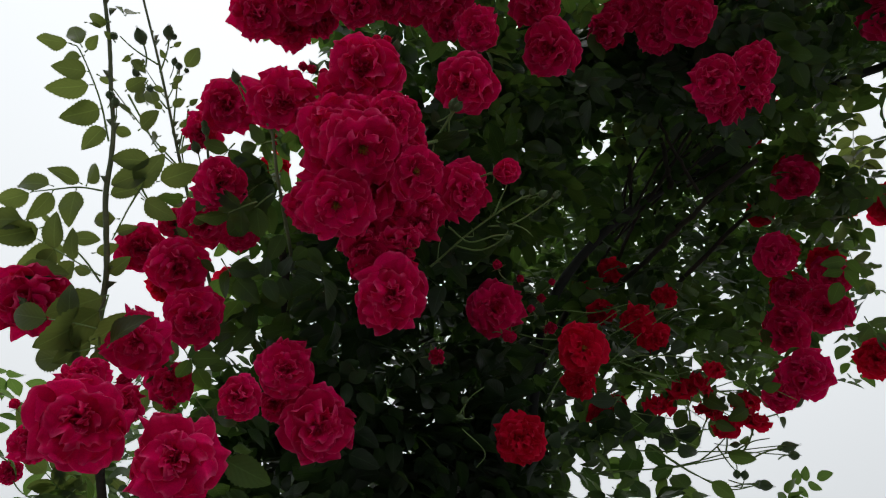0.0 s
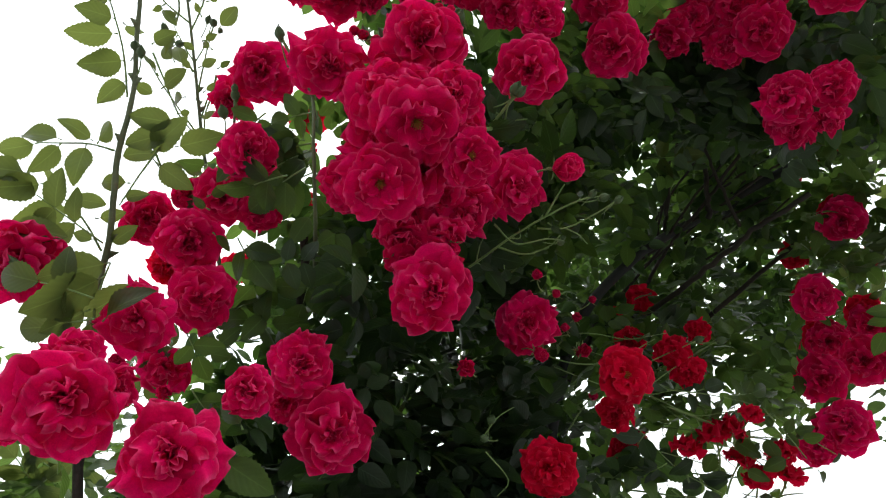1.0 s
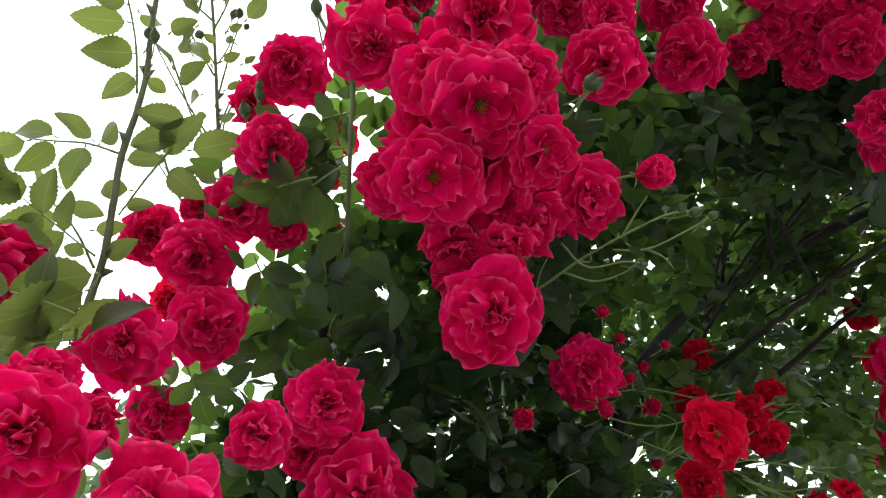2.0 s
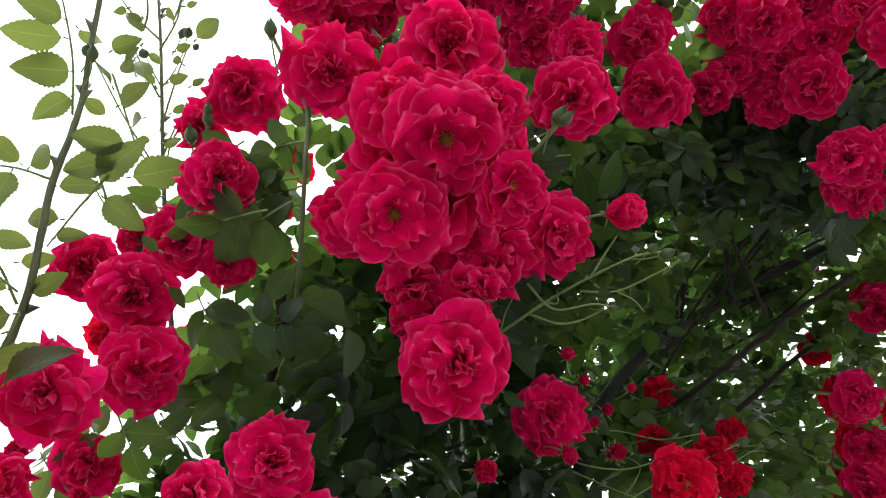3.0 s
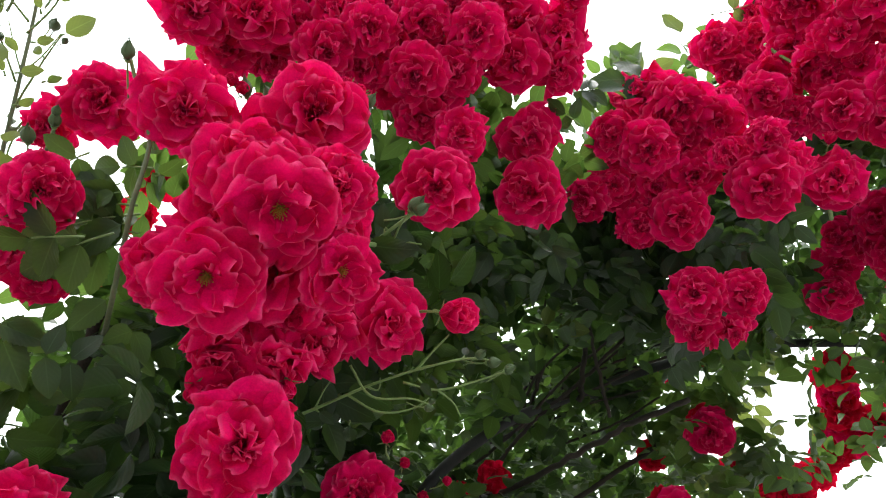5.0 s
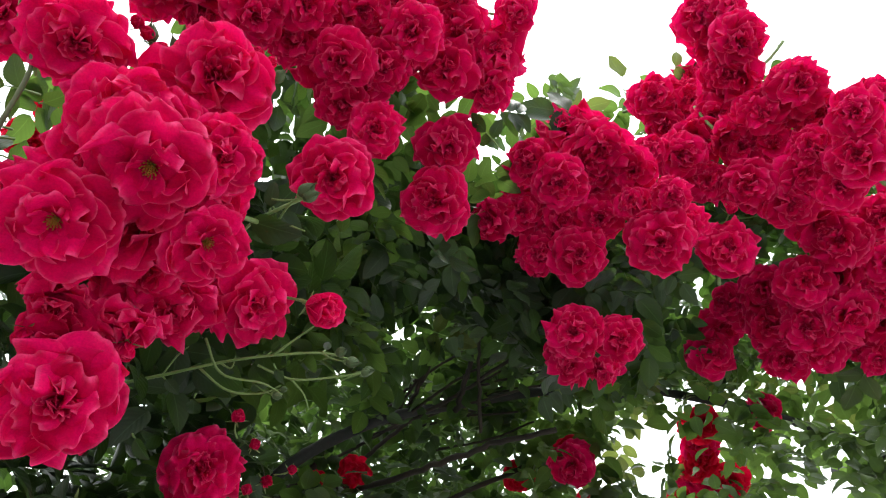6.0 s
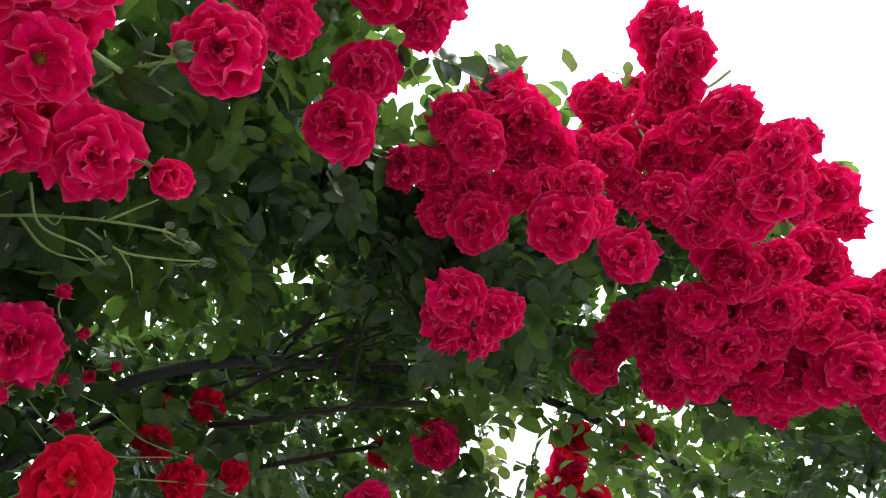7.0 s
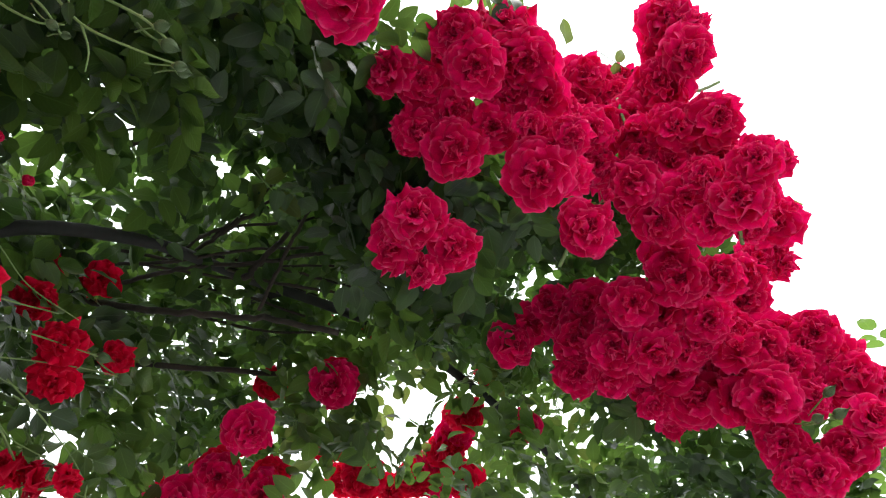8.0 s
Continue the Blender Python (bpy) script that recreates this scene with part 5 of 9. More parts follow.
rose("full", (0.655, 0.931, 2.330), 0.098, (-0.28, -0.77, -0.57), 259)
rose("full", (0.607, 0.959, 2.306), 0.069, (-0.37, -0.80, -0.47), 54)
rose("scarlet_loose", (0.417, 0.918, 2.277), 0.055, (-0.39, -0.67, 0.63), 192)
rose("scarlet_loose", (0.375, 0.938, 2.260), 0.051, (0.03, -0.80, 0.60), 1)
rose("scarlet_loose", (0.460, 0.949, 2.252), 0.051, (0.44, -0.73, 0.52), 251)
rose("scarlet_loose", (0.524, 0.933, 2.263), 0.053, (-0.24, -0.89, 0.38), 263)
rose("scarlet_full", (0.538, 0.961, 2.242), 0.057, (0.14, -0.82, 0.56), 102)
rose("scarlet_loose", (0.490, 0.965, 2.238), 0.048, (-0.29, -0.92, 0.26), 202)
rose("scarlet_loose", (0.285, 0.971, 2.275), 0.049, (-0.10, -0.42, -0.90), 229)
rose("scarlet_loose", (0.339, 1.034, 2.348), 0.036, (-0.17, -0.84, -0.51), 240)
rose("scarlet_full", (1.010, 0.969, 2.901), 0.080, (-0.50, -0.56, -0.66), 307)
rose("scarlet_full", (1.110, 0.977, 2.897), 0.090, (-0.63, -0.40, -0.67), 25)
rose("scarlet_full", (0.778, 0.906, 2.342), 0.075, (-0.62, -0.58, -0.53), 39)
rose("full", (0.033, 0.360, 2.293), 0.080, (-0.23, -0.36, -0.90), 314)
rose("full", (0.049, 0.339, 2.408), 0.063, (-0.04, -0.52, -0.85), 15)
rose("full", (0.157, 0.385, 2.460), 0.087, (-0.27, -0.23, -0.93), 185)
rose("full", (0.137, 0.330, 2.502), 0.082, (0.06, 0.07, -1.00), 83)

# inner flowers
rose("scarlet_loose", (0.299, 0.916, 2.540), 0.032, (-0.16, -0.71, -0.68), 352)
rose("scarlet_loose", (0.353, 0.904, 2.581), 0.054, (-0.23, -0.64, -0.73), 114)
rose("scarlet_loose", (0.302, 0.885, 2.439), 0.050, (-0.13, -0.59, -0.80), 185)
rose("scarlet_loose", (0.427, 0.874, 2.467), 0.045, (-0.28, -0.66, -0.70), 266)
rose("scarlet_full", (0.785, 0.964, 2.864), 0.075, (-0.50, -0.45, -0.74), 182)
rose("scarlet_full", (0.791, 0.736, 2.942), 0.057, (-0.39, -0.30, -0.87), 276)
rose("scarlet_loose", (0.764, 0.833, 2.976), 0.045, (-0.65, -0.58, -0.49), 332)
rose("scarlet_full", (0.733, 0.759, 2.709), 0.091, (-0.49, -0.49, -0.72), 152)

# far lower edge
rose("scarlet_full", (0.762, 0.962, 2.702), 0.095, (-0.17, -0.75, -0.64), 17)
rose("scarlet_full", (0.765, 1.004, 2.633), 0.081, (-0.16, -0.64, -0.75), 184)
rose("scarlet_full", (0.823, 0.926, 2.624), 0.081, (-0.33, -0.70, -0.63), 313)
rose("scarlet_full", (0.774, 1.089, 2.608), 0.081, (-0.48, -0.75, -0.45), 10)
rose("scarlet_full", (0.937, 0.896, 2.802), 0.075, (-0.50, -0.74, -0.45), 350)
rose("scarlet_full", (0.957, 0.819, 2.703), 0.098, (-0.67, -0.11, -0.73), 96)
rose("scarlet_full", (1.193, 0.839, 2.916), 0.100, (-0.28, -0.51, -0.82), 339)
rose("scarlet_full", (1.245, 0.729, 2.916), 0.100, (-0.68, 0.11, -0.72), 192)
rose("scarlet_full", (1.172, 0.746, 2.946), 0.100, (-0.78, -0.44, -0.45), 0)
rose("scarlet_full", (1.090, 0.663, 2.948), 0.100, (-0.79, -0.40, -0.47), 5)
rose("scarlet_loose", (1.062, 0.595, 3.029), 0.057, (-0.61, -0.44, -0.66), 237)
rose("scarlet_full", (1.190, 0.894, 2.903), 0.085, (-0.61, 0.03, -0.79), 58)
rose("scarlet_loose", (0.438, 0.903, 2.275), 0.050, (0.58, -0.52, 0.62), 223)
rose("scarlet_loose", (0.453, 0.861, 2.274), 0.039, (0.18, -0.91, 0.38), 133)

# upper mass
rose("full", (-0.240, 0.322, 2.427), 0.079, (0.31, -0.03, -0.95), 214)
rose("full", (-0.188, 0.317, 2.458), 0.086, (0.12, -0.69, -0.72), 351)
rose("full", (-0.210, 0.360, 2.473), 0.071, (0.22, -0.32, -0.92), 274)
rose("full", (-0.155, 0.319, 2.485), 0.071, (0.11, -0.37, -0.92), 122)
rose("full", (-0.168, 0.356, 2.485), 0.059, (0.44, 0.41, -0.80), 337)
rose("full", (-0.114, 0.316, 2.444), 0.071, (0.47, -0.14, -0.87), 201)
rose("full", (-0.109, 0.287, 2.481), 0.070, (-0.36, -0.61, -0.70), 161)
rose("full", (-0.077, 0.285, 2.463), 0.069, (0.29, -0.36, -0.89), 350)
rose("full", (-0.070, 0.322, 2.475), 0.065, (0.02, 0.28, -0.96), 323)
rose("full", (-0.016, 0.302, 2.444), 0.072, (0.06, 0.18, -0.98), 249)
rose("full", (0.022, 0.289, 2.479), 0.071, (0.06, 0.16, -0.98), 303)
rose("full", (0.008, 0.350, 2.473), 0.067, (0.15, 0.24, -0.96), 226)
rose("full", (0.032, 0.248, 2.487), 0.074, (-0.18, -0.13, -0.97), 237)
rose("full", (-0.027, 0.262, 2.500), 0.071, (0.20, -0.21, -0.96), 96)
rose("loose", (0.090, 0.264, 2.517), 0.071, (-0.41, -0.17, -0.90), 145)
rose("loose", (0.142, 0.254, 2.534), 0.061, (0.01, 0.21, -0.98), 305)
rose("loose", (0.129, 0.227, 2.553), 0.083, (-0.15, -0.65, -0.74), 76)
rose("full", (0.087, 0.227, 2.557), 0.076, (-0.47, 0.04, -0.88), 81)
rose("full", (-0.217, 0.281, 2.511), 0.074, (-0.52, -0.21, -0.83), 156)
rose("full", (-0.158, 0.258, 2.514), 0.074, (-0.15, -0.14, -0.98), 114)
rose("full", (-0.095, 0.249, 2.528), 0.072, (-0.06, -0.71, -0.70), 246)
rose("full", (-0.017, 0.215, 2.532), 0.076, (0.34, -0.15, -0.93), 70)
rose("full", (0.049, 0.200, 2.576), 0.076, (0.28, -0.24, -0.93), 29)
rose("loose", (0.122, 0.175, 2.567), 0.057, (0.29, -0.37, -0.88), 221)

# crown over the arch
rose("full", (0.255, 0.307, 2.572), 0.071, (-0.51, 0.07, -0.86), 70)
rose("full", (0.289, 0.299, 2.539), 0.079, (-0.21, -0.06, -0.98), 70)
rose("full", (0.321, 0.240, 2.592), 0.087, (-0.04, 0.25, -0.97), 106)
rose("loose", (0.288, 0.257, 2.620), 0.086, (-0.82, -0.48, -0.30), 321)
rose("full", (0.265, 0.396, 2.565), 0.071, (-0.73, 0.16, -0.66), 259)
rose("full", (0.288, 0.370, 2.572), 0.071, (-0.34, -0.38, -0.86), 257)
rose("full", (0.333, 0.395, 2.544), 0.068, (-0.31, 0.03, -0.95), 16)
rose("full", (0.366, 0.362, 2.519), 0.084, (-0.41, -0.43, -0.80), 30)
rose("full", (0.372, 0.312, 2.556), 0.071, (-0.44, -0.18, -0.88), 10)
rose("full", (0.331, 0.350, 2.565), 0.064, (0.08, -0.39, -0.92), 170)
rose("full", (0.383, 0.270, 2.527), 0.058, (-0.70, -0.48, -0.53), 18)
rose("full", (0.404, 0.230, 2.511), 0.056, (-0.27, -0.13, -0.95), 303)
rose("full", (0.425, 0.278, 2.498), 0.094, (-0.34, -0.08, -0.94), 24)
rose("full", (0.450, 0.250, 2.518), 0.063, (-0.40, -0.55, -0.73), 305)
rose("full", (0.568, 0.257, 2.588), 0.092, (-0.53, -0.55, -0.65), 282)
rose("full", (0.473, 0.166, 2.924), 0.095, (-0.64, -0.25, -0.72), 223)
rose("full", (0.519, 0.133, 2.920), 0.080, (-0.50, -0.44, -0.75), 317)
rose("full", (0.508, 0.186, 2.901), 0.074, (-0.15, 0.20, -0.97), 190)
rose("loose", (0.524, 0.097, 2.984), 0.066, (-0.77, -0.34, -0.55), 135)
rose("full", (0.529, 0.127, 2.818), 0.088, (-0.48, -0.08, -0.87), 128)
rose("full", (0.494, 0.200, 2.738), 0.083, (-0.64, -0.16, -0.76), 342)
rose("full", (0.451, 0.224, 2.741), 0.062, (-0.59, 0.06, -0.81), 187)
rose("full", (0.545, 0.208, 2.717), 0.074, (-0.60, -0.34, -0.72), 152)
rose("full", (0.570, 0.167, 2.663), 0.084, (-0.58, 0.29, -0.76), 197)
rose("full", (0.559, 0.139, 2.734), 0.070, (-0.59, -0.16, -0.79), 214)
rose("full", (0.623, 0.152, 2.649), 0.092, (-0.21, -0.06, -0.98), 304)
rose("full", (0.424, 0.020, 2.868), 0.100, (-0.34, 0.05, -0.94), 229)
rose("full", (0.463, 0.022, 2.810), 0.100, (0.03, -0.15, -0.99), 128)
rose("full", (0.487, 0.062, 2.813), 0.072, (-0.20, 0.50, -0.84), 260)
rose("loose", (0.441, -0.002, 2.844), 0.073, (-0.45, -0.69, -0.57), 191)
rose("loose", (0.539, 0.083, 2.728), 0.080, (-0.61, -0.11, -0.79), 73)
rose("full", (0.550, 0.029, 2.728), 0.096, (-0.40, -0.36, -0.84), 232)
rose("full", (0.605, 0.041, 2.725), 0.081, (-0.36, -0.37, -0.85), 62)
rose("full", (0.580, 0.015, 2.616), 0.080, (-0.70, 0.15, -0.70), 241)
rose("full", (0.608, -0.017, 2.651), 0.065, (-0.71, -0.40, -0.58), 240)
rose("full", (0.616, 0.055, 2.590), 0.092, (-0.81, -0.08, -0.58), 272)
rose("full", (0.635, 0.096, 2.600), 0.074, (-0.73, -0.01, -0.68), 111)
rose("full", (0.682, 0.036, 2.641), 0.068, (0.08, -0.24, -0.97), 25)
rose("full", (0.585, 0.080, 2.645), 0.066, (-0.72, -0.11, -0.69), 26)
rose("full", (0.746, 0.156, 2.656), 0.097, (-0.76, -0.05, -0.65), 144)
rose("full", (0.775, 0.096, 2.668), 0.085, (-0.72, -0.28, -0.64), 323)
rose("full", (0.818, 0.136, 2.638), 0.082, (-0.64, -0.07, -0.76), 70)
rose("full", (0.830, 0.229, 2.636), 0.100, (-0.14, 0.03, -0.99), 6)
rose("full", (0.856, 0.176, 2.645), 0.085, (-0.54, -0.19, -0.82), 348)
rose("full", (0.821, 0.281, 2.650), 0.100, (-0.72, 0.19, -0.67), 319)
rose("full", (0.853, 0.338, 2.750), 0.100, (-0.71, 0.14, -0.69), 189)
rose("full", (0.902, 0.364, 2.722), 0.092, (-0.67, 0.23, -0.70), 214)
rose("full", (0.872, 0.302, 2.645), 0.079, (-0.78, -0.01, -0.62), 241)
rose("full", (0.839, 0.459, 2.789), 0.100, (-0.33, -0.57, -0.75), 263)
rose("full", (1.207, 0.562, 2.977), 0.100, (-0.87, -0.10, -0.48), 58)
rose("full", (0.755, 0.235, 2.658), 0.094, (-0.58, -0.19, -0.79), 158)
rose("full", (0.806, 0.295, 2.781), 0.096, (-0.40, 0.33, -0.85), 226)
rose("full", (0.817, 0.365, 2.827), 0.080, (-0.70, 0.12, -0.71), 170)

# far slope
rose("loose", (0.772, -0.032, 2.760), 0.085, (-0.44, 0.32, -0.84), 20)
rose("full", (0.935, 0.024, 2.872), 0.100, (-0.22, -0.05, -0.97), 184)
rose("full", (0.903, 0.101, 2.701), 0.088, (-0.44, -0.62, -0.65), 180)
rose("loose", (0.970, 0.195, 2.644), 0.100, (-0.69, -0.32, -0.64), 16)
rose("full", (0.949, 0.119, 2.677), 0.088, (-0.64, 0.11, -0.76), 92)
rose("loose", (1.018, 0.241, 2.661), 0.062, (-0.62, 0.05, -0.78), 132)
rose("full", (1.031, 0.029, 2.893), 0.091, (-0.50, -0.17, -0.85), 264)
rose("loose", (0.934, 0.258, 2.625), 0.059, (-0.42, 0.28, -0.86), 272)
rose("full", (0.935, 0.093, 2.567), 0.100, (-0.64, 0.30, -0.71), 292)
rose("full", (0.979, 0.038, 2.580), 0.074, (-0.52, -0.41, -0.75), 242)
rose("full", (0.964, -0.022, 2.694), 0.095, (-0.76, 0.03, -0.65), 95)
rose("full", (1.029, -0.048, 2.644), 0.100, (-0.89, -0.30, -0.35), 52)
rose("full", (1.046, 0.073, 2.493), 0.088, (-0.92, 0.16, -0.37), 29)
rose("full", (1.028, -0.027, 2.549), 0.086, (-0.77, -0.47, -0.43), 118)
rose("full", (1.027, 0.101, 2.556), 0.089, (-0.68, -0.09, -0.73), 336)
rose("full", (0.914, 0.108, 2.688), 0.085, (-0.79, -0.03, -0.61), 174)
rose("full", (0.914, 0.061, 2.650), 0.076, (-0.68, 0.20, -0.71), 200)
rose("full", (0.949, 0.041, 2.627), 0.076, (-0.78, -0.06, -0.62), 232)
rose("full", (0.943, -0.056, 2.949), 0.083, (0.05, -0.20, -0.98), 172)
rose("loose", (0.979, -0.061, 2.931), 0.071, (0.01, -0.52, -0.85), 272)
rose("full", (0.984, 0.031, 2.852), 0.091, (-0.86, 0.21, -0.47), 190)
rose("full", (0.846, 0.156, 2.643), 0.084, (-0.15, -0.11, -0.98), 178)
rose("full", (1.074, -0.087, 2.652), 0.079, (-0.89, 0.24, -0.38), 115)
rose("full", (1.053, 0.103, 2.505), 0.072, (-0.41, 0.39, -0.83), 191)
rose("full", (1.051, 0.017, 2.527), 0.081, (-0.62, 0.35, -0.71), 96)
rose("full", (0.849, 0.118, 2.716), 0.079, (-0.47, 0.27, -0.84), 36)

# pair below the crown
rose("full", (0.391, 0.420, 2.431), 0.079, (-0.63, -0.39, -0.67), 84)
rose("full", (0.442, 0.397, 2.433), 0.067, (-0.35, -0.52, -0.78), 37)
rose("loose", (0.411, 0.453, 2.431), 0.068, (-0.28, 0.37, -0.89), 181)
rose("loose", (0.448, 0.435, 2.420), 0.050, (0.01, 0.54, -0.84), 155)

# crowded behind the others
rose("back", (-0.070, 0.496, 2.116), 0.071, (-0.15, -0.41, -0.90), 245)
rose("back", (0.401, 0.276, 2.563), 0.063, (0.39, -0.74, -0.54), 134)
rose("back", (-0.100, 0.448, 2.172), 0.073, (0.17, -0.28, -0.95), 242)
rose("back", (0.018, 0.324, 2.499), 0.069, (-0.35, 0.00, -0.94), 155)
rose("back", (0.354, 0.279, 2.593), 0.079, (-0.40, -0.18, -0.90), 34)
rose("back", (0.627, 0.008, 2.722), 0.073, (-0.20, 0.15, -0.97), 186)
rose("back", (-0.137, 0.278, 2.536), 0.072, (0.40, -0.06, -0.91), 18)
rose("back", (1.233, 0.791, 2.931), 0.100, (-0.52, -0.14, -0.85), 309)
rose("back", (0.011, 0.235, 2.545), 0.075, (0.01, 0.36, -0.93), 257)
rose("back", (0.979, 0.155, 2.683), 0.094, (-0.65, 0.20, -0.73), 85)
rose("back", (0.317, 0.254, 2.643), 0.087, (-0.02, 0.10, -0.99), 189)
rose("back", (-0.070, 0.416, 2.156), 0.072, (-0.56, -0.36, -0.75), 309)
rose("back", (0.866, 0.201, 2.669), 0.092, (-0.92, -0.02, -0.40), 73)
rose("back", (0.972, 0.142, 2.626), 0.100, (-0.43, -0.50, -0.75), 328)
rose("back", (0.513, 0.050, 2.795), 0.090, (-0.52, 0.71, -0.47), 358)
rose("back", (0.982, 0.022, 2.891), 0.095, (-0.74, 0.08, -0.67), 46)
rose("back", (-0.068, 0.278, 2.520), 0.071, (0.07, -0.16, -0.99), 288)
rose("back", (1.196, 0.800, 2.946), 0.100, (-0.43, -0.90, 0.03), 300)
rose("back", (0.463, 0.039, 2.861), 0.086, (-0.38, 0.14, -0.92), 346)
rose("back", (0.583, 0.109, 2.709), 0.068, (-0.79, -0.26, -0.56), 70)
rose("back", (1.006, 0.093, 2.585), 0.094, (-0.46, 0.60, -0.66), 345)
rose("back", (-0.040, 0.385, 2.194), 0.064, (-0.40, -0.55, -0.73), 1)
rose("back", (1.154, 0.715, 2.974), 0.100, (-0.57, -0.28, -0.77), 339)
rose("back", (-0.102, 0.355, 2.249), 0.086, (0.04, -0.03, -1.00), 45)
rose("back", (-0.056, 0.234, 2.557), 0.074, (-0.18, -0.02, -0.98), 20)
rose("back", (0.507, 0.150, 2.949), 0.088, (0.38, -0.65, -0.66), 260)
rose("back", (0.915, 0.211, 2.657), 0.100, (-0.94, 0.12, -0.31), 309)
rose("back", (0.320, 0.369, 2.599), 0.067, (-0.28, -0.65, -0.71), 199)
rose("back", (0.952, -0.020, 2.930), 0.091, (-0.75, -0.29, -0.59), 11)
rose("back", (0.781, 1.061, 2.637), 0.081, (-0.17, -0.61, -0.77), 180)
rose("back", (-0.119, 0.309, 2.512), 0.070, (-0.16, -0.01, -0.99), 313)
rose("back", (1.068, -0.013, 2.563), 0.084, (-0.08, 0.07, -0.99), 27)
rose("back", (-0.220, 0.326, 2.472), 0.083, (-0.12, 0.02, -0.99), 37)
rose("back", (0.526, 0.141, 2.753), 0.082, (0.52, -0.00, -0.86), 100)
rose("back", (0.875, 0.266, 2.669), 0.089, (-0.26, 0.24, -0.94), 50)
rose("back", (0.524, 0.164, 2.806), 0.085, (-0.26, 0.44, -0.86), 159)
rose("back", (0.936, 0.249, 2.661), 0.089, (-0.77, 0.52, -0.36), 249)
rose("back", (0.807, 0.258, 2.679), 0.097, (-0.40, 0.49, -0.77), 145)
rose("back", (0.594, 0.032, 2.757), 0.088, (-0.48, -0.20, -0.85), 64)
rose("back", (0.572, 0.189, 2.717), 0.079, (0.18, 0.01, -0.98), 259)
rose("back", (0.804, 0.194, 2.664), 0.098, (-0.90, 0.31, -0.30), 285)
rose("back", (0.894, 0.136, 2.691), 0.086, (-0.35, 0.11, -0.93), 20)
rose("back", (0.279, 0.345, 2.598), 0.071, (-0.51, -0.19, -0.84), 170)
rose("back", (0.702, 0.154, 2.677), 0.094, (0.15, 0.16, -0.98), 229)
rose("back", (-0.046, 0.300, 2.491), 0.070, (-0.13, -0.19, -0.97), 9)
rose("back", (-0.177, 0.292, 2.514), 0.080, (0.12, -0.68, -0.72), 100)
rose("back", (0.901, 0.334, 2.700), 0.085, (-0.26, -0.92, -0.28), 1)
rose("back", (0.606, 0.111, 2.647), 0.088, (-0.43, 0.02, -0.90), 213)
rose("back", (0.314, 0.274, 2.591), 0.083, (0.15, -0.66, -0.74), 346)
rose("back", (-0.085, 0.361, 2.197), 0.072, (-0.24, -0.26, -0.93), 64)
rose("back", (-0.057, 0.489, 2.183), 0.065, (-0.25, -0.32, -0.91), 88)
rose("back", (0.952, 0.035, 2.719), 0.091, (-0.41, 0.10, -0.90), 353)
rose("back", (0.978, 0.226, 2.663), 0.080, (-0.52, -0.06, -0.85), 123)
rose("back", (0.852, 0.354, 2.813), 0.090, (-0.64, -0.18, -0.75), 184)
rose("back", (0.374, 0.238, 2.579), 0.072, (-0.41, 0.09, -0.91), 30)
rose("back", (0.899, 0.111, 2.628), 0.091, (-0.97, -0.20, -0.15), 188)
rose("back", (1.018, -0.042, 2.691), 0.097, (-0.71, -0.29, -0.64), 157)
rose("back", (-0.029, 0.343, 2.506), 0.066, (-0.20, -0.38, -0.90), 44)
rose("back", (0.970, 0.005, 2.675), 0.085, (-0.75, -0.37, -0.54), 251)
rose("back", (0.841, 0.318, 2.782), 0.098, (-0.48, -0.13, -0.87), 175)
rose("back", (-0.193, 0.275, 2.552), 0.074, (0.70, 0.18, -0.69), 13)
rose("back", (0.510, 0.073, 2.847), 0.094, (-0.39, 0.18, -0.90), 247)
rose("back", (1.028, -0.012, 2.635), 0.087, (-0.63, -0.07, -0.78), 281)
rose("back", (0.031, 0.272, 2.511), 0.072, (0.29, 0.52, -0.80), 162)
rose("back", (0.571, 0.083, 2.763), 0.083, (-0.08, -0.14, -0.99), 90)
rose("back", (-0.014, 0.466, 2.215), 0.080, (-0.22, -0.33, -0.92), 274)
rose("back", (0.660, 0.007, 2.668), 0.066, (-0.62, -0.26, -0.74), 43)
rose("back", (0.845, 0.415, 2.832), 0.090, (-0.57, -0.46, -0.68), 222)
rose("back", (0.938, 0.093, 2.656), 0.094, (-0.40, -0.46, -0.79), 313)
rose("back", (0.116, 0.230, 2.591), 0.080, (-0.17, 0.28, -0.95), 300)
rose("back", (-0.115, 0.396, 2.170), 0.080, (-0.03, -0.58, -0.81), 107)

# ---- buds ----
bud("red", (-0.096, 0.494, 2.110), 0.019, (0.23, 0.05, -0.97), 325)
bud("red", (-0.062, 0.482, 2.120), 0.020, (0.22, 0.32, -0.92), 170)
bud("red", (-0.038, 0.474, 2.119), 0.018, (0.36, 0.26, -0.90), 70)
bud("red", (-0.008, 0.649, 2.119), 0.029, (0.21, -0.73, -0.65), 339)
bud("red", (0.105, 0.718, 2.227), 0.024, (-0.12, -0.23, -0.97), 172)
bud("red", (0.167, 0.744, 2.257), 0.025, (0.02, -0.88, -0.48), 20)
bud("red", (0.154, 0.713, 2.290), 0.019, (0.04, -0.86, -0.51), 81)
bud("red", (-0.343, 0.702, 2.085), 0.024, (0.28, -0.88, -0.39), 308)
bud("red", (-0.380, 0.650, 2.075), 0.024, (0.04, -0.97, -0.24), 35)
bud("red", (0.090, 0.699, 2.206), 0.022, (0.39, -0.50, -0.77), 306)
bud("red", (0.081, 0.615, 2.250), 0.019, (-0.23, -0.94, -0.24), 3)
bud("red", (0.167, 0.756, 2.273), 0.022, (-0.00, -0.58, -0.82), 28)
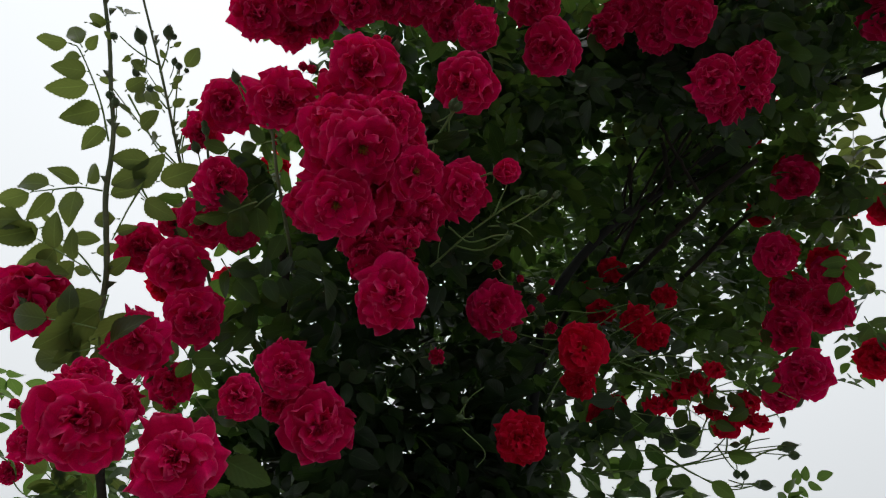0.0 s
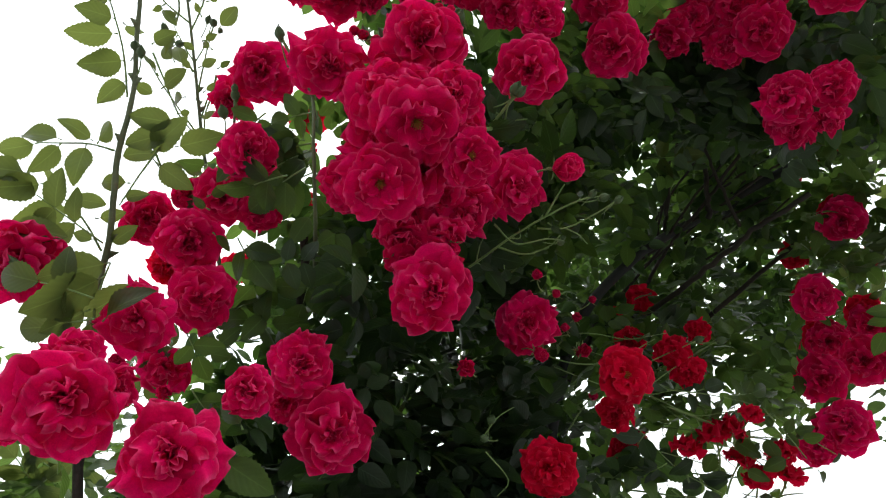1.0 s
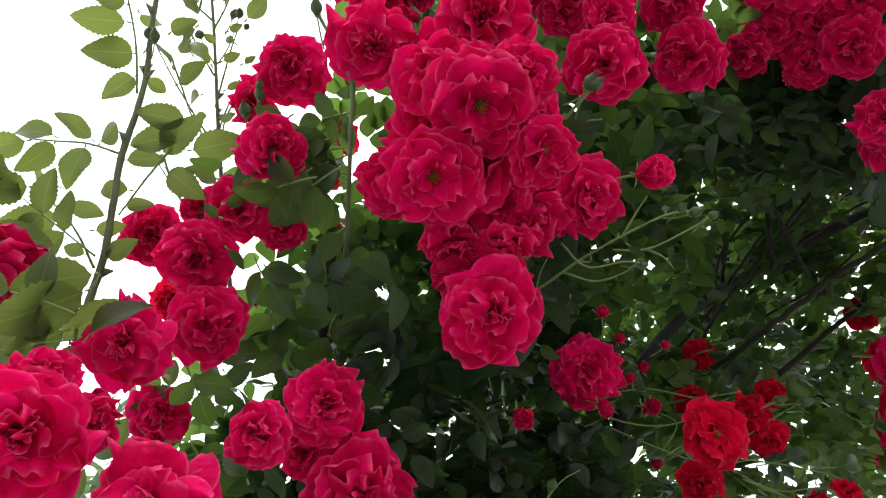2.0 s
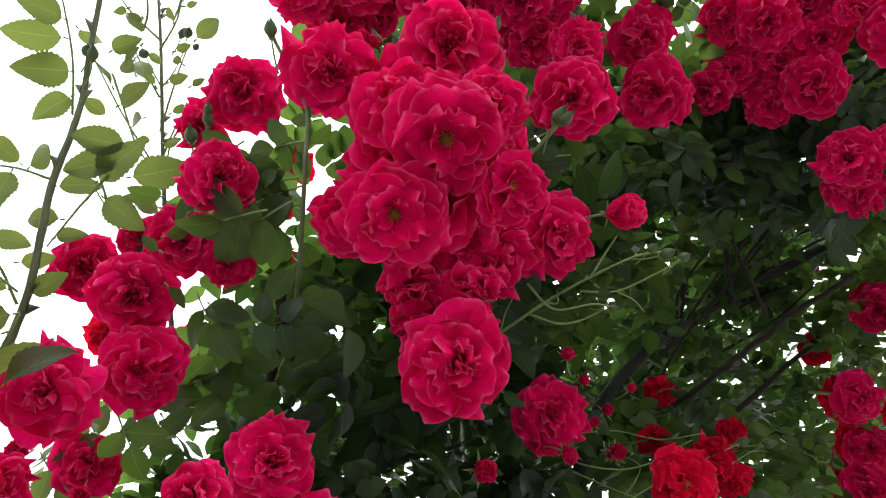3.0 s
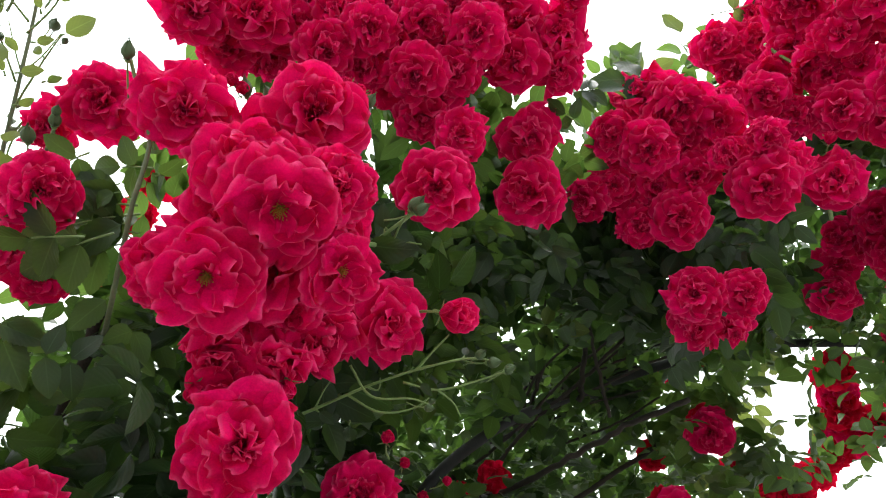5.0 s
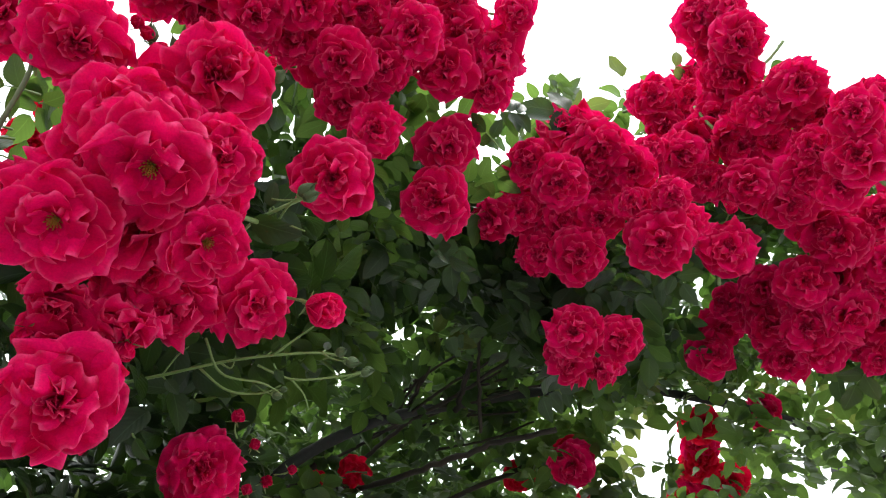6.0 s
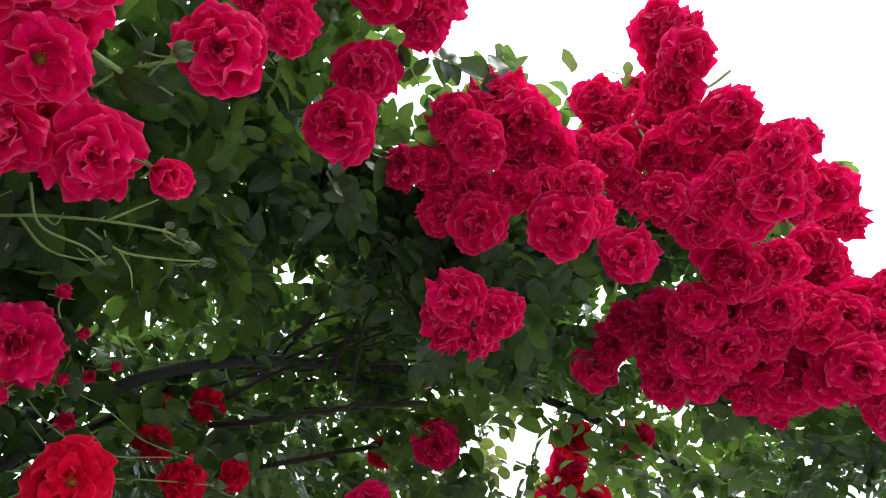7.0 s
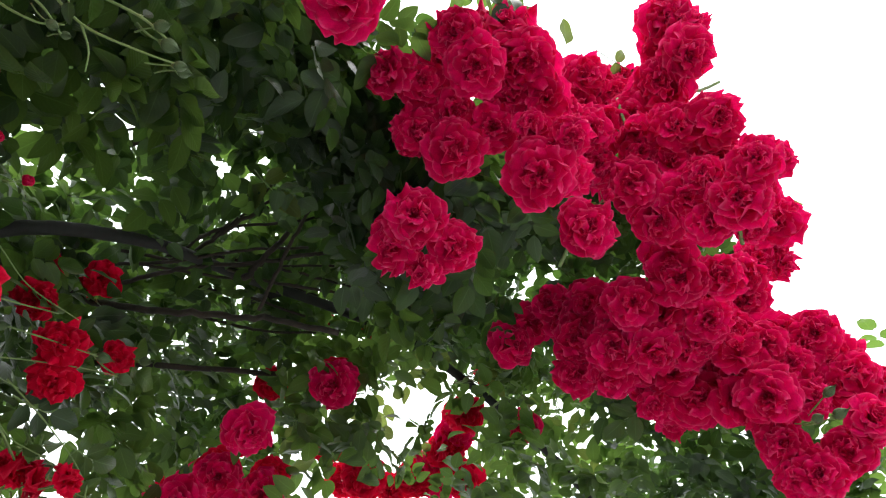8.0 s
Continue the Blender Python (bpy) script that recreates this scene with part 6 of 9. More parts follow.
bud("green", (-0.223, 0.328, 2.228), 0.017, (-0.08, -0.99, -0.13), 297)
bud("green", (-0.301, 0.441, 2.315), 0.018, (-0.04, -0.99, -0.09), 30)
bud("green", (0.013, 0.369, 2.246), 0.021, (0.23, -0.93, -0.28), 303)
bud("green", (-0.408, 0.403, 2.402), 0.016, (-0.15, -0.98, -0.14), 25)
bud("green", (-0.355, 0.385, 2.402), 0.014, (0.41, -0.87, -0.27), 237)
bud("green", (-0.357, 0.348, 2.419), 0.013, (0.31, -0.94, -0.15), 175)
bud("green", (-0.339, 0.393, 2.395), 0.011, (0.55, -0.70, -0.47), 127)
bud("green", (-0.143, 0.335, 2.269), 0.018, (-0.33, -0.93, -0.15), 352)
bud("green", (-0.051, 0.307, 2.268), 0.016, (0.22, -0.96, -0.19), 311)
bud("green", (-0.387, 0.382, 2.277), 0.016, (0.23, -0.96, -0.16), 153)
bud("green", (0.016, 0.368, 2.243), 0.019, (0.46, -0.79, -0.40), 165)
bud("green", (0.116, 0.453, 2.193), 0.016, (0.58, -0.68, -0.44), 120)
bud("green", (0.131, 0.452, 2.187), 0.012, (0.40, -0.86, -0.32), 236)
bud("green", (0.077, 0.496, 2.166), 0.011, (0.64, -0.59, -0.50), 146)
bud("green", (0.629, 0.974, 2.294), 0.033, (0.50, -0.87, 0.01), 90)
bud("green", (0.609, 1.032, 2.245), 0.034, (0.73, -0.64, -0.23), 306)
bud("green", (0.562, 1.081, 2.204), 0.026, (0.78, -0.53, -0.34), 116)
bud("green", (0.442, 0.845, 2.465), 0.021, (0.26, -0.88, -0.39), 39)
bud("green", (0.461, 0.921, 2.439), 0.019, (0.42, -0.71, -0.57), 88)
bud("green", (0.136, 0.458, 2.201), 0.013, (0.39, -0.79, -0.47), 312)
bud("green", (0.106, 0.452, 2.195), 0.014, (0.21, -0.91, -0.36), 56)
bud("green", (0.085, 0.507, 2.190), 0.009, (0.41, -0.79, -0.46), 334)
bud("green", (-0.477, 0.546, 2.107), 0.014, (-0.39, -0.91, 0.10), 172)
bud("red", (-0.419, 0.547, 1.960), 0.014, (-0.04, -0.99, 0.10), 261)
bud("green", (0.951, 0.022, 2.549), 0.025, (-0.75, -0.63, -0.21), 226)
bud("green", (0.975, 0.024, 2.528), 0.028, (-0.57, -0.77, -0.30), 119)
bud("green", (0.968, 0.052, 2.526), 0.025, (-0.72, -0.45, -0.52), 107)
bud("red", (0.648, 0.047, 2.618), 0.025, (-0.65, -0.68, -0.34), 327)
bud("red", (0.554, 0.217, 2.626), 0.024, (-0.50, -0.82, -0.26), 242)
bud("red", (0.214, 0.882, 2.300), 0.021, (0.26, -0.88, -0.40), 219)
bud("red", (0.121, 0.683, 2.299), 0.017, (0.04, -0.94, -0.34), 268)
bud("red", (0.141, 0.718, 2.271), 0.017, (-0.43, -0.85, -0.30), 80)
bud("green", (0.401, 0.794, 2.359), 0.023, (0.68, -0.66, -0.30), 121)
bud("green", (0.367, 0.796, 2.357), 0.021, (0.63, -0.76, -0.18), 70)
bud("green", (0.280, 0.840, 2.326), 0.018, (0.30, -0.95, -0.09), 120)
bud("green", (0.481, 0.931, 2.266), 0.019, (0.17, -0.98, 0.07), 120)
bud("green", (0.443, 0.895, 2.293), 0.018, (0.01, -0.99, 0.11), 313)
bud("green", (0.547, 0.910, 2.281), 0.019, (0.50, -0.86, -0.12), 81)
bud("green", (0.502, 0.990, 2.223), 0.019, (0.65, -0.67, -0.37), 63)
bud("green", (0.031, 0.706, 2.091), 0.017, (0.07, -0.99, -0.08), 282)
bud("green", (0.028, 0.722, 2.079), 0.016, (-0.55, -0.76, -0.36), 39)
bud("red", (0.251, 0.857, 2.821), 0.026, (-0.10, -0.91, -0.40), 200)
bud("red", (0.160, 0.656, 2.263), 0.014, (0.14, -0.92, -0.36), 166)
bud("green", (-0.124, 0.334, 2.277), 0.016, (-0.63, -0.75, -0.18), 249)
bud("green", (-0.100, 0.309, 2.274), 0.014, (-0.21, -0.96, -0.16), 340)
bud("green", (0.540, 1.023, 2.168), 0.030, (0.40, -0.71, -0.58), 245)
bud("green", (0.509, 1.023, 2.192), 0.022, (-0.39, -0.34, -0.85), 195)
bud("green", (0.519, 1.025, 2.182), 0.022, (-0.17, -0.98, 0.11), 102)
bud("green", (0.529, 0.938, 2.295), 0.020, (-0.76, -0.24, -0.60), 88)
bud("green", (0.588, 0.978, 2.194), 0.026, (0.12, -0.82, -0.56), 291)
bud("green", (-0.371, 0.337, 2.361), 0.026, (0.09, -0.91, -0.41), 184)
bud("green", (-0.342, 0.336, 2.373), 0.022, (0.29, -0.89, -0.34), 122)
bud("green", (-0.334, 0.372, 2.361), 0.015, (0.33, -0.77, -0.54), 164)
bud("green", (-0.337, 0.337, 2.375), 0.014, (0.46, -0.45, -0.76), 247)
bud("green", (-0.404, 0.331, 2.360), 0.016, (0.36, -0.57, -0.74), 73)
bud("green", (-0.411, 0.391, 2.318), 0.018, (0.36, -0.72, -0.60), 214)
bud("green", (-0.370, 0.390, 2.338), 0.015, (0.72, -0.41, -0.56), 357)
bud("red", (-0.144, 0.334, 2.267), 0.015, (-0.41, -0.73, -0.55), 22)
bud("red", (-0.136, 0.339, 2.266), 0.015, (0.38, -0.85, -0.38), 232)
bud("red", (-0.154, 0.330, 2.267), 0.015, (-0.27, -0.68, -0.68), 86)
bud("red", (-0.061, 0.303, 2.274), 0.015, (0.04, -0.81, -0.58), 186)
bud("red", (-0.069, 0.301, 2.275), 0.015, (-0.46, -0.64, -0.62), 185)
bud("green", (-0.306, 0.447, 2.282), 0.020, (0.00, -0.97, -0.26), 148)
bud("green", (-0.301, 0.429, 2.313), 0.014, (0.21, -0.91, -0.37), 292)

# ---- the leaves behind ----
foliage(-0.40, 0.66, 2.15, 5)
foliage(-0.39, 0.77, 2.25, 6)
foliage(-0.38, 0.81, 2.21, 6)
foliage(-0.34, 0.82, 2.29, 9)
foliage(-0.37, 0.90, 2.36, 9)
foliage(-0.22, 0.66, 2.13, 9)
foliage(-0.24, 0.73, 2.20, 9)
foliage(-0.27, 0.81, 2.27, 9)
foliage(-0.29, 0.88, 2.33, 9)
foliage(-0.29, 0.83, 2.22, 9)
foliage(-0.32, 0.91, 2.29, 9)
foliage(-0.19, 0.72, 2.20, 9)
foliage(-0.21, 0.80, 2.27, 9)
foliage(-0.23, 0.87, 2.34, 9)
foliage(-0.15, 0.64, 2.13, 9)
foliage(-0.21, 0.82, 2.22, 9)
foliage(-0.23, 0.90, 2.29, 9)
foliage(-0.16, 0.75, 2.16, 9)
foliage(-0.14, 0.79, 2.25, 9)
foliage(-0.15, 0.86, 2.31, 9)
foliage(-0.06, 0.64, 2.14, 9)
foliage(-0.07, 0.72, 2.20, 9)
foliage(-0.08, 0.79, 2.27, 9)
foliage(-0.08, 0.87, 2.34, 9)
foliage(-0.10, 0.68, 2.09, 9)
foliage(-0.13, 0.84, 2.22, 9)
foliage(-0.14, 0.92, 2.28, 9)
foliage(-0.07, 0.76, 2.17, 9)
foliage(-0.09, 0.91, 2.30, 9)
foliage(0.02, 0.82, 2.29, 9)
foliage(0.02, 0.89, 2.36, 9)
foliage(0.02, 0.96, 2.43, 9)
foliage(-0.04, 0.71, 2.13, 9)
foliage(-0.05, 0.87, 2.26, 9)
foliage(-0.01, 0.78, 2.17, 9)
foliage(-0.01, 0.93, 2.30, 9)
foliage(-0.01, 1.01, 2.36, 9)
foliage(0.09, 0.81, 2.25, 9)
foliage(0.10, 0.88, 2.31, 9)
foliage(0.11, 0.96, 2.38, 9)
foliage(0.12, 1.03, 2.45, 9)
foliage(0.03, 0.86, 2.25, 9)
foliage(0.08, 0.81, 2.19, 9)
foliage(0.09, 0.89, 2.26, 9)
foliage(0.10, 0.97, 2.32, 9)
foliage(0.11, 1.05, 2.39, 9)
foliage(0.22, 0.94, 2.38, 9)
foliage(0.24, 1.02, 2.45, 9)
foliage(0.19, 0.99, 2.35, 9)
foliage(0.21, 1.07, 2.42, 9)
foliage(0.33, 0.95, 2.41, 9)
foliage(0.36, 1.02, 2.48, 9)
foliage(0.39, 1.09, 2.55, 9)
foliage(0.28, 0.99, 2.38, 9)
foliage(0.30, 1.06, 2.45, 9)
foliage(0.36, 1.12, 2.48, 9)
foliage(0.35, 0.90, 2.34, 8)
foliage(0.38, 0.98, 2.41, 8)
foliage(0.42, 0.95, 2.35, 8)
foliage(0.46, 0.92, 2.39, 7)
foliage(0.50, 1.00, 2.45, 7)
foliage(0.55, 1.00, 2.44, 7)
foliage(0.48, 1.04, 2.40, 7)
foliage(0.54, 0.99, 2.37, 7)
foliage(0.70, 1.09, 2.50, 6)
foliage(0.76, 1.05, 2.51, 4)
foliage(0.73, 1.04, 2.38, 4)
foliage(0.97, 1.11, 2.52, 1)
foliage(0.88, 1.09, 2.44, 1)
foliage(-0.38, 0.67, 2.01, 2)
foliage(-0.27, 0.76, 2.13, 9)
foliage(-0.28, 0.92, 2.25, 9)
foliage(-0.25, 0.77, 2.08, 9)
foliage(-0.28, 0.85, 2.14, 9)
foliage(-0.31, 0.94, 2.20, 9)
foliage(-0.19, 0.76, 2.12, 9)
foliage(-0.19, 0.93, 2.26, 9)
foliage(-0.22, 0.87, 2.17, 9)
foliage(-0.24, 0.95, 2.23, 9)
foliage(-0.13, 0.71, 2.05, 9)
foliage(-0.15, 0.80, 2.11, 9)
foliage(-0.16, 0.88, 2.17, 9)
foliage(-0.13, 0.98, 2.24, 9)
foliage(-0.08, 0.73, 2.07, 9)
foliage(-0.09, 0.81, 2.13, 9)
foliage(-0.10, 0.89, 2.19, 9)
foliage(-0.04, 0.83, 2.17, 9)
foliage(-0.04, 0.92, 2.23, 9)
foliage(-0.04, 1.00, 2.30, 9)
foliage(-0.04, 0.77, 2.09, 9)
foliage(-0.01, 0.81, 2.11, 9)
foliage(-0.01, 0.90, 2.17, 9)
foliage(-0.01, 0.98, 2.23, 9)
foliage(-0.01, 1.07, 2.29, 9)
foliage(0.03, 0.81, 2.14, 9)
foliage(0.04, 0.97, 2.27, 9)
foliage(0.04, 1.05, 2.33, 9)
foliage(0.04, 0.93, 2.19, 9)
foliage(0.09, 0.86, 2.13, 9)
foliage(0.10, 0.94, 2.19, 9)
foliage(0.11, 1.03, 2.25, 9)
foliage(0.12, 1.11, 2.31, 9)
foliage(0.15, 1.07, 2.36, 9)
foliage(0.21, 0.98, 2.28, 9)
foliage(0.23, 1.06, 2.34, 9)
foliage(0.25, 1.14, 2.40, 9)
foliage(0.16, 1.03, 2.26, 9)
foliage(0.18, 1.12, 2.32, 9)
foliage(0.20, 1.04, 2.30, 9)
foliage(0.22, 1.13, 2.36, 9)
foliage(0.30, 1.01, 2.31, 8)
foliage(0.33, 1.09, 2.37, 8)
foliage(0.24, 0.97, 2.23, 8)
foliage(0.26, 1.05, 2.29, 8)
foliage(0.29, 0.99, 2.25, 8)
foliage(0.32, 1.08, 2.31, 8)
foliage(0.40, 0.97, 2.30, 6)
foliage(-0.39, 0.71, 1.97, 5)
foliage(-0.40, 0.76, 2.05, 6)
foliage(-0.33, 0.71, 1.95, 6)
foliage(-0.37, 0.80, 2.01, 6)
foliage(-0.26, 0.69, 2.00, 8)
foliage(-0.29, 0.82, 2.02, 8)
foliage(-0.20, 0.71, 2.00, 9)
foliage(-0.25, 0.89, 2.12, 9)
foliage(-0.27, 0.97, 2.17, 9)
foliage(-0.22, 0.82, 2.04, 9)
foliage(-0.17, 0.83, 2.07, 9)
foliage(-0.18, 0.92, 2.13, 9)
foliage(-0.20, 1.00, 2.19, 9)
foliage(-0.15, 0.76, 2.00, 9)
foliage(-0.11, 0.84, 2.09, 9)
foliage(-0.12, 0.93, 2.15, 9)
foliage(-0.13, 1.02, 2.20, 9)
foliage(-0.07, 0.79, 2.04, 9)
foliage(-0.08, 0.88, 2.10, 9)
foliage(-0.08, 0.97, 2.15, 9)
foliage(-0.09, 1.06, 2.21, 9)
foliage(0.00, 1.03, 2.21, 9)
foliage(0.00, 1.12, 2.26, 9)
foliage(-0.05, 1.08, 2.21, 9)
foliage(-0.01, 0.87, 2.06, 9)
foliage(-0.01, 0.96, 2.11, 9)
foliage(0.05, 0.88, 2.11, 9)
foliage(0.06, 0.97, 2.16, 9)
foliage(0.06, 1.06, 2.22, 9)
foliage(0.07, 1.14, 2.28, 9)
foliage(0.12, 1.07, 2.23, 9)
foliage(0.13, 1.16, 2.28, 9)
foliage(0.04, 1.18, 2.25, 9)
foliage(0.09, 1.01, 2.16, 9)
foliage(0.16, 0.90, 2.14, 8)
foliage(0.11, 0.93, 2.10, 8)
foliage(0.19, 0.97, 2.13, 8)
foliage(0.21, 1.06, 2.19, 8)
foliage(0.28, 0.99, 2.19, 5)
foliage(0.27, 1.00, 2.13, 5)
foliage(0.32, 0.99, 2.14, 4)
foliage(0.37, 0.98, 2.11, 4)
foliage(0.42, 1.02, 2.13, 4)
foliage(0.60, 1.10, 2.18, 3)
foliage(0.75, 1.11, 2.27, 1)
foliage(0.68, 1.12, 2.19, 1)
foliage(-0.12, 0.39, 2.55, 6)
foliage(-0.11, 0.40, 2.48, 6)
foliage(-0.03, 0.40, 2.58, 7)
foliage(-0.03, 0.42, 2.52, 7)
foliage(0.03, 0.40, 2.60, 7)
foliage(0.13, 0.41, 2.65, 7)
foliage(0.18, 0.38, 2.59, 7)
foliage(0.20, 0.41, 2.69, 7)
foliage(0.13, 0.42, 2.54, 7)
foliage(0.25, 0.45, 2.79, 9)
foliage(0.28, 0.48, 2.89, 9)
foliage(0.29, 0.40, 2.72, 9)
foliage(0.32, 0.43, 2.82, 9)
foliage(0.35, 0.46, 2.92, 9)
foliage(0.23, 0.45, 2.66, 9)
foliage(0.31, 0.46, 2.69, 9)
foliage(0.34, 0.50, 2.79, 9)
foliage(0.37, 0.53, 2.89, 9)
foliage(0.31, 0.38, 2.63, 9)
foliage(0.34, 0.41, 2.73, 9)
foliage(0.38, 0.44, 2.83, 9)
foliage(0.42, 0.47, 2.93, 9)
foliage(0.36, 0.37, 2.64, 9)
foliage(0.40, 0.39, 2.74, 9)
foliage(0.44, 0.42, 2.84, 9)
foliage(0.48, 0.45, 2.95, 9)
foliage(0.41, 0.45, 2.74, 9)
foliage(0.45, 0.48, 2.84, 9)
foliage(0.49, 0.51, 2.94, 9)
foliage(0.53, 0.45, 2.94, 9)
foliage(0.43, 0.36, 2.63, 9)
foliage(0.48, 0.38, 2.73, 9)
foliage(0.53, 0.41, 2.83, 9)
foliage(0.39, 0.40, 2.62, 9)
foliage(0.53, 0.45, 2.80, 9)
foliage(0.58, 0.48, 2.90, 9)
foliage(0.48, 0.35, 2.58, 9)
foliage(0.53, 0.37, 2.68, 9)
foliage(0.59, 0.40, 2.79, 9)
foliage(0.64, 0.43, 2.89, 9)
foliage(0.45, 0.40, 2.56, 9)
foliage(0.50, 0.43, 2.66, 9)
foliage(0.59, 0.45, 2.75, 9)
foliage(0.64, 0.49, 2.85, 9)
foliage(0.55, 0.36, 2.62, 9)
foliage(0.61, 0.39, 2.72, 9)
foliage(0.67, 0.42, 2.82, 9)
foliage(0.73, 0.45, 2.92, 9)
foliage(0.76, 0.41, 2.91, 9)
foliage(0.83, 0.44, 3.01, 9)
foliage(0.75, 0.47, 2.81, 9)
foliage(0.81, 0.50, 2.91, 9)
foliage(0.88, 0.53, 3.01, 9)
foliage(0.94, 0.56, 3.11, 9)
foliage(-0.06, 0.44, 2.36, 6)
foliage(0.02, 0.46, 2.49, 8)
foliage(0.10, 0.47, 2.54, 7)
foliage(0.05, 0.46, 2.43, 7)
foliage(0.07, 0.50, 2.52, 7)
foliage(0.16, 0.49, 2.61, 9)
foliage(0.18, 0.52, 2.71, 9)
foliage(0.20, 0.56, 2.80, 9)
foliage(0.14, 0.47, 2.48, 9)
foliage(0.18, 0.55, 2.66, 9)
foliage(0.20, 0.60, 2.76, 9)
foliage(0.22, 0.46, 2.54, 9)
foliage(0.25, 0.49, 2.64, 9)
foliage(0.28, 0.53, 2.73, 9)
foliage(0.31, 0.57, 2.83, 9)
foliage(0.24, 0.50, 2.57, 9)
foliage(0.27, 0.54, 2.67, 9)
foliage(0.29, 0.58, 2.76, 9)
foliage(0.33, 0.54, 2.69, 9)
foliage(0.36, 0.58, 2.78, 9)
foliage(0.39, 0.62, 2.88, 8)
foliage(0.43, 0.66, 2.97, 9)
foliage(0.33, 0.47, 2.62, 9)
foliage(0.37, 0.51, 2.71, 9)
foliage(0.40, 0.55, 2.81, 9)
foliage(0.44, 0.58, 2.91, 9)
foliage(0.50, 0.69, 3.08, 9)
foliage(0.42, 0.53, 2.68, 9)
foliage(0.46, 0.57, 2.77, 9)
foliage(0.50, 0.61, 2.87, 8)
foliage(0.54, 0.65, 2.96, 9)
foliage(0.45, 0.47, 2.70, 9)
foliage(0.50, 0.51, 2.79, 9)
foliage(0.54, 0.54, 2.89, 9)
foliage(0.40, 0.48, 2.58, 9)
foliage(0.44, 0.45, 2.54, 9)
foliage(0.49, 0.49, 2.63, 9)
foliage(0.54, 0.53, 2.73, 9)
foliage(0.59, 0.57, 2.82, 9)
foliage(0.55, 0.45, 2.64, 9)
foliage(0.51, 0.46, 2.54, 9)
foliage(0.62, 0.53, 2.73, 9)
foliage(0.67, 0.57, 2.83, 9)
foliage(0.66, 0.46, 2.73, 9)
foliage(0.84, 0.56, 3.02, 9)
foliage(0.77, 0.50, 2.84, 9)
foliage(0.84, 0.54, 2.94, 9)
foliage(0.90, 0.57, 3.04, 9)
foliage(0.97, 0.60, 3.14, 9)
foliage(0.65, 0.51, 2.70, 9)
foliage(0.71, 0.55, 2.79, 9)
foliage(0.77, 0.58, 2.89, 9)
foliage(0.83, 0.62, 2.98, 9)
foliage(0.77, 0.56, 2.82, 9)
foliage(0.83, 0.59, 2.92, 9)
foliage(0.90, 0.63, 3.01, 9)
foliage(0.96, 0.67, 3.11, 9)
foliage(-0.27, 0.52, 2.32, 3)
foliage(-0.18, 0.48, 2.32, 6)
foliage(-0.13, 0.50, 2.30, 6)
foliage(-0.06, 0.49, 2.32, 7)
foliage(-0.00, 0.46, 2.34, 8)
foliage(0.00, 0.51, 2.43, 8)
foliage(0.10, 0.50, 2.42, 7)
foliage(0.08, 0.51, 2.36, 7)
foliage(0.09, 0.55, 2.44, 7)
foliage(0.15, 0.52, 2.51, 9)
foliage(0.17, 0.56, 2.60, 9)
foliage(0.20, 0.61, 2.69, 9)
foliage(0.23, 0.63, 2.74, 9)
foliage(0.15, 0.59, 2.52, 9)
foliage(0.18, 0.54, 2.47, 9)
foliage(0.20, 0.59, 2.55, 9)
foliage(0.23, 0.64, 2.64, 8)
foliage(0.25, 0.68, 2.73, 8)
foliage(0.28, 0.61, 2.72, 9)
foliage(0.31, 0.65, 2.81, 9)
foliage(0.34, 0.70, 2.90, 8)
foliage(0.36, 0.74, 2.99, 9)
foliage(0.37, 0.66, 2.83, 9)
foliage(0.43, 0.75, 3.01, 9)
foliage(0.46, 0.79, 3.10, 9)
foliage(0.32, 0.71, 2.76, 9)
foliage(0.40, 0.86, 3.03, 9)
foliage(0.38, 0.71, 2.77, 9)
foliage(0.42, 0.76, 2.85, 8)
foliage(0.45, 0.81, 2.94, 8)
foliage(0.48, 0.86, 3.03, 9)
foliage(0.47, 0.69, 2.87, 9)
foliage(0.51, 0.73, 2.96, 9)
foliage(0.55, 0.77, 3.05, 9)
foliage(0.58, 0.82, 3.15, 9)
foliage(0.48, 0.64, 2.82, 9)
foliage(0.52, 0.68, 2.92, 8)
foliage(0.56, 0.72, 3.01, 9)
foliage(0.60, 0.76, 3.10, 9)
foliage(0.53, 0.82, 3.03, 9)
foliage(0.56, 0.87, 3.12, 9)
foliage(0.55, 0.75, 2.88, 9)
foliage(0.60, 0.80, 2.97, 9)
foliage(0.64, 0.85, 3.05, 9)
foliage(0.68, 0.89, 3.14, 9)
foliage(0.52, 0.63, 2.76, 9)
foliage(0.57, 0.68, 2.85, 9)
foliage(0.61, 0.72, 2.94, 8)
foliage(0.66, 0.76, 3.03, 9)
foliage(0.48, 0.53, 2.58, 9)
foliage(0.52, 0.57, 2.67, 9)
foliage(0.57, 0.61, 2.77, 9)
foliage(0.62, 0.65, 2.86, 9)
foliage(0.71, 0.83, 3.09, 9)
foliage(0.60, 0.66, 2.76, 9)
foliage(0.65, 0.70, 2.85, 9)
foliage(0.70, 0.75, 2.94, 8)
foliage(0.75, 0.79, 3.03, 9)
foliage(0.60, 0.54, 2.65, 8)
foliage(0.66, 0.58, 2.74, 8)
foliage(0.76, 0.68, 2.83, 8)
foliage(0.82, 0.72, 2.92, 8)
foliage(0.86, 0.66, 2.90, 7)
foliage(0.92, 0.70, 2.99, 7)
foliage(-0.32, 0.57, 2.33, 5)
foliage(-0.27, 0.59, 2.30, 5)
foliage(-0.24, 0.58, 2.34, 7)
foliage(-0.20, 0.55, 2.30, 7)
foliage(-0.15, 0.54, 2.26, 8)
foliage(-0.09, 0.55, 2.26, 8)
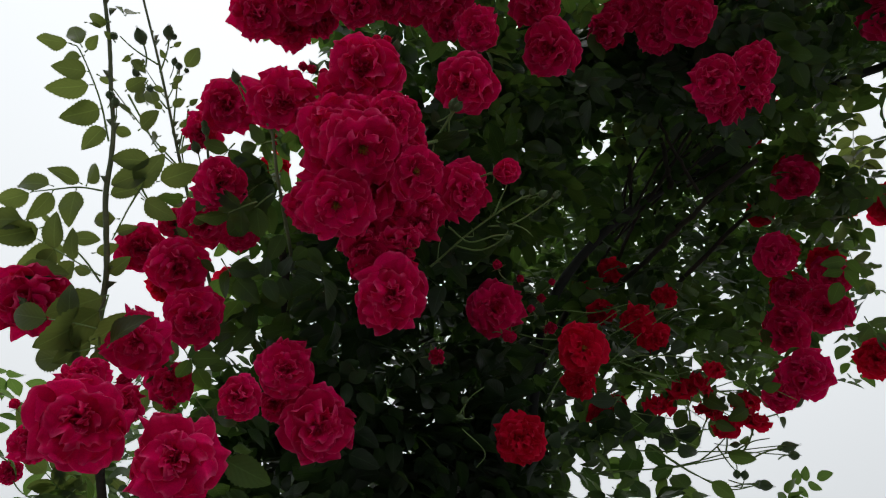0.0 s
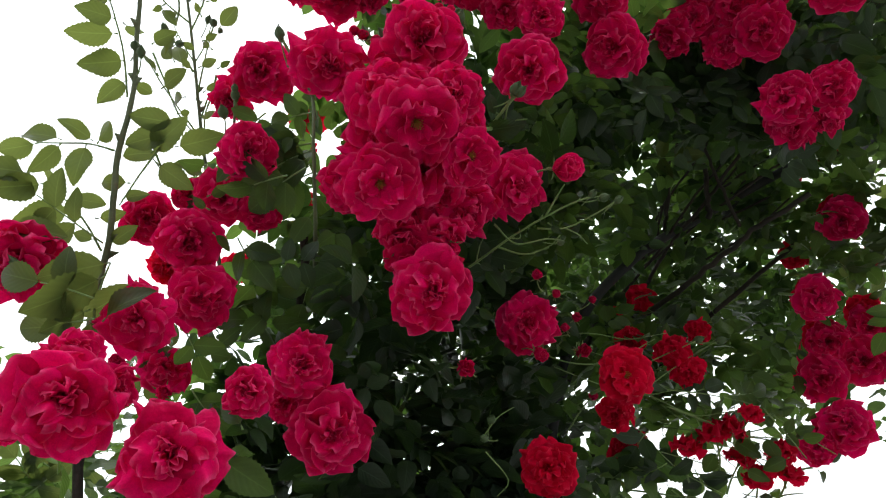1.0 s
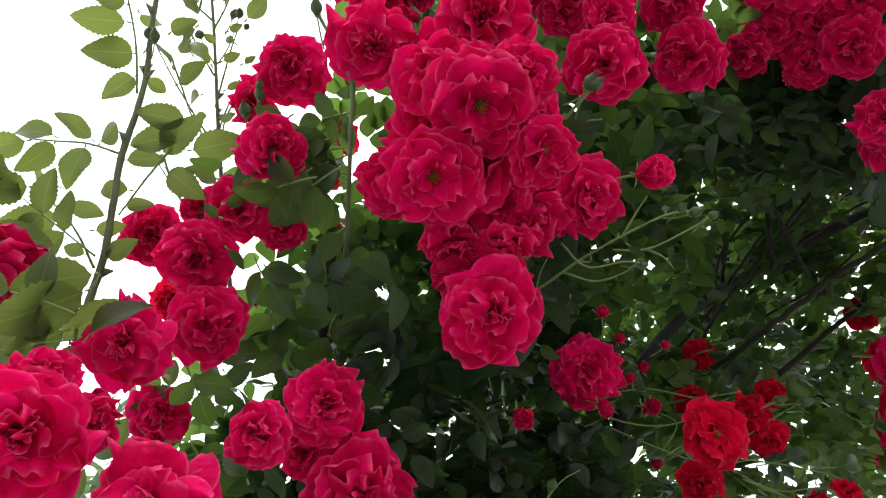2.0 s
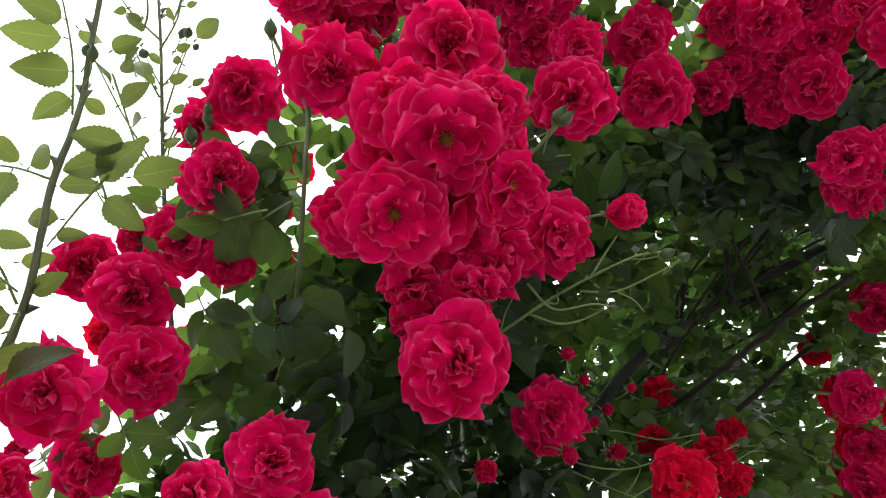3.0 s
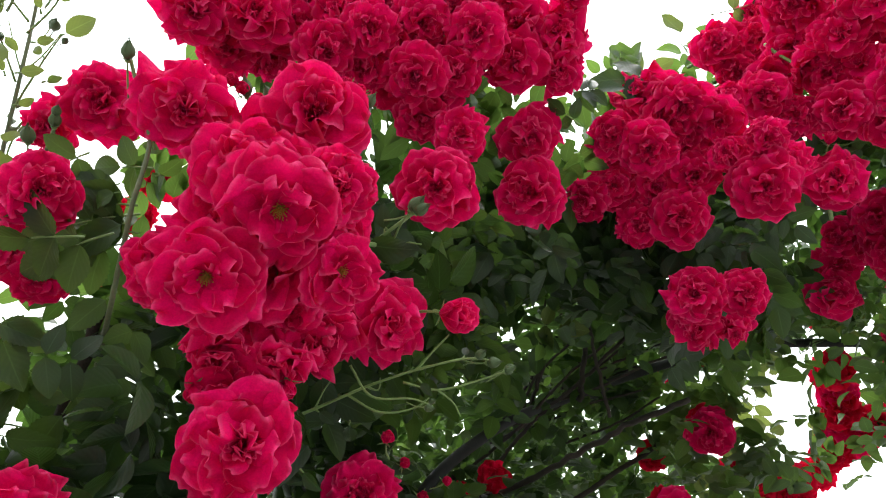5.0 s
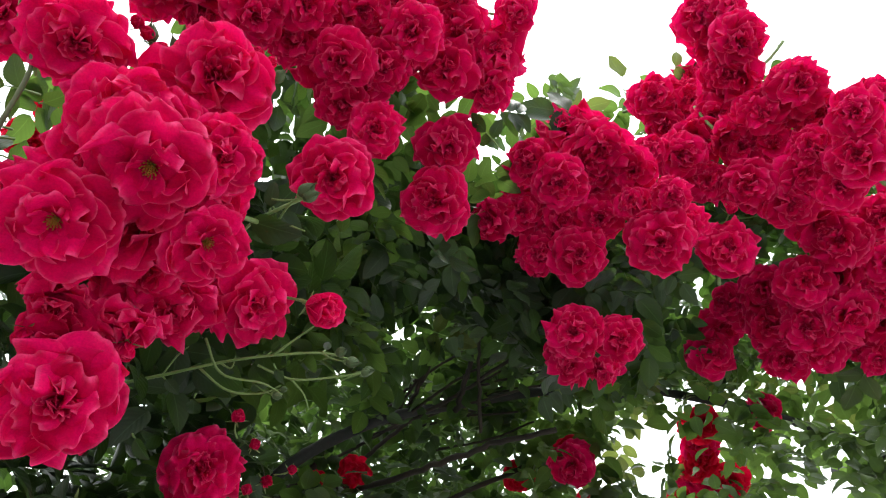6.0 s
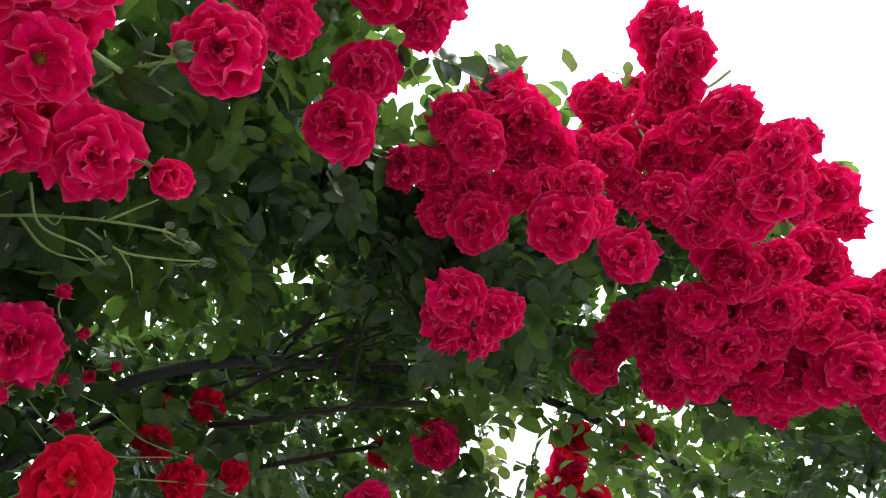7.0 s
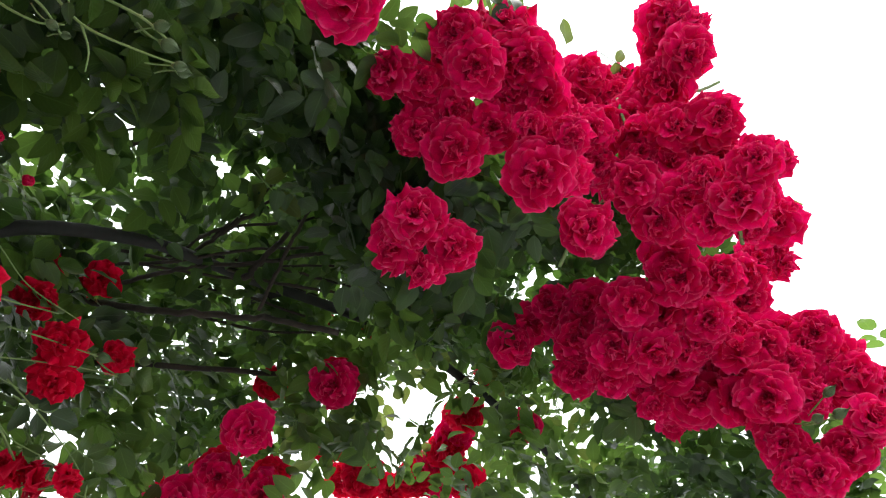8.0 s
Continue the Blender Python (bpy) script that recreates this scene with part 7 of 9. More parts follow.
foliage(-0.05, 0.57, 2.29, 8)
foliage(-0.02, 0.53, 2.34, 9)
foliage(-0.01, 0.58, 2.42, 9)
foliage(-0.01, 0.64, 2.51, 9)
foliage(0.04, 0.62, 2.49, 9)
foliage(0.05, 0.68, 2.57, 9)
foliage(-0.01, 0.58, 2.34, 9)
foliage(0.00, 0.64, 2.42, 9)
foliage(0.01, 0.70, 2.50, 9)
foliage(0.02, 0.61, 2.38, 9)
foliage(0.07, 0.58, 2.41, 8)
foliage(0.04, 0.54, 2.27, 8)
foliage(0.12, 0.66, 2.46, 8)
foliage(0.15, 0.54, 2.39, 8)
foliage(0.17, 0.70, 2.52, 8)
foliage(0.24, 0.73, 2.57, 8)
foliage(0.32, 0.74, 2.71, 8)
foliage(0.34, 0.79, 2.79, 9)
foliage(0.40, 0.89, 2.96, 9)
foliage(0.34, 0.81, 2.73, 9)
foliage(0.37, 0.86, 2.81, 8)
foliage(0.39, 0.91, 2.89, 8)
foliage(0.42, 0.97, 2.98, 9)
foliage(0.40, 0.82, 2.77, 9)
foliage(0.43, 0.88, 2.85, 8)
foliage(0.46, 0.93, 2.94, 8)
foliage(0.50, 0.98, 3.02, 9)
foliage(0.51, 0.80, 2.86, 8)
foliage(0.48, 0.86, 2.81, 8)
foliage(0.60, 0.88, 2.86, 8)
foliage(0.68, 0.85, 2.94, 9)
foliage(0.73, 0.90, 3.02, 9)
foliage(0.77, 0.95, 3.11, 9)
foliage(0.69, 0.92, 2.95, 9)
foliage(0.74, 0.97, 3.03, 9)
foliage(0.78, 1.03, 3.11, 9)
foliage(0.70, 0.89, 2.89, 9)
foliage(0.75, 0.94, 2.97, 9)
foliage(0.80, 0.99, 3.06, 9)
foliage(0.84, 1.04, 3.14, 9)
foliage(0.78, 0.74, 2.84, 8)
foliage(0.84, 0.78, 2.93, 8)
foliage(0.74, 0.83, 2.81, 8)
foliage(0.79, 0.88, 2.89, 8)
foliage(0.77, 0.78, 2.80, 8)
foliage(0.86, 0.77, 2.85, 8)
foliage(0.92, 0.81, 2.94, 8)
foliage(-0.29, 0.68, 2.37, 7)
foliage(-0.28, 0.64, 2.23, 7)
foliage(-0.28, 0.72, 2.44, 9)
foliage(-0.30, 0.78, 2.53, 9)
foliage(-0.18, 0.59, 2.26, 9)
foliage(-0.19, 0.65, 2.34, 9)
foliage(-0.20, 0.71, 2.42, 9)
foliage(-0.22, 0.62, 2.22, 9)
foliage(-0.24, 0.68, 2.30, 9)
foliage(-0.26, 0.75, 2.38, 9)
foliage(-0.28, 0.81, 2.46, 9)
foliage(-0.16, 0.55, 2.17, 9)
foliage(-0.12, 0.64, 2.33, 9)
foliage(-0.13, 0.70, 2.41, 9)
foliage(-0.11, 0.62, 2.23, 9)
foliage(-0.05, 0.65, 2.35, 9)
foliage(-0.05, 0.71, 2.43, 9)
foliage(-0.05, 0.56, 2.18, 9)
foliage(-0.05, 0.62, 2.26, 9)
foliage(0.04, 0.66, 2.39, 9)
foliage(0.05, 0.72, 2.47, 9)
foliage(0.06, 0.78, 2.55, 9)
foliage(0.00, 0.69, 2.34, 9)
foliage(0.01, 0.76, 2.41, 9)
foliage(0.02, 0.82, 2.49, 9)
foliage(0.03, 0.65, 2.30, 9)
foliage(0.05, 0.77, 2.45, 9)
foliage(0.06, 0.83, 2.53, 9)
foliage(0.06, 0.63, 2.36, 8)
foliage(0.15, 0.76, 2.53, 8)
foliage(0.17, 0.82, 2.61, 8)
foliage(0.10, 0.73, 2.42, 8)
foliage(0.20, 0.94, 2.67, 8)
foliage(0.22, 0.84, 2.62, 9)
foliage(0.25, 0.90, 2.70, 8)
foliage(0.27, 0.95, 2.78, 9)
foliage(0.29, 1.01, 2.87, 9)
foliage(0.29, 0.89, 2.74, 9)
foliage(0.32, 0.95, 2.82, 8)
foliage(0.34, 1.00, 2.90, 8)
foliage(0.31, 1.10, 2.92, 9)
foliage(0.31, 0.95, 2.72, 9)
foliage(0.36, 1.07, 2.88, 9)
foliage(0.38, 1.13, 2.96, 9)
foliage(0.35, 0.88, 2.76, 8)
foliage(0.45, 0.94, 2.80, 8)
foliage(0.44, 1.04, 2.88, 8)
foliage(0.50, 1.07, 2.87, 8)
foliage(0.54, 0.95, 2.84, 9)
foliage(0.57, 1.01, 2.92, 9)
foliage(0.61, 1.07, 3.01, 9)
foliage(0.65, 1.12, 3.09, 9)
foliage(0.62, 0.96, 2.87, 8)
foliage(0.67, 1.01, 2.95, 9)
foliage(0.71, 1.07, 3.03, 9)
foliage(0.75, 1.12, 3.12, 9)
foliage(0.60, 1.00, 2.84, 9)
foliage(0.64, 1.06, 2.92, 9)
foliage(0.68, 1.12, 3.00, 9)
foliage(0.73, 1.18, 3.08, 9)
foliage(0.76, 0.98, 2.90, 8)
foliage(0.81, 1.04, 2.99, 8)
foliage(0.70, 1.02, 2.86, 8)
foliage(0.77, 0.89, 2.80, 9)
foliage(0.83, 0.95, 2.89, 9)
foliage(0.88, 1.00, 2.97, 9)
foliage(0.94, 1.06, 3.05, 9)
foliage(0.92, 0.98, 2.92, 9)
foliage(0.97, 1.04, 3.00, 9)
foliage(0.83, 1.04, 2.88, 9)
foliage(0.88, 1.10, 2.96, 9)
foliage(0.94, 1.16, 3.04, 9)
foliage(0.99, 1.22, 3.12, 9)
foliage(1.03, 1.13, 3.09, 9)
foliage(-0.31, 0.72, 2.28, 6)
foliage(-0.22, 0.75, 2.34, 9)
foliage(-0.23, 0.82, 2.42, 9)
foliage(-0.13, 0.60, 2.16, 9)
foliage(-0.14, 0.67, 2.23, 9)
foliage(-0.15, 0.74, 2.31, 9)
foliage(-0.16, 0.81, 2.38, 9)
foliage(-0.11, 0.69, 2.30, 9)
foliage(-0.12, 0.76, 2.38, 9)
foliage(-0.04, 0.77, 2.40, 9)
foliage(-0.06, 0.75, 2.31, 9)
foliage(-0.07, 0.82, 2.38, 9)
foliage(0.05, 0.73, 2.32, 9)
foliage(0.07, 0.79, 2.39, 9)
foliage(0.08, 0.86, 2.47, 9)
foliage(0.09, 0.93, 2.54, 9)
foliage(0.02, 0.77, 2.33, 9)
foliage(0.03, 0.84, 2.40, 9)
foliage(0.04, 0.91, 2.48, 9)
foliage(0.09, 0.74, 2.36, 9)
foliage(0.11, 0.80, 2.44, 8)
foliage(0.12, 0.86, 2.51, 8)
foliage(0.19, 0.93, 2.61, 8)
foliage(0.20, 1.00, 2.69, 9)
foliage(0.10, 0.84, 2.41, 9)
foliage(0.11, 0.91, 2.48, 9)
foliage(0.13, 0.98, 2.55, 8)
foliage(0.18, 1.00, 2.56, 9)
foliage(0.22, 0.90, 2.55, 9)
foliage(0.24, 0.96, 2.62, 8)
foliage(0.26, 1.03, 2.70, 8)
foliage(0.29, 1.09, 2.77, 9)
foliage(0.29, 0.93, 2.61, 9)
foliage(0.31, 0.99, 2.68, 8)
foliage(0.34, 1.06, 2.76, 8)
foliage(0.19, 0.85, 2.42, 9)
foliage(0.24, 0.98, 2.57, 9)
foliage(0.27, 0.90, 2.48, 8)
foliage(0.30, 0.96, 2.55, 9)
foliage(0.35, 1.10, 2.70, 9)
foliage(0.37, 0.98, 2.66, 9)
foliage(0.40, 1.04, 2.74, 9)
foliage(0.43, 1.11, 2.82, 9)
foliage(0.55, 1.16, 2.93, 8)
foliage(0.58, 1.22, 3.01, 9)
foliage(0.32, 0.89, 2.47, 8)
foliage(0.36, 0.96, 2.54, 9)
foliage(0.39, 1.02, 2.61, 8)
foliage(0.42, 1.09, 2.69, 8)
foliage(0.41, 0.92, 2.54, 9)
foliage(0.45, 0.99, 2.61, 9)
foliage(0.49, 1.06, 2.69, 9)
foliage(0.52, 1.12, 2.76, 8)
foliage(0.55, 1.05, 2.79, 8)
foliage(0.59, 1.11, 2.86, 9)
foliage(0.63, 1.17, 2.94, 8)
foliage(0.67, 1.23, 3.02, 9)
foliage(0.60, 1.02, 2.73, 8)
foliage(0.64, 1.08, 2.81, 8)
foliage(0.68, 1.14, 2.89, 8)
foliage(0.73, 1.21, 2.96, 9)
foliage(0.46, 0.95, 2.58, 8)
foliage(0.50, 1.02, 2.65, 9)
foliage(0.54, 1.08, 2.73, 9)
foliage(0.58, 1.15, 2.80, 9)
foliage(0.59, 1.09, 2.71, 8)
foliage(0.63, 1.15, 2.78, 8)
foliage(0.70, 1.11, 2.85, 8)
foliage(0.75, 1.17, 2.93, 9)
foliage(0.79, 1.23, 3.01, 9)
foliage(0.77, 1.07, 2.85, 9)
foliage(0.82, 1.14, 2.93, 9)
foliage(0.87, 1.20, 3.01, 9)
foliage(0.92, 1.26, 3.08, 9)
foliage(0.69, 1.08, 2.73, 9)
foliage(0.74, 1.14, 2.81, 9)
foliage(0.79, 1.21, 2.88, 9)
foliage(0.84, 1.27, 2.96, 9)
foliage(0.84, 1.22, 2.87, 9)
foliage(0.89, 1.28, 2.95, 9)
foliage(0.89, 1.02, 2.82, 8)
foliage(0.81, 1.09, 2.78, 8)
foliage(0.86, 1.16, 2.85, 8)
foliage(0.89, 1.06, 2.77, 8)
foliage(0.95, 1.12, 2.84, 8)
foliage(0.94, 1.05, 2.75, 7)
foliage(0.93, 1.00, 2.67, 7)
foliage(1.00, 1.06, 2.74, 7)
foliage(-0.02, 0.82, 2.25, 9)
foliage(0.08, 0.91, 2.42, 9)
foliage(0.09, 0.98, 2.49, 9)
foliage(0.13, 1.04, 2.53, 8)
foliage(0.15, 0.90, 2.39, 9)
foliage(0.17, 0.97, 2.46, 9)
foliage(0.19, 1.05, 2.53, 9)
foliage(0.24, 0.87, 2.39, 8)
foliage(0.41, 0.91, 2.43, 8)
foliage(0.49, 0.96, 2.50, 8)
foliage(0.55, 0.95, 2.49, 8)
foliage(0.60, 1.02, 2.56, 8)
foliage(0.70, 1.07, 2.65, 8)
foliage(0.75, 1.13, 2.72, 8)
foliage(0.61, 1.03, 2.50, 8)
foliage(0.79, 1.06, 2.66, 6)
foliage(0.85, 1.13, 2.73, 6)
foliage(0.77, 1.13, 2.59, 6)
foliage(0.82, 1.12, 2.63, 6)
foliage(0.89, 1.06, 2.64, 3)
foliage(0.83, 1.03, 2.52, 3)
foliage(0.94, 1.07, 2.60, 3)
foliage(-0.40, 0.87, 2.21, 9)
foliage(-0.43, 0.95, 2.28, 9)
foliage(-0.35, 0.83, 2.11, 9)
foliage(-0.38, 0.92, 2.17, 9)
foliage(0.31, 0.97, 2.34, 6)
foliage(-0.45, 0.78, 2.05, 7)
foliage(-0.35, 0.96, 2.17, 9)
foliage(-0.35, 0.88, 2.08, 9)
foliage(-0.29, 0.92, 2.09, 9)
foliage(-0.31, 1.01, 2.15, 9)
foliage(-0.02, 0.90, 2.11, 9)
foliage(-0.02, 0.99, 2.17, 9)
foliage(0.15, 0.98, 2.19, 8)
foliage(-0.23, 0.34, 2.58, 6)
foliage(-0.16, 0.33, 2.62, 7)
foliage(-0.10, 0.30, 2.64, 8)
foliage(-0.03, 0.27, 2.58, 8)
foliage(-0.02, 0.28, 2.69, 8)
foliage(-0.02, 0.32, 2.65, 8)
foliage(0.04, 0.25, 2.64, 8)
foliage(0.05, 0.26, 2.75, 8)
foliage(0.02, 0.31, 2.69, 8)
foliage(0.04, 0.29, 2.60, 8)
foliage(0.11, 0.24, 2.64, 7)
foliage(0.13, 0.25, 2.74, 7)
foliage(0.10, 0.30, 2.72, 7)
foliage(0.31, 0.23, 2.74, 4)
foliage(0.50, 0.16, 3.07, 6)
foliage(0.50, 0.20, 3.00, 6)
foliage(0.56, 0.16, 3.05, 8)
foliage(0.61, 0.13, 3.01, 8)
foliage(0.63, 0.15, 2.93, 8)
foliage(0.67, 0.10, 2.92, 8)
foliage(0.63, 0.09, 2.78, 8)
foliage(-0.17, 0.37, 2.55, 7)
foliage(-0.08, 0.36, 2.59, 8)
foliage(-0.01, 0.34, 2.54, 8)
foliage(0.08, 0.34, 2.68, 8)
foliage(0.06, 0.36, 2.63, 8)
foliage(0.09, 0.31, 2.59, 7)
foliage(0.13, 0.36, 2.66, 7)
foliage(0.16, 0.30, 2.63, 5)
foliage(0.23, 0.32, 2.65, 5)
foliage(0.28, 0.28, 2.69, 7)
foliage(0.34, 0.27, 2.81, 7)
foliage(0.29, 0.32, 2.76, 7)
foliage(0.40, 0.29, 2.77, 8)
foliage(0.54, 0.25, 2.96, 9)
foliage(0.59, 0.26, 3.06, 9)
foliage(0.61, 0.23, 2.99, 9)
foliage(0.66, 0.24, 3.09, 9)
foliage(0.51, 0.29, 2.87, 9)
foliage(0.56, 0.30, 2.96, 9)
foliage(0.61, 0.20, 2.90, 9)
foliage(0.67, 0.20, 3.00, 9)
foliage(0.72, 0.21, 3.10, 9)
foliage(0.71, 0.18, 2.98, 9)
foliage(0.78, 0.18, 3.08, 9)
foliage(0.60, 0.25, 2.87, 9)
foliage(0.66, 0.26, 2.97, 9)
foliage(0.60, 0.23, 2.79, 9)
foliage(0.66, 0.24, 2.89, 9)
foliage(0.72, 0.25, 2.98, 9)
foliage(0.68, 0.18, 2.85, 9)
foliage(0.82, 0.18, 3.05, 9)
foliage(0.77, 0.17, 2.96, 9)
foliage(0.67, 0.23, 2.82, 9)
foliage(0.74, 0.24, 2.92, 9)
foliage(0.80, 0.25, 3.02, 9)
foliage(0.67, 0.21, 2.76, 9)
foliage(0.74, 0.22, 2.85, 9)
foliage(0.81, 0.22, 2.95, 9)
foliage(0.88, 0.23, 3.05, 9)
foliage(-0.18, 0.42, 2.45, 6)
foliage(0.05, 0.41, 2.55, 8)
foliage(0.37, 0.41, 2.92, 9)
foliage(0.37, 0.35, 2.74, 9)
foliage(0.41, 0.37, 2.83, 9)
foliage(0.45, 0.39, 2.93, 9)
foliage(0.51, 0.41, 2.92, 9)
foliage(0.50, 0.37, 2.82, 9)
foliage(0.55, 0.38, 2.91, 9)
foliage(0.47, 0.32, 2.72, 9)
foliage(0.53, 0.28, 2.74, 9)
foliage(0.59, 0.29, 2.83, 9)
foliage(0.64, 0.31, 2.93, 9)
foliage(0.56, 0.27, 2.66, 9)
foliage(0.62, 0.29, 2.76, 9)
foliage(0.69, 0.30, 2.85, 9)
foliage(0.75, 0.31, 2.95, 9)
foliage(0.56, 0.32, 2.70, 9)
foliage(0.63, 0.33, 2.79, 9)
foliage(0.69, 0.35, 2.89, 9)
foliage(0.82, 0.32, 2.91, 9)
foliage(0.89, 0.33, 3.00, 9)
foliage(1.00, 0.32, 3.09, 9)
foliage(-0.21, 0.47, 2.38, 6)
foliage(-0.12, 0.45, 2.33, 8)
foliage(0.08, 0.48, 2.60, 9)
foliage(0.09, 0.51, 2.69, 9)
foliage(0.17, 0.47, 2.71, 9)
foliage(0.19, 0.50, 2.80, 9)
foliage(0.30, 0.51, 2.82, 9)
foliage(0.29, 0.45, 2.75, 9)
foliage(0.40, 0.48, 2.87, 9)
foliage(0.49, 0.55, 2.90, 9)
foliage(0.58, 0.43, 2.90, 9)
foliage(0.53, 0.46, 2.74, 9)
foliage(0.58, 0.49, 2.83, 9)
foliage(0.71, 0.43, 2.87, 9)
foliage(0.85, 0.46, 2.96, 9)
foliage(0.87, 0.36, 2.89, 8)
foliage(-0.12, 0.52, 2.41, 9)
foliage(-0.13, 0.57, 2.50, 9)
foliage(-0.07, 0.51, 2.42, 9)
foliage(-0.07, 0.55, 2.51, 9)
foliage(-0.01, 0.57, 2.53, 9)
foliage(0.03, 0.58, 2.62, 9)
foliage(0.06, 0.55, 2.58, 9)
foliage(0.07, 0.59, 2.67, 9)
foliage(0.02, 0.61, 2.58, 9)
foliage(0.10, 0.64, 2.66, 9)
foliage(0.10, 0.56, 2.52, 8)
foliage(0.20, 0.53, 2.54, 9)
foliage(0.22, 0.57, 2.63, 9)
foliage(0.37, 0.66, 2.92, 8)
foliage(0.46, 0.74, 3.07, 9)
foliage(0.47, 0.71, 2.99, 9)
foliage(0.48, 0.63, 2.96, 9)
foliage(0.40, 0.49, 2.65, 9)
foliage(0.45, 0.53, 2.74, 9)
foliage(0.49, 0.56, 2.83, 9)
foliage(0.54, 0.59, 2.92, 9)
foliage(0.61, 0.71, 3.05, 9)
foliage(0.62, 0.44, 2.69, 8)
foliage(0.88, 0.46, 2.87, 7)
foliage(0.95, 0.48, 2.96, 7)
foliage(1.05, 0.47, 3.02, 7)
foliage(0.90, 0.53, 2.88, 7)
foliage(0.98, 0.55, 2.96, 7)
foliage(1.08, 0.56, 3.05, 7)
foliage(-0.16, 0.60, 2.37, 9)
foliage(-0.17, 0.65, 2.45, 9)
foliage(-0.11, 0.57, 2.37, 9)
foliage(-0.12, 0.62, 2.46, 9)
foliage(-0.06, 0.61, 2.47, 9)
foliage(-0.04, 0.61, 2.39, 9)
foliage(-0.04, 0.67, 2.47, 9)
foliage(0.11, 0.54, 2.35, 8)
foliage(0.14, 0.59, 2.43, 8)
foliage(0.53, 0.82, 2.94, 8)
foliage(0.59, 0.72, 2.84, 8)
foliage(0.63, 0.77, 2.93, 8)
foliage(0.63, 0.68, 2.79, 8)
foliage(0.54, 0.53, 2.61, 7)
foliage(0.67, 0.64, 2.74, 7)
foliage(0.79, 0.61, 2.84, 6)
foliage(0.85, 0.57, 2.85, 6)
foliage(1.07, 0.63, 3.00, 5)
foliage(-0.03, 0.56, 2.23, 9)
foliage(-0.02, 0.75, 2.47, 9)
foliage(0.00, 0.59, 2.28, 9)
foliage(0.09, 0.73, 2.56, 9)
foliage(0.09, 0.82, 2.60, 9)
foliage(0.15, 0.72, 2.56, 9)
foliage(0.20, 0.74, 2.60, 9)
foliage(0.23, 0.79, 2.69, 8)
foliage(0.20, 0.61, 2.45, 9)
foliage(0.22, 0.66, 2.54, 8)
foliage(0.25, 0.71, 2.62, 9)
foliage(0.31, 0.84, 2.68, 9)
foliage(0.38, 0.95, 2.84, 9)
foliage(0.41, 1.00, 2.92, 8)
foliage(0.48, 0.88, 2.94, 9)
foliage(0.52, 0.93, 3.02, 9)
foliage(0.48, 0.80, 2.82, 9)
foliage(0.56, 0.90, 2.98, 9)
foliage(0.60, 0.95, 3.06, 9)
foliage(0.60, 1.00, 3.06, 9)
foliage(0.58, 0.85, 2.94, 9)
foliage(0.62, 0.89, 3.02, 9)
foliage(0.67, 0.94, 3.11, 9)
foliage(0.62, 0.90, 2.93, 8)
foliage(0.67, 0.95, 3.01, 9)
foliage(0.72, 1.00, 3.10, 9)
foliage(0.64, 0.85, 2.86, 9)
foliage(0.71, 0.83, 2.87, 8)
foliage(0.77, 0.88, 2.95, 8)
foliage(0.78, 0.82, 2.89, 8)
foliage(0.83, 0.78, 2.81, 6)
foliage(0.89, 0.82, 2.89, 6)
foliage(1.18, 0.72, 2.98, 3)
foliage(-0.25, 0.68, 2.19, 5)
foliage(-0.29, 0.87, 2.44, 9)
foliage(-0.25, 0.80, 2.35, 9)
foliage(0.03, 0.73, 2.37, 9)
foliage(0.13, 0.82, 2.54, 9)
foliage(0.22, 1.04, 2.73, 9)
foliage(0.25, 0.95, 2.72, 9)
foliage(0.27, 1.01, 2.80, 9)
foliage(0.32, 1.14, 2.95, 9)
foliage(0.32, 1.13, 2.88, 9)
foliage(0.49, 1.07, 2.96, 9)
foliage(0.53, 1.13, 3.04, 9)
foliage(0.38, 0.99, 2.75, 8)
foliage(0.42, 1.05, 2.82, 9)
foliage(0.45, 1.12, 2.90, 9)
foliage(0.48, 1.18, 2.98, 9)
foliage(0.50, 1.13, 2.95, 9)
foliage(0.53, 1.19, 3.02, 9)
foliage(0.72, 0.99, 2.95, 9)
foliage(0.77, 1.04, 3.03, 9)
foliage(0.82, 1.10, 3.11, 9)
foliage(0.78, 1.16, 3.07, 9)
foliage(0.74, 1.06, 2.90, 8)
foliage(0.79, 1.11, 2.98, 9)
foliage(0.84, 1.17, 3.06, 9)
foliage(0.90, 1.23, 3.13, 9)
foliage(0.73, 0.93, 2.89, 8)
foliage(0.79, 0.99, 2.97, 8)
foliage(0.84, 0.99, 2.91, 8)
foliage(0.84, 0.85, 2.86, 6)
foliage(1.10, 0.79, 2.84, 3)
foliage(1.13, 0.82, 2.80, 3)
foliage(-0.24, 0.76, 2.25, 7)
foliage(-0.26, 0.90, 2.39, 9)
foliage(-0.19, 0.88, 2.38, 9)
foliage(-0.13, 0.72, 2.21, 9)
foliage(-0.01, 0.88, 2.42, 9)
foliage(-0.05, 0.82, 2.32, 9)
foliage(-0.02, 0.76, 2.27, 9)
foliage(0.17, 0.87, 2.49, 9)
foliage(0.21, 1.01, 2.64, 9)
foliage(0.28, 1.08, 2.72, 8)
foliage(0.58, 1.18, 2.85, 9)
foliage(0.65, 1.20, 2.89, 9)
foliage(0.59, 1.00, 2.66, 8)
foliage(0.85, 1.08, 2.91, 8)
foliage(0.91, 1.14, 2.99, 8)
foliage(0.84, 1.03, 2.76, 8)
foliage(0.93, 1.04, 2.89, 6)
foliage(1.11, 0.86, 2.74, 1)
foliage(-0.16, 0.45, 2.38, 7)
foliage(-0.15, 0.44, 2.63, 9)
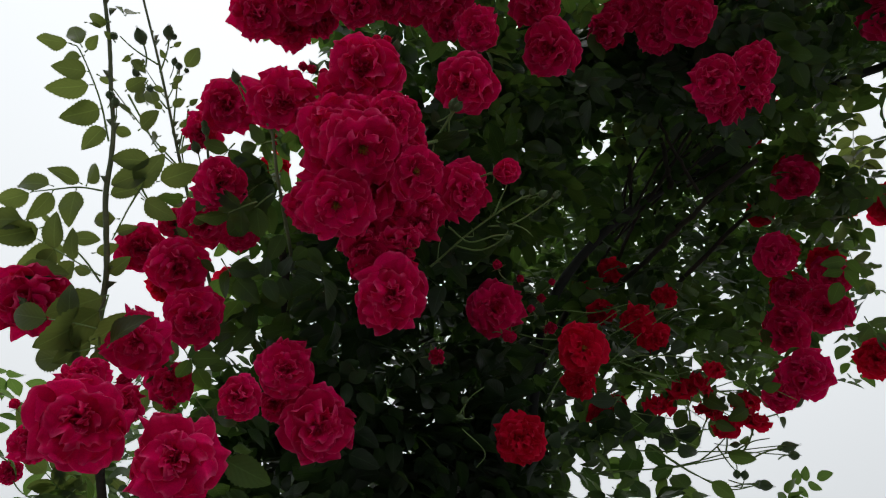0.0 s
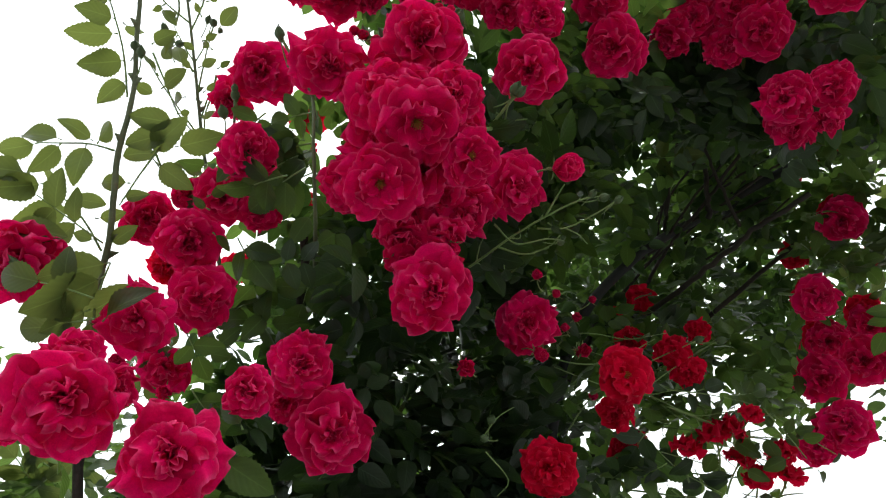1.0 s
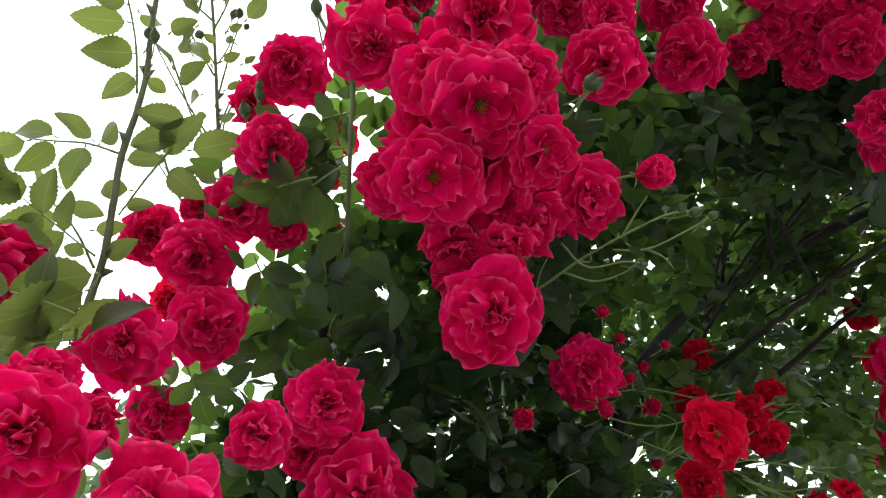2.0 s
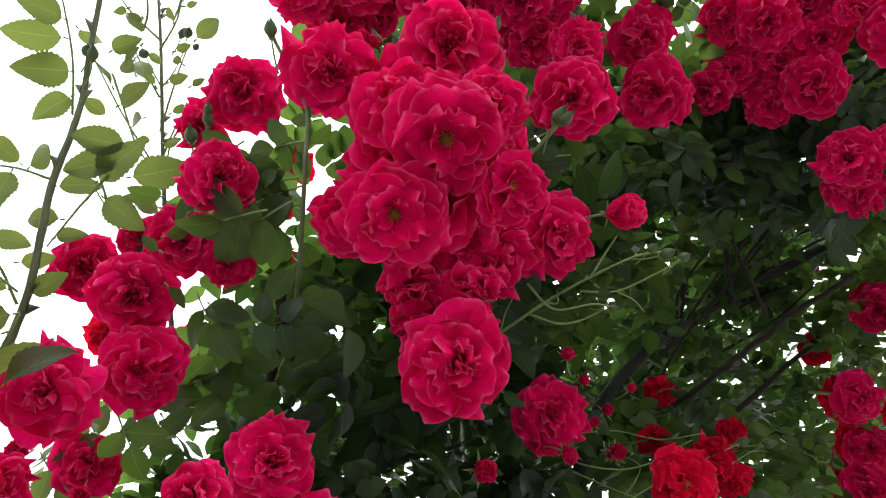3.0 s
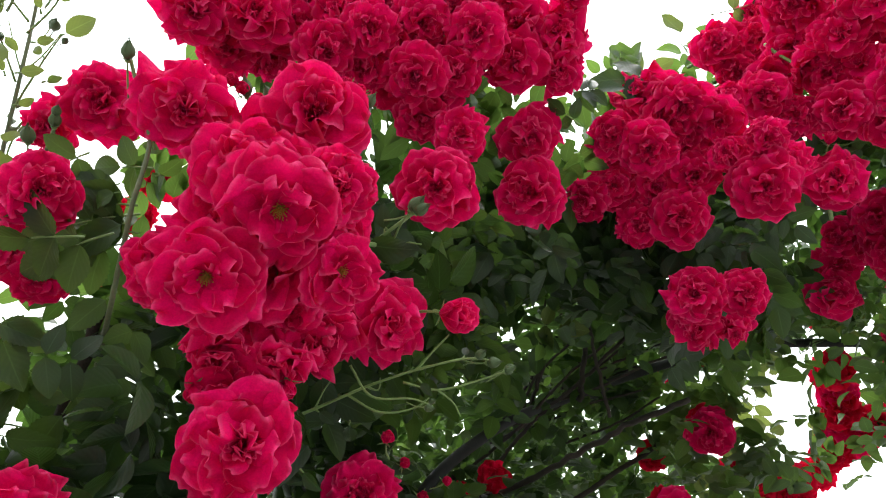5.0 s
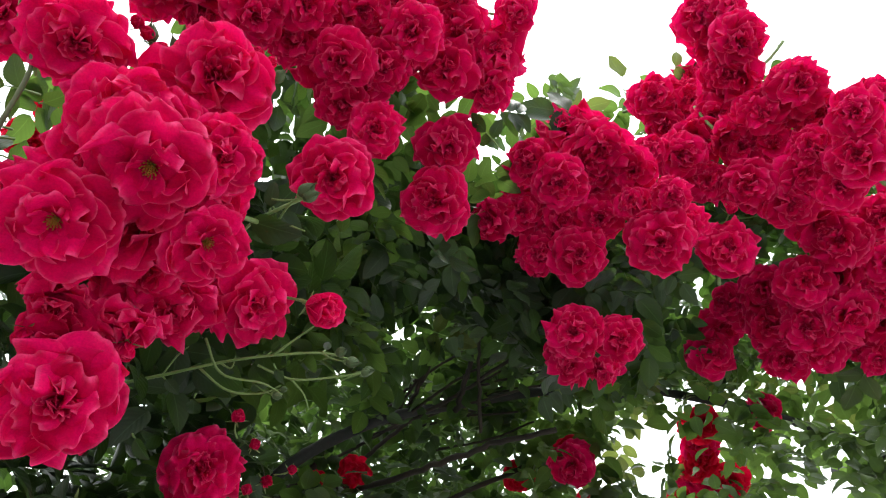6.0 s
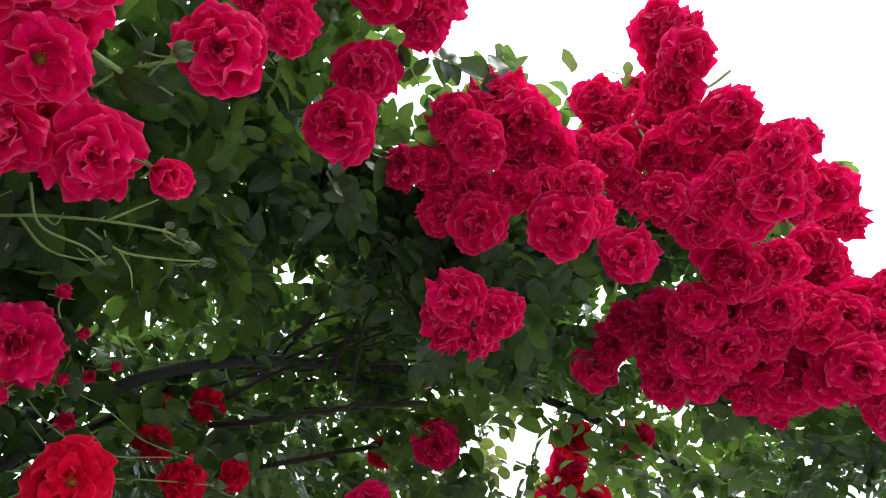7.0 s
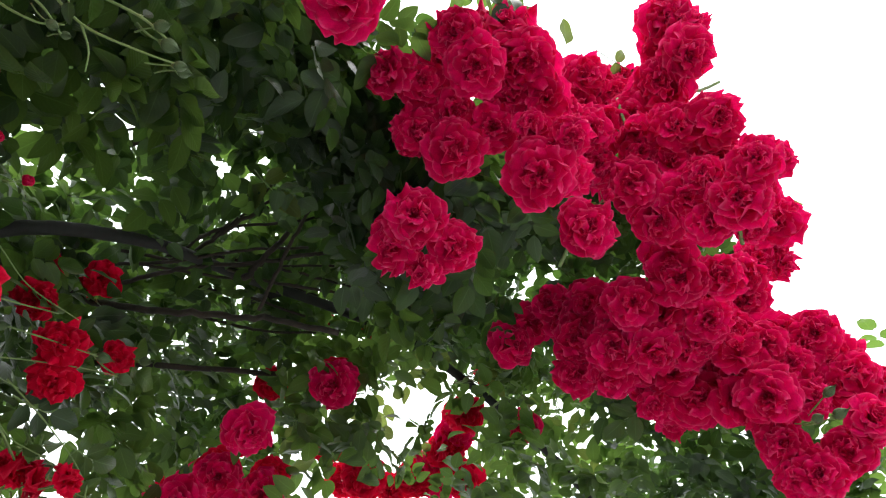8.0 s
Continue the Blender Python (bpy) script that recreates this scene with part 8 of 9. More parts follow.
foliage(-0.17, 0.48, 2.73, 9)
foliage(-0.10, 0.43, 2.67, 9)
foliage(-0.11, 0.47, 2.78, 9)
foliage(-0.10, 0.41, 2.72, 9)
foliage(-0.11, 0.44, 2.83, 9)
foliage(-0.07, 0.48, 2.80, 9)
foliage(-0.04, 0.42, 2.73, 9)
foliage(-0.04, 0.45, 2.83, 9)
foliage(-0.01, 0.36, 2.78, 9)
foliage(-0.01, 0.39, 2.88, 9)
foliage(0.02, 0.42, 2.85, 9)
foliage(0.14, 0.21, 2.67, 2)
foliage(-0.07, 0.44, 2.50, 9)
foliage(-0.08, 0.49, 2.60, 9)
foliage(-0.10, 0.53, 2.70, 9)
foliage(-0.04, 0.54, 2.69, 9)
foliage(-0.05, 0.47, 2.66, 9)
foliage(-0.03, 0.52, 2.74, 9)
foliage(0.01, 0.47, 2.64, 9)
foliage(0.05, 0.40, 2.74, 9)
foliage(0.03, 0.50, 2.77, 9)
foliage(0.06, 0.44, 2.70, 9)
foliage(0.06, 0.47, 2.80, 9)
foliage(0.08, 0.42, 2.86, 9)
foliage(0.11, 0.38, 2.78, 9)
foliage(0.14, 0.42, 2.87, 9)
foliage(-0.10, 0.53, 2.33, 8)
foliage(-0.06, 0.58, 2.63, 9)
foliage(-0.03, 0.51, 2.58, 9)
foliage(0.01, 0.58, 2.69, 9)
foliage(0.08, 0.42, 2.59, 9)
foliage(0.10, 0.56, 2.75, 9)
foliage(0.13, 0.53, 2.81, 9)
foliage(0.13, 0.45, 2.75, 9)
foliage(0.14, 0.48, 2.84, 9)
foliage(0.20, 0.46, 2.75, 9)
foliage(0.22, 0.49, 2.85, 9)
foliage(0.32, 0.30, 2.65, 7)
foliage(0.61, 0.09, 2.96, 6)
foliage(0.68, 0.04, 2.78, 5)
foliage(0.77, -0.07, 2.89, 5)
foliage(-0.12, 0.62, 2.40, 9)
foliage(-0.14, 0.68, 2.49, 9)
foliage(-0.10, 0.66, 2.53, 9)
foliage(-0.06, 0.56, 2.35, 9)
foliage(-0.03, 0.53, 2.39, 9)
foliage(-0.05, 0.64, 2.58, 9)
foliage(-0.05, 0.69, 2.56, 9)
foliage(-0.00, 0.63, 2.62, 9)
foliage(0.05, 0.62, 2.71, 9)
foliage(0.07, 0.62, 2.61, 9)
foliage(0.07, 0.67, 2.70, 9)
foliage(0.11, 0.58, 2.61, 9)
foliage(0.12, 0.68, 2.79, 9)
foliage(0.14, 0.58, 2.70, 9)
foliage(0.15, 0.63, 2.79, 8)
foliage(0.23, 0.53, 2.71, 9)
foliage(0.25, 0.56, 2.80, 9)
foliage(0.69, 0.13, 2.86, 7)
foliage(0.67, 0.11, 2.74, 7)
foliage(0.76, 0.08, 2.86, 7)
foliage(0.76, 0.13, 2.82, 7)
foliage(0.83, 0.09, 2.88, 7)
foliage(0.89, 0.07, 2.93, 7)
foliage(0.97, 0.04, 2.98, 7)
foliage(-0.13, 0.75, 2.47, 9)
foliage(-0.11, 0.80, 2.50, 9)
foliage(-0.09, 0.74, 2.53, 9)
foliage(-0.06, 0.80, 2.56, 9)
foliage(-0.02, 0.75, 2.55, 9)
foliage(0.03, 0.72, 2.55, 9)
foliage(0.03, 0.51, 2.32, 9)
foliage(0.13, 0.68, 2.72, 9)
foliage(0.10, 0.62, 2.49, 9)
foliage(0.11, 0.67, 2.58, 9)
foliage(0.22, 0.65, 2.80, 9)
foliage(0.20, 0.71, 2.70, 9)
foliage(0.29, 0.80, 2.94, 8)
foliage(0.35, 0.83, 3.05, 9)
foliage(0.48, 0.48, 2.90, 9)
foliage(0.47, 0.45, 2.79, 9)
foliage(0.52, 0.40, 2.77, 9)
foliage(0.45, 0.43, 2.65, 9)
foliage(0.67, 0.27, 2.78, 9)
foliage(0.87, 0.26, 2.92, 9)
foliage(0.93, 0.27, 3.01, 9)
foliage(0.76, 0.17, 2.76, 8)
foliage(0.82, 0.18, 2.85, 8)
foliage(0.83, 0.17, 2.76, 8)
foliage(0.90, 0.17, 2.85, 8)
foliage(0.93, 0.10, 2.91, 7)
foliage(0.99, 0.09, 2.93, 7)
foliage(1.04, 0.10, 2.91, 7)
foliage(-0.07, 0.72, 2.36, 9)
foliage(-0.08, 0.80, 2.44, 9)
foliage(-0.09, 0.88, 2.53, 9)
foliage(-0.04, 0.84, 2.46, 9)
foliage(-0.05, 0.93, 2.55, 9)
foliage(-0.04, 0.88, 2.57, 9)
foliage(-0.01, 0.81, 2.57, 9)
foliage(0.02, 0.87, 2.57, 9)
foliage(0.11, 0.61, 2.38, 7)
foliage(0.50, 0.74, 2.88, 8)
foliage(0.56, 0.74, 2.93, 8)
foliage(0.47, 0.55, 2.66, 9)
foliage(0.55, 0.63, 2.83, 8)
foliage(0.50, 0.43, 2.60, 9)
foliage(0.58, 0.49, 2.68, 9)
foliage(0.56, 0.42, 2.70, 9)
foliage(0.97, 0.49, 3.07, 9)
foliage(0.94, 0.41, 2.98, 9)
foliage(1.00, 0.43, 3.07, 9)
foliage(0.95, 0.37, 3.05, 9)
foliage(0.93, 0.28, 2.92, 9)
foliage(0.99, 0.29, 3.00, 9)
foliage(1.06, 0.30, 3.09, 9)
foliage(0.91, 0.37, 2.92, 9)
foliage(1.04, 0.40, 3.09, 9)
foliage(0.97, 0.32, 2.91, 9)
foliage(1.04, 0.34, 2.99, 9)
foliage(1.10, 0.35, 3.07, 9)
foliage(0.93, 0.24, 2.87, 8)
foliage(0.97, 0.29, 2.85, 8)
foliage(0.90, 0.23, 2.73, 8)
foliage(0.97, 0.24, 2.81, 8)
foliage(0.91, 0.18, 2.75, 7)
foliage(0.98, 0.19, 2.84, 7)
foliage(1.04, 0.14, 2.83, 7)
foliage(1.04, 0.14, 2.74, 5)
foliage(-0.03, 1.01, 2.51, 9)
foliage(0.02, 0.95, 2.58, 9)
foliage(0.05, 1.00, 2.58, 9)
foliage(0.51, 0.85, 2.90, 8)
foliage(0.65, 0.79, 2.98, 9)
foliage(0.68, 0.68, 2.88, 9)
foliage(0.76, 0.75, 2.94, 9)
foliage(0.80, 0.79, 3.02, 9)
foliage(0.73, 0.60, 2.86, 9)
foliage(0.63, 0.58, 2.69, 9)
foliage(0.88, 0.74, 3.03, 9)
foliage(0.98, 0.60, 3.08, 9)
foliage(0.91, 0.67, 3.04, 9)
foliage(0.94, 0.59, 2.95, 9)
foliage(1.00, 0.62, 3.03, 9)
foliage(1.06, 0.65, 3.11, 9)
foliage(0.90, 0.49, 2.91, 9)
foliage(1.02, 0.54, 3.07, 9)
foliage(1.08, 0.56, 3.16, 9)
foliage(0.99, 0.51, 2.98, 9)
foliage(1.15, 0.63, 3.13, 9)
foliage(1.21, 0.66, 3.21, 9)
foliage(1.05, 0.51, 2.98, 9)
foliage(1.18, 0.56, 3.14, 9)
foliage(1.24, 0.59, 3.22, 9)
foliage(0.98, 0.44, 2.94, 8)
foliage(1.03, 0.38, 2.89, 8)
foliage(1.18, 0.51, 3.08, 8)
foliage(1.16, 0.45, 3.01, 8)
foliage(1.23, 0.47, 3.09, 8)
foliage(1.03, 0.32, 2.88, 7)
foliage(1.17, 0.40, 2.95, 7)
foliage(1.24, 0.41, 3.03, 7)
foliage(1.05, 0.31, 2.78, 7)
foliage(0.99, 0.22, 2.74, 8)
foliage(1.07, 0.23, 2.82, 8)
foliage(1.04, 0.21, 2.73, 8)
foliage(1.15, 0.28, 2.85, 8)
foliage(1.09, 0.26, 2.76, 8)
foliage(1.08, 0.18, 2.73, 7)
foliage(1.16, 0.18, 2.81, 7)
foliage(1.13, 0.17, 2.70, 7)
foliage(1.22, 0.17, 2.78, 7)
foliage(0.02, 1.04, 2.56, 9)
foliage(0.01, 1.06, 2.48, 9)
foliage(0.05, 1.01, 2.48, 9)
foliage(0.05, 1.10, 2.55, 9)
foliage(0.14, 0.85, 2.45, 8)
foliage(0.29, 0.95, 2.66, 8)
foliage(0.42, 1.17, 2.99, 9)
foliage(0.49, 1.01, 2.88, 8)
foliage(0.55, 1.09, 2.89, 8)
foliage(0.54, 1.04, 2.96, 9)
foliage(0.55, 0.91, 2.82, 8)
foliage(0.62, 1.02, 2.98, 9)
foliage(0.66, 1.07, 3.06, 9)
foliage(1.23, 0.67, 3.01, 6)
foliage(1.30, 0.70, 3.09, 6)
foliage(1.24, 0.57, 3.03, 8)
foliage(1.31, 0.59, 3.11, 8)
foliage(1.25, 0.50, 3.05, 8)
foliage(1.32, 0.52, 3.13, 8)
foliage(1.32, 0.56, 2.99, 8)
foliage(1.40, 0.58, 3.06, 8)
foliage(1.30, 0.46, 3.04, 8)
foliage(1.38, 0.48, 3.12, 8)
foliage(1.31, 0.41, 3.02, 8)
foliage(1.36, 0.50, 2.98, 8)
foliage(1.46, 0.50, 3.05, 8)
foliage(1.25, 0.36, 2.87, 8)
foliage(1.34, 0.37, 2.95, 8)
foliage(1.21, 0.28, 2.80, 8)
foliage(1.30, 0.29, 2.88, 8)
foliage(1.42, 0.29, 2.94, 9)
foliage(1.51, 0.30, 3.02, 9)
foliage(1.19, 0.21, 2.71, 9)
foliage(1.29, 0.21, 2.78, 9)
foliage(1.38, 0.22, 2.86, 9)
foliage(1.47, 0.23, 2.94, 9)
foliage(1.27, 0.27, 2.77, 9)
foliage(1.36, 0.28, 2.85, 9)
foliage(1.39, 0.27, 2.81, 9)
foliage(1.49, 0.27, 2.89, 9)
foliage(1.59, 0.28, 2.96, 9)
foliage(0.04, 0.95, 2.37, 9)
foliage(0.04, 1.14, 2.52, 9)
foliage(0.06, 0.85, 2.30, 9)
foliage(0.05, 1.04, 2.40, 9)
foliage(0.09, 1.15, 2.51, 9)
foliage(0.11, 0.83, 2.31, 9)
foliage(0.34, 1.15, 2.71, 8)
foliage(0.27, 0.97, 2.46, 8)
foliage(0.30, 1.05, 2.53, 9)
foliage(0.32, 1.10, 2.62, 9)
foliage(0.51, 1.17, 2.86, 8)
foliage(0.54, 1.24, 2.93, 9)
foliage(0.53, 1.03, 2.69, 9)
foliage(0.70, 1.25, 2.95, 9)
foliage(0.85, 1.28, 3.06, 9)
foliage(1.17, 0.76, 2.86, 5)
foliage(1.27, 0.74, 2.91, 5)
foliage(1.30, 0.64, 2.96, 8)
foliage(1.38, 0.67, 3.04, 8)
foliage(1.31, 0.70, 2.93, 8)
foliage(1.39, 0.73, 3.00, 8)
foliage(1.41, 0.64, 2.93, 8)
foliage(1.46, 0.56, 3.05, 8)
foliage(1.42, 0.51, 2.95, 8)
foliage(1.50, 0.54, 3.02, 8)
foliage(1.42, 0.43, 2.89, 8)
foliage(1.50, 0.45, 2.96, 8)
foliage(1.40, 0.40, 2.85, 8)
foliage(1.49, 0.42, 2.92, 8)
foliage(1.49, 0.53, 2.90, 8)
foliage(1.58, 0.55, 2.98, 8)
foliage(1.44, 0.42, 2.83, 8)
foliage(1.53, 0.44, 2.90, 8)
foliage(1.39, 0.35, 2.80, 9)
foliage(1.48, 0.37, 2.87, 9)
foliage(1.58, 0.38, 2.95, 9)
foliage(1.67, 0.40, 3.02, 9)
foliage(1.33, 0.28, 2.73, 9)
foliage(1.56, 0.40, 2.89, 9)
foliage(1.65, 0.41, 2.96, 9)
foliage(1.75, 0.43, 3.03, 9)
foliage(1.36, 0.32, 2.73, 9)
foliage(1.46, 0.34, 2.80, 9)
foliage(-0.00, 0.83, 2.66, 9)
foliage(0.05, 0.85, 2.68, 9)
foliage(0.03, 0.77, 2.70, 9)
foliage(0.07, 0.67, 2.50, 9)
foliage(0.09, 0.72, 2.70, 9)
foliage(0.09, 0.71, 2.86, 9)
foliage(0.15, 0.58, 2.87, 9)
foliage(0.29, 0.25, 2.81, 6)
foliage(0.12, 0.83, 2.67, 7)
foliage(0.15, 0.76, 2.59, 7)
foliage(0.17, 0.66, 2.56, 7)
foliage(0.27, 0.58, 2.87, 9)
foliage(0.29, 0.64, 2.93, 9)
foliage(0.13, 0.89, 2.64, 6)
foliage(0.19, 0.85, 2.71, 6)
foliage(0.27, 0.85, 2.78, 6)
foliage(0.29, 0.80, 2.80, 6)
foliage(0.35, 0.63, 2.79, 8)
foliage(0.44, 0.49, 2.78, 9)
foliage(0.44, 0.38, 2.68, 8)
foliage(0.63, 0.14, 2.88, 8)
foliage(0.33, 0.93, 2.87, 6)
foliage(0.40, 0.58, 2.75, 7)
foliage(0.49, 0.50, 2.70, 9)
foliage(0.49, 0.35, 2.65, 9)
foliage(0.56, 0.37, 2.84, 9)
foliage(0.45, 0.37, 2.51, 9)
foliage(0.53, 0.33, 2.78, 9)
foliage(0.64, 0.35, 2.86, 9)
foliage(0.69, 0.18, 2.93, 9)
foliage(0.70, 0.13, 2.95, 9)
foliage(0.75, 0.12, 3.05, 9)
foliage(0.72, 0.08, 2.96, 9)
foliage(0.77, 0.06, 3.05, 9)
foliage(0.76, 0.10, 2.92, 9)
foliage(0.81, 0.09, 3.02, 9)
foliage(0.69, 0.06, 2.84, 8)
foliage(0.44, 1.16, 3.07, 9)
foliage(0.45, 1.09, 2.99, 9)
foliage(0.44, 0.97, 2.88, 8)
foliage(0.53, 0.97, 2.91, 8)
foliage(0.56, 0.84, 2.86, 8)
foliage(0.62, 0.51, 2.78, 9)
foliage(0.77, 0.49, 2.93, 9)
foliage(0.74, 0.37, 2.94, 9)
foliage(0.80, 0.39, 2.93, 9)
foliage(0.73, 0.28, 2.88, 9)
foliage(0.85, 0.29, 2.97, 9)
foliage(0.90, 0.29, 3.06, 9)
foliage(0.95, 0.24, 3.08, 9)
foliage(0.79, 0.18, 2.89, 9)
foliage(0.84, 0.17, 2.98, 9)
foliage(0.84, 0.13, 2.93, 9)
foliage(0.89, 0.12, 3.02, 9)
foliage(0.91, 0.17, 3.01, 9)
foliage(0.89, 0.15, 2.93, 9)
foliage(0.94, 0.06, 3.03, 9)
foliage(1.00, 0.04, 3.12, 9)
foliage(0.91, -0.00, 3.00, 9)
foliage(0.97, -0.02, 3.09, 9)
foliage(1.03, -0.04, 3.18, 9)
foliage(0.95, 0.10, 2.97, 9)
foliage(1.01, 0.09, 3.06, 9)
foliage(1.04, 0.01, 3.09, 9)
foliage(1.10, -0.01, 3.18, 9)
foliage(0.36, 1.20, 2.77, 9)
foliage(0.39, 1.16, 2.66, 9)
foliage(0.43, 1.19, 2.74, 8)
foliage(0.40, 1.09, 2.74, 8)
foliage(0.37, 0.92, 2.49, 9)
foliage(0.40, 0.99, 2.57, 9)
foliage(0.46, 1.14, 2.73, 9)
foliage(0.50, 1.05, 2.82, 8)
foliage(0.53, 1.01, 2.83, 9)
foliage(0.60, 1.12, 3.00, 9)
foliage(0.63, 1.18, 3.08, 9)
foliage(0.75, 0.67, 2.94, 8)
foliage(0.73, 0.70, 2.88, 8)
foliage(0.89, 0.48, 3.07, 9)
foliage(0.97, 0.38, 3.09, 9)
foliage(1.07, 0.48, 3.15, 9)
foliage(1.08, 0.43, 3.16, 9)
foliage(1.03, 0.29, 3.13, 9)
foliage(0.98, 0.22, 2.96, 9)
foliage(1.04, 0.22, 3.04, 9)
foliage(0.97, 0.15, 2.93, 9)
foliage(1.03, 0.14, 3.02, 9)
foliage(1.04, 0.06, 2.95, 8)
foliage(0.41, 1.03, 2.53, 9)
foliage(0.45, 1.17, 2.60, 9)
foliage(0.49, 1.26, 2.68, 9)
foliage(0.49, 1.03, 2.55, 9)
foliage(0.52, 1.11, 2.63, 8)
foliage(0.56, 1.19, 2.71, 9)
foliage(0.72, 1.21, 2.91, 9)
foliage(0.76, 1.27, 2.98, 9)
foliage(0.81, 0.78, 2.88, 7)
foliage(1.03, 0.58, 2.98, 8)
foliage(1.13, 0.50, 3.10, 9)
foliage(1.19, 0.52, 3.18, 9)
foliage(1.14, 0.55, 3.04, 9)
foliage(1.33, 0.60, 3.28, 9)
foliage(1.09, 0.43, 2.97, 9)
foliage(1.28, 0.47, 3.21, 9)
foliage(0.93, 0.36, 2.83, 9)
foliage(1.11, 0.38, 2.95, 9)
foliage(1.18, 0.39, 3.03, 9)
foliage(1.24, 0.40, 3.11, 9)
foliage(1.31, 0.41, 3.19, 9)
foliage(1.05, 0.31, 2.83, 9)
foliage(1.11, 0.32, 2.91, 9)
foliage(1.18, 0.32, 2.99, 9)
foliage(1.06, 0.27, 2.90, 9)
foliage(1.12, 0.27, 2.98, 9)
foliage(1.07, 0.22, 2.88, 9)
foliage(1.14, 0.21, 2.96, 9)
foliage(1.13, 0.24, 2.89, 9)
foliage(1.20, 0.24, 2.97, 9)
foliage(1.09, 0.14, 2.89, 9)
foliage(1.16, 0.13, 2.97, 9)
foliage(1.14, 0.16, 2.88, 9)
foliage(1.21, 0.16, 2.96, 9)
foliage(1.08, 0.13, 2.80, 9)
foliage(1.15, 0.01, 2.88, 8)
foliage(1.12, 0.06, 2.81, 8)
foliage(1.06, 0.05, 2.73, 8)
foliage(1.15, -0.04, 2.83, 4)
foliage(1.13, -0.01, 2.76, 4)
foliage(1.18, -0.06, 2.77, 4)
foliage(1.19, -0.16, 2.84, 1)
foliage(1.20, -0.10, 2.78, 1)
foliage(0.45, 1.10, 2.50, 8)
foliage(0.52, 1.04, 2.51, 8)
foliage(0.53, 0.97, 2.54, 8)
foliage(0.57, 1.04, 2.62, 8)
foliage(0.70, 1.12, 2.69, 8)
foliage(0.75, 1.19, 2.76, 8)
foliage(0.87, 1.07, 2.84, 8)
foliage(1.21, 0.61, 3.04, 4)
foliage(1.33, 0.55, 3.07, 6)
foliage(1.35, 0.38, 3.10, 8)
foliage(1.41, 0.41, 3.04, 8)
foliage(1.11, 0.31, 2.80, 8)
foliage(1.19, 0.31, 2.88, 8)
foliage(1.15, 0.23, 2.80, 8)
foliage(1.23, 0.21, 2.87, 9)
foliage(1.30, 0.21, 2.95, 9)
foliage(1.24, 0.13, 2.85, 9)
foliage(1.32, 0.13, 2.93, 9)
foliage(1.12, 0.22, 2.72, 9)
foliage(1.29, 0.17, 2.85, 9)
foliage(1.37, 0.16, 2.92, 9)
foliage(1.04, 0.10, 2.67, 9)
foliage(1.12, 0.08, 2.75, 9)
foliage(1.20, 0.07, 2.83, 9)
foliage(1.28, 0.06, 2.91, 9)
foliage(1.12, 0.06, 2.69, 9)
foliage(1.20, 0.04, 2.77, 9)
foliage(1.29, 0.03, 2.84, 9)
foliage(1.37, 0.01, 2.92, 9)
foliage(1.31, 0.11, 2.84, 9)
foliage(1.39, 0.10, 2.92, 9)
foliage(1.17, 0.10, 2.68, 9)
foliage(1.25, 0.09, 2.76, 9)
foliage(1.18, -0.03, 2.72, 8)
foliage(1.26, -0.05, 2.80, 8)
foliage(1.23, -0.09, 2.73, 6)
foliage(1.32, -0.11, 2.81, 6)
foliage(1.23, -0.14, 2.77, 6)
foliage(1.32, -0.17, 2.85, 6)
foliage(1.27, -0.13, 2.73, 6)
foliage(1.36, -0.16, 2.80, 6)
foliage(0.50, 0.96, 2.33, 6)
foliage(0.71, 1.12, 2.62, 8)
foliage(0.76, 1.20, 2.69, 8)
foliage(0.70, 1.11, 2.56, 8)
foliage(0.75, 1.19, 2.63, 8)
foliage(0.81, 1.17, 2.75, 9)
foliage(0.86, 1.24, 2.82, 9)
foliage(0.91, 1.31, 2.90, 9)
foliage(0.94, 1.21, 2.89, 9)
foliage(0.99, 1.27, 2.96, 9)
foliage(0.77, 1.07, 2.59, 9)
foliage(0.89, 1.20, 2.73, 9)
foliage(0.94, 1.27, 2.81, 9)
foliage(0.93, 1.18, 2.80, 9)
foliage(0.99, 1.25, 2.87, 9)
foliage(0.99, 1.20, 2.94, 9)
foliage(1.05, 1.26, 3.01, 9)
foliage(0.98, 1.10, 2.89, 9)
foliage(1.03, 1.16, 2.96, 9)
foliage(1.09, 1.21, 3.03, 9)
foliage(0.98, 1.12, 2.80, 9)
foliage(1.03, 1.18, 2.87, 9)
foliage(1.09, 1.24, 2.94, 9)
foliage(1.30, 0.78, 3.00, 6)
foliage(1.30, 0.70, 2.99, 6)
foliage(1.37, 0.72, 3.06, 6)
foliage(1.35, 0.77, 2.98, 6)
foliage(1.36, 0.43, 2.97, 8)
foliage(1.32, 0.35, 2.89, 9)
foliage(1.40, 0.36, 2.96, 9)
foliage(1.48, 0.37, 3.04, 9)
foliage(1.56, 0.38, 3.11, 9)
foliage(1.57, 0.41, 3.02, 9)
foliage(1.66, 0.41, 3.09, 9)
foliage(1.46, 0.32, 2.91, 9)
foliage(1.54, 0.32, 2.98, 9)
foliage(1.62, 0.33, 3.05, 9)
foliage(1.45, 0.18, 2.91, 9)
foliage(1.29, 0.24, 2.73, 9)
foliage(1.55, 0.24, 2.95, 9)
foliage(1.34, 0.20, 2.78, 9)
foliage(1.43, 0.20, 2.86, 9)
foliage(1.52, 0.20, 2.93, 9)
foliage(1.21, 0.14, 2.67, 9)
foliage(1.30, 0.13, 2.75, 9)
foliage(1.39, 0.12, 2.82, 9)
foliage(1.47, 0.11, 2.89, 9)
foliage(1.47, 0.06, 2.89, 9)
foliage(1.28, 0.17, 2.67, 9)
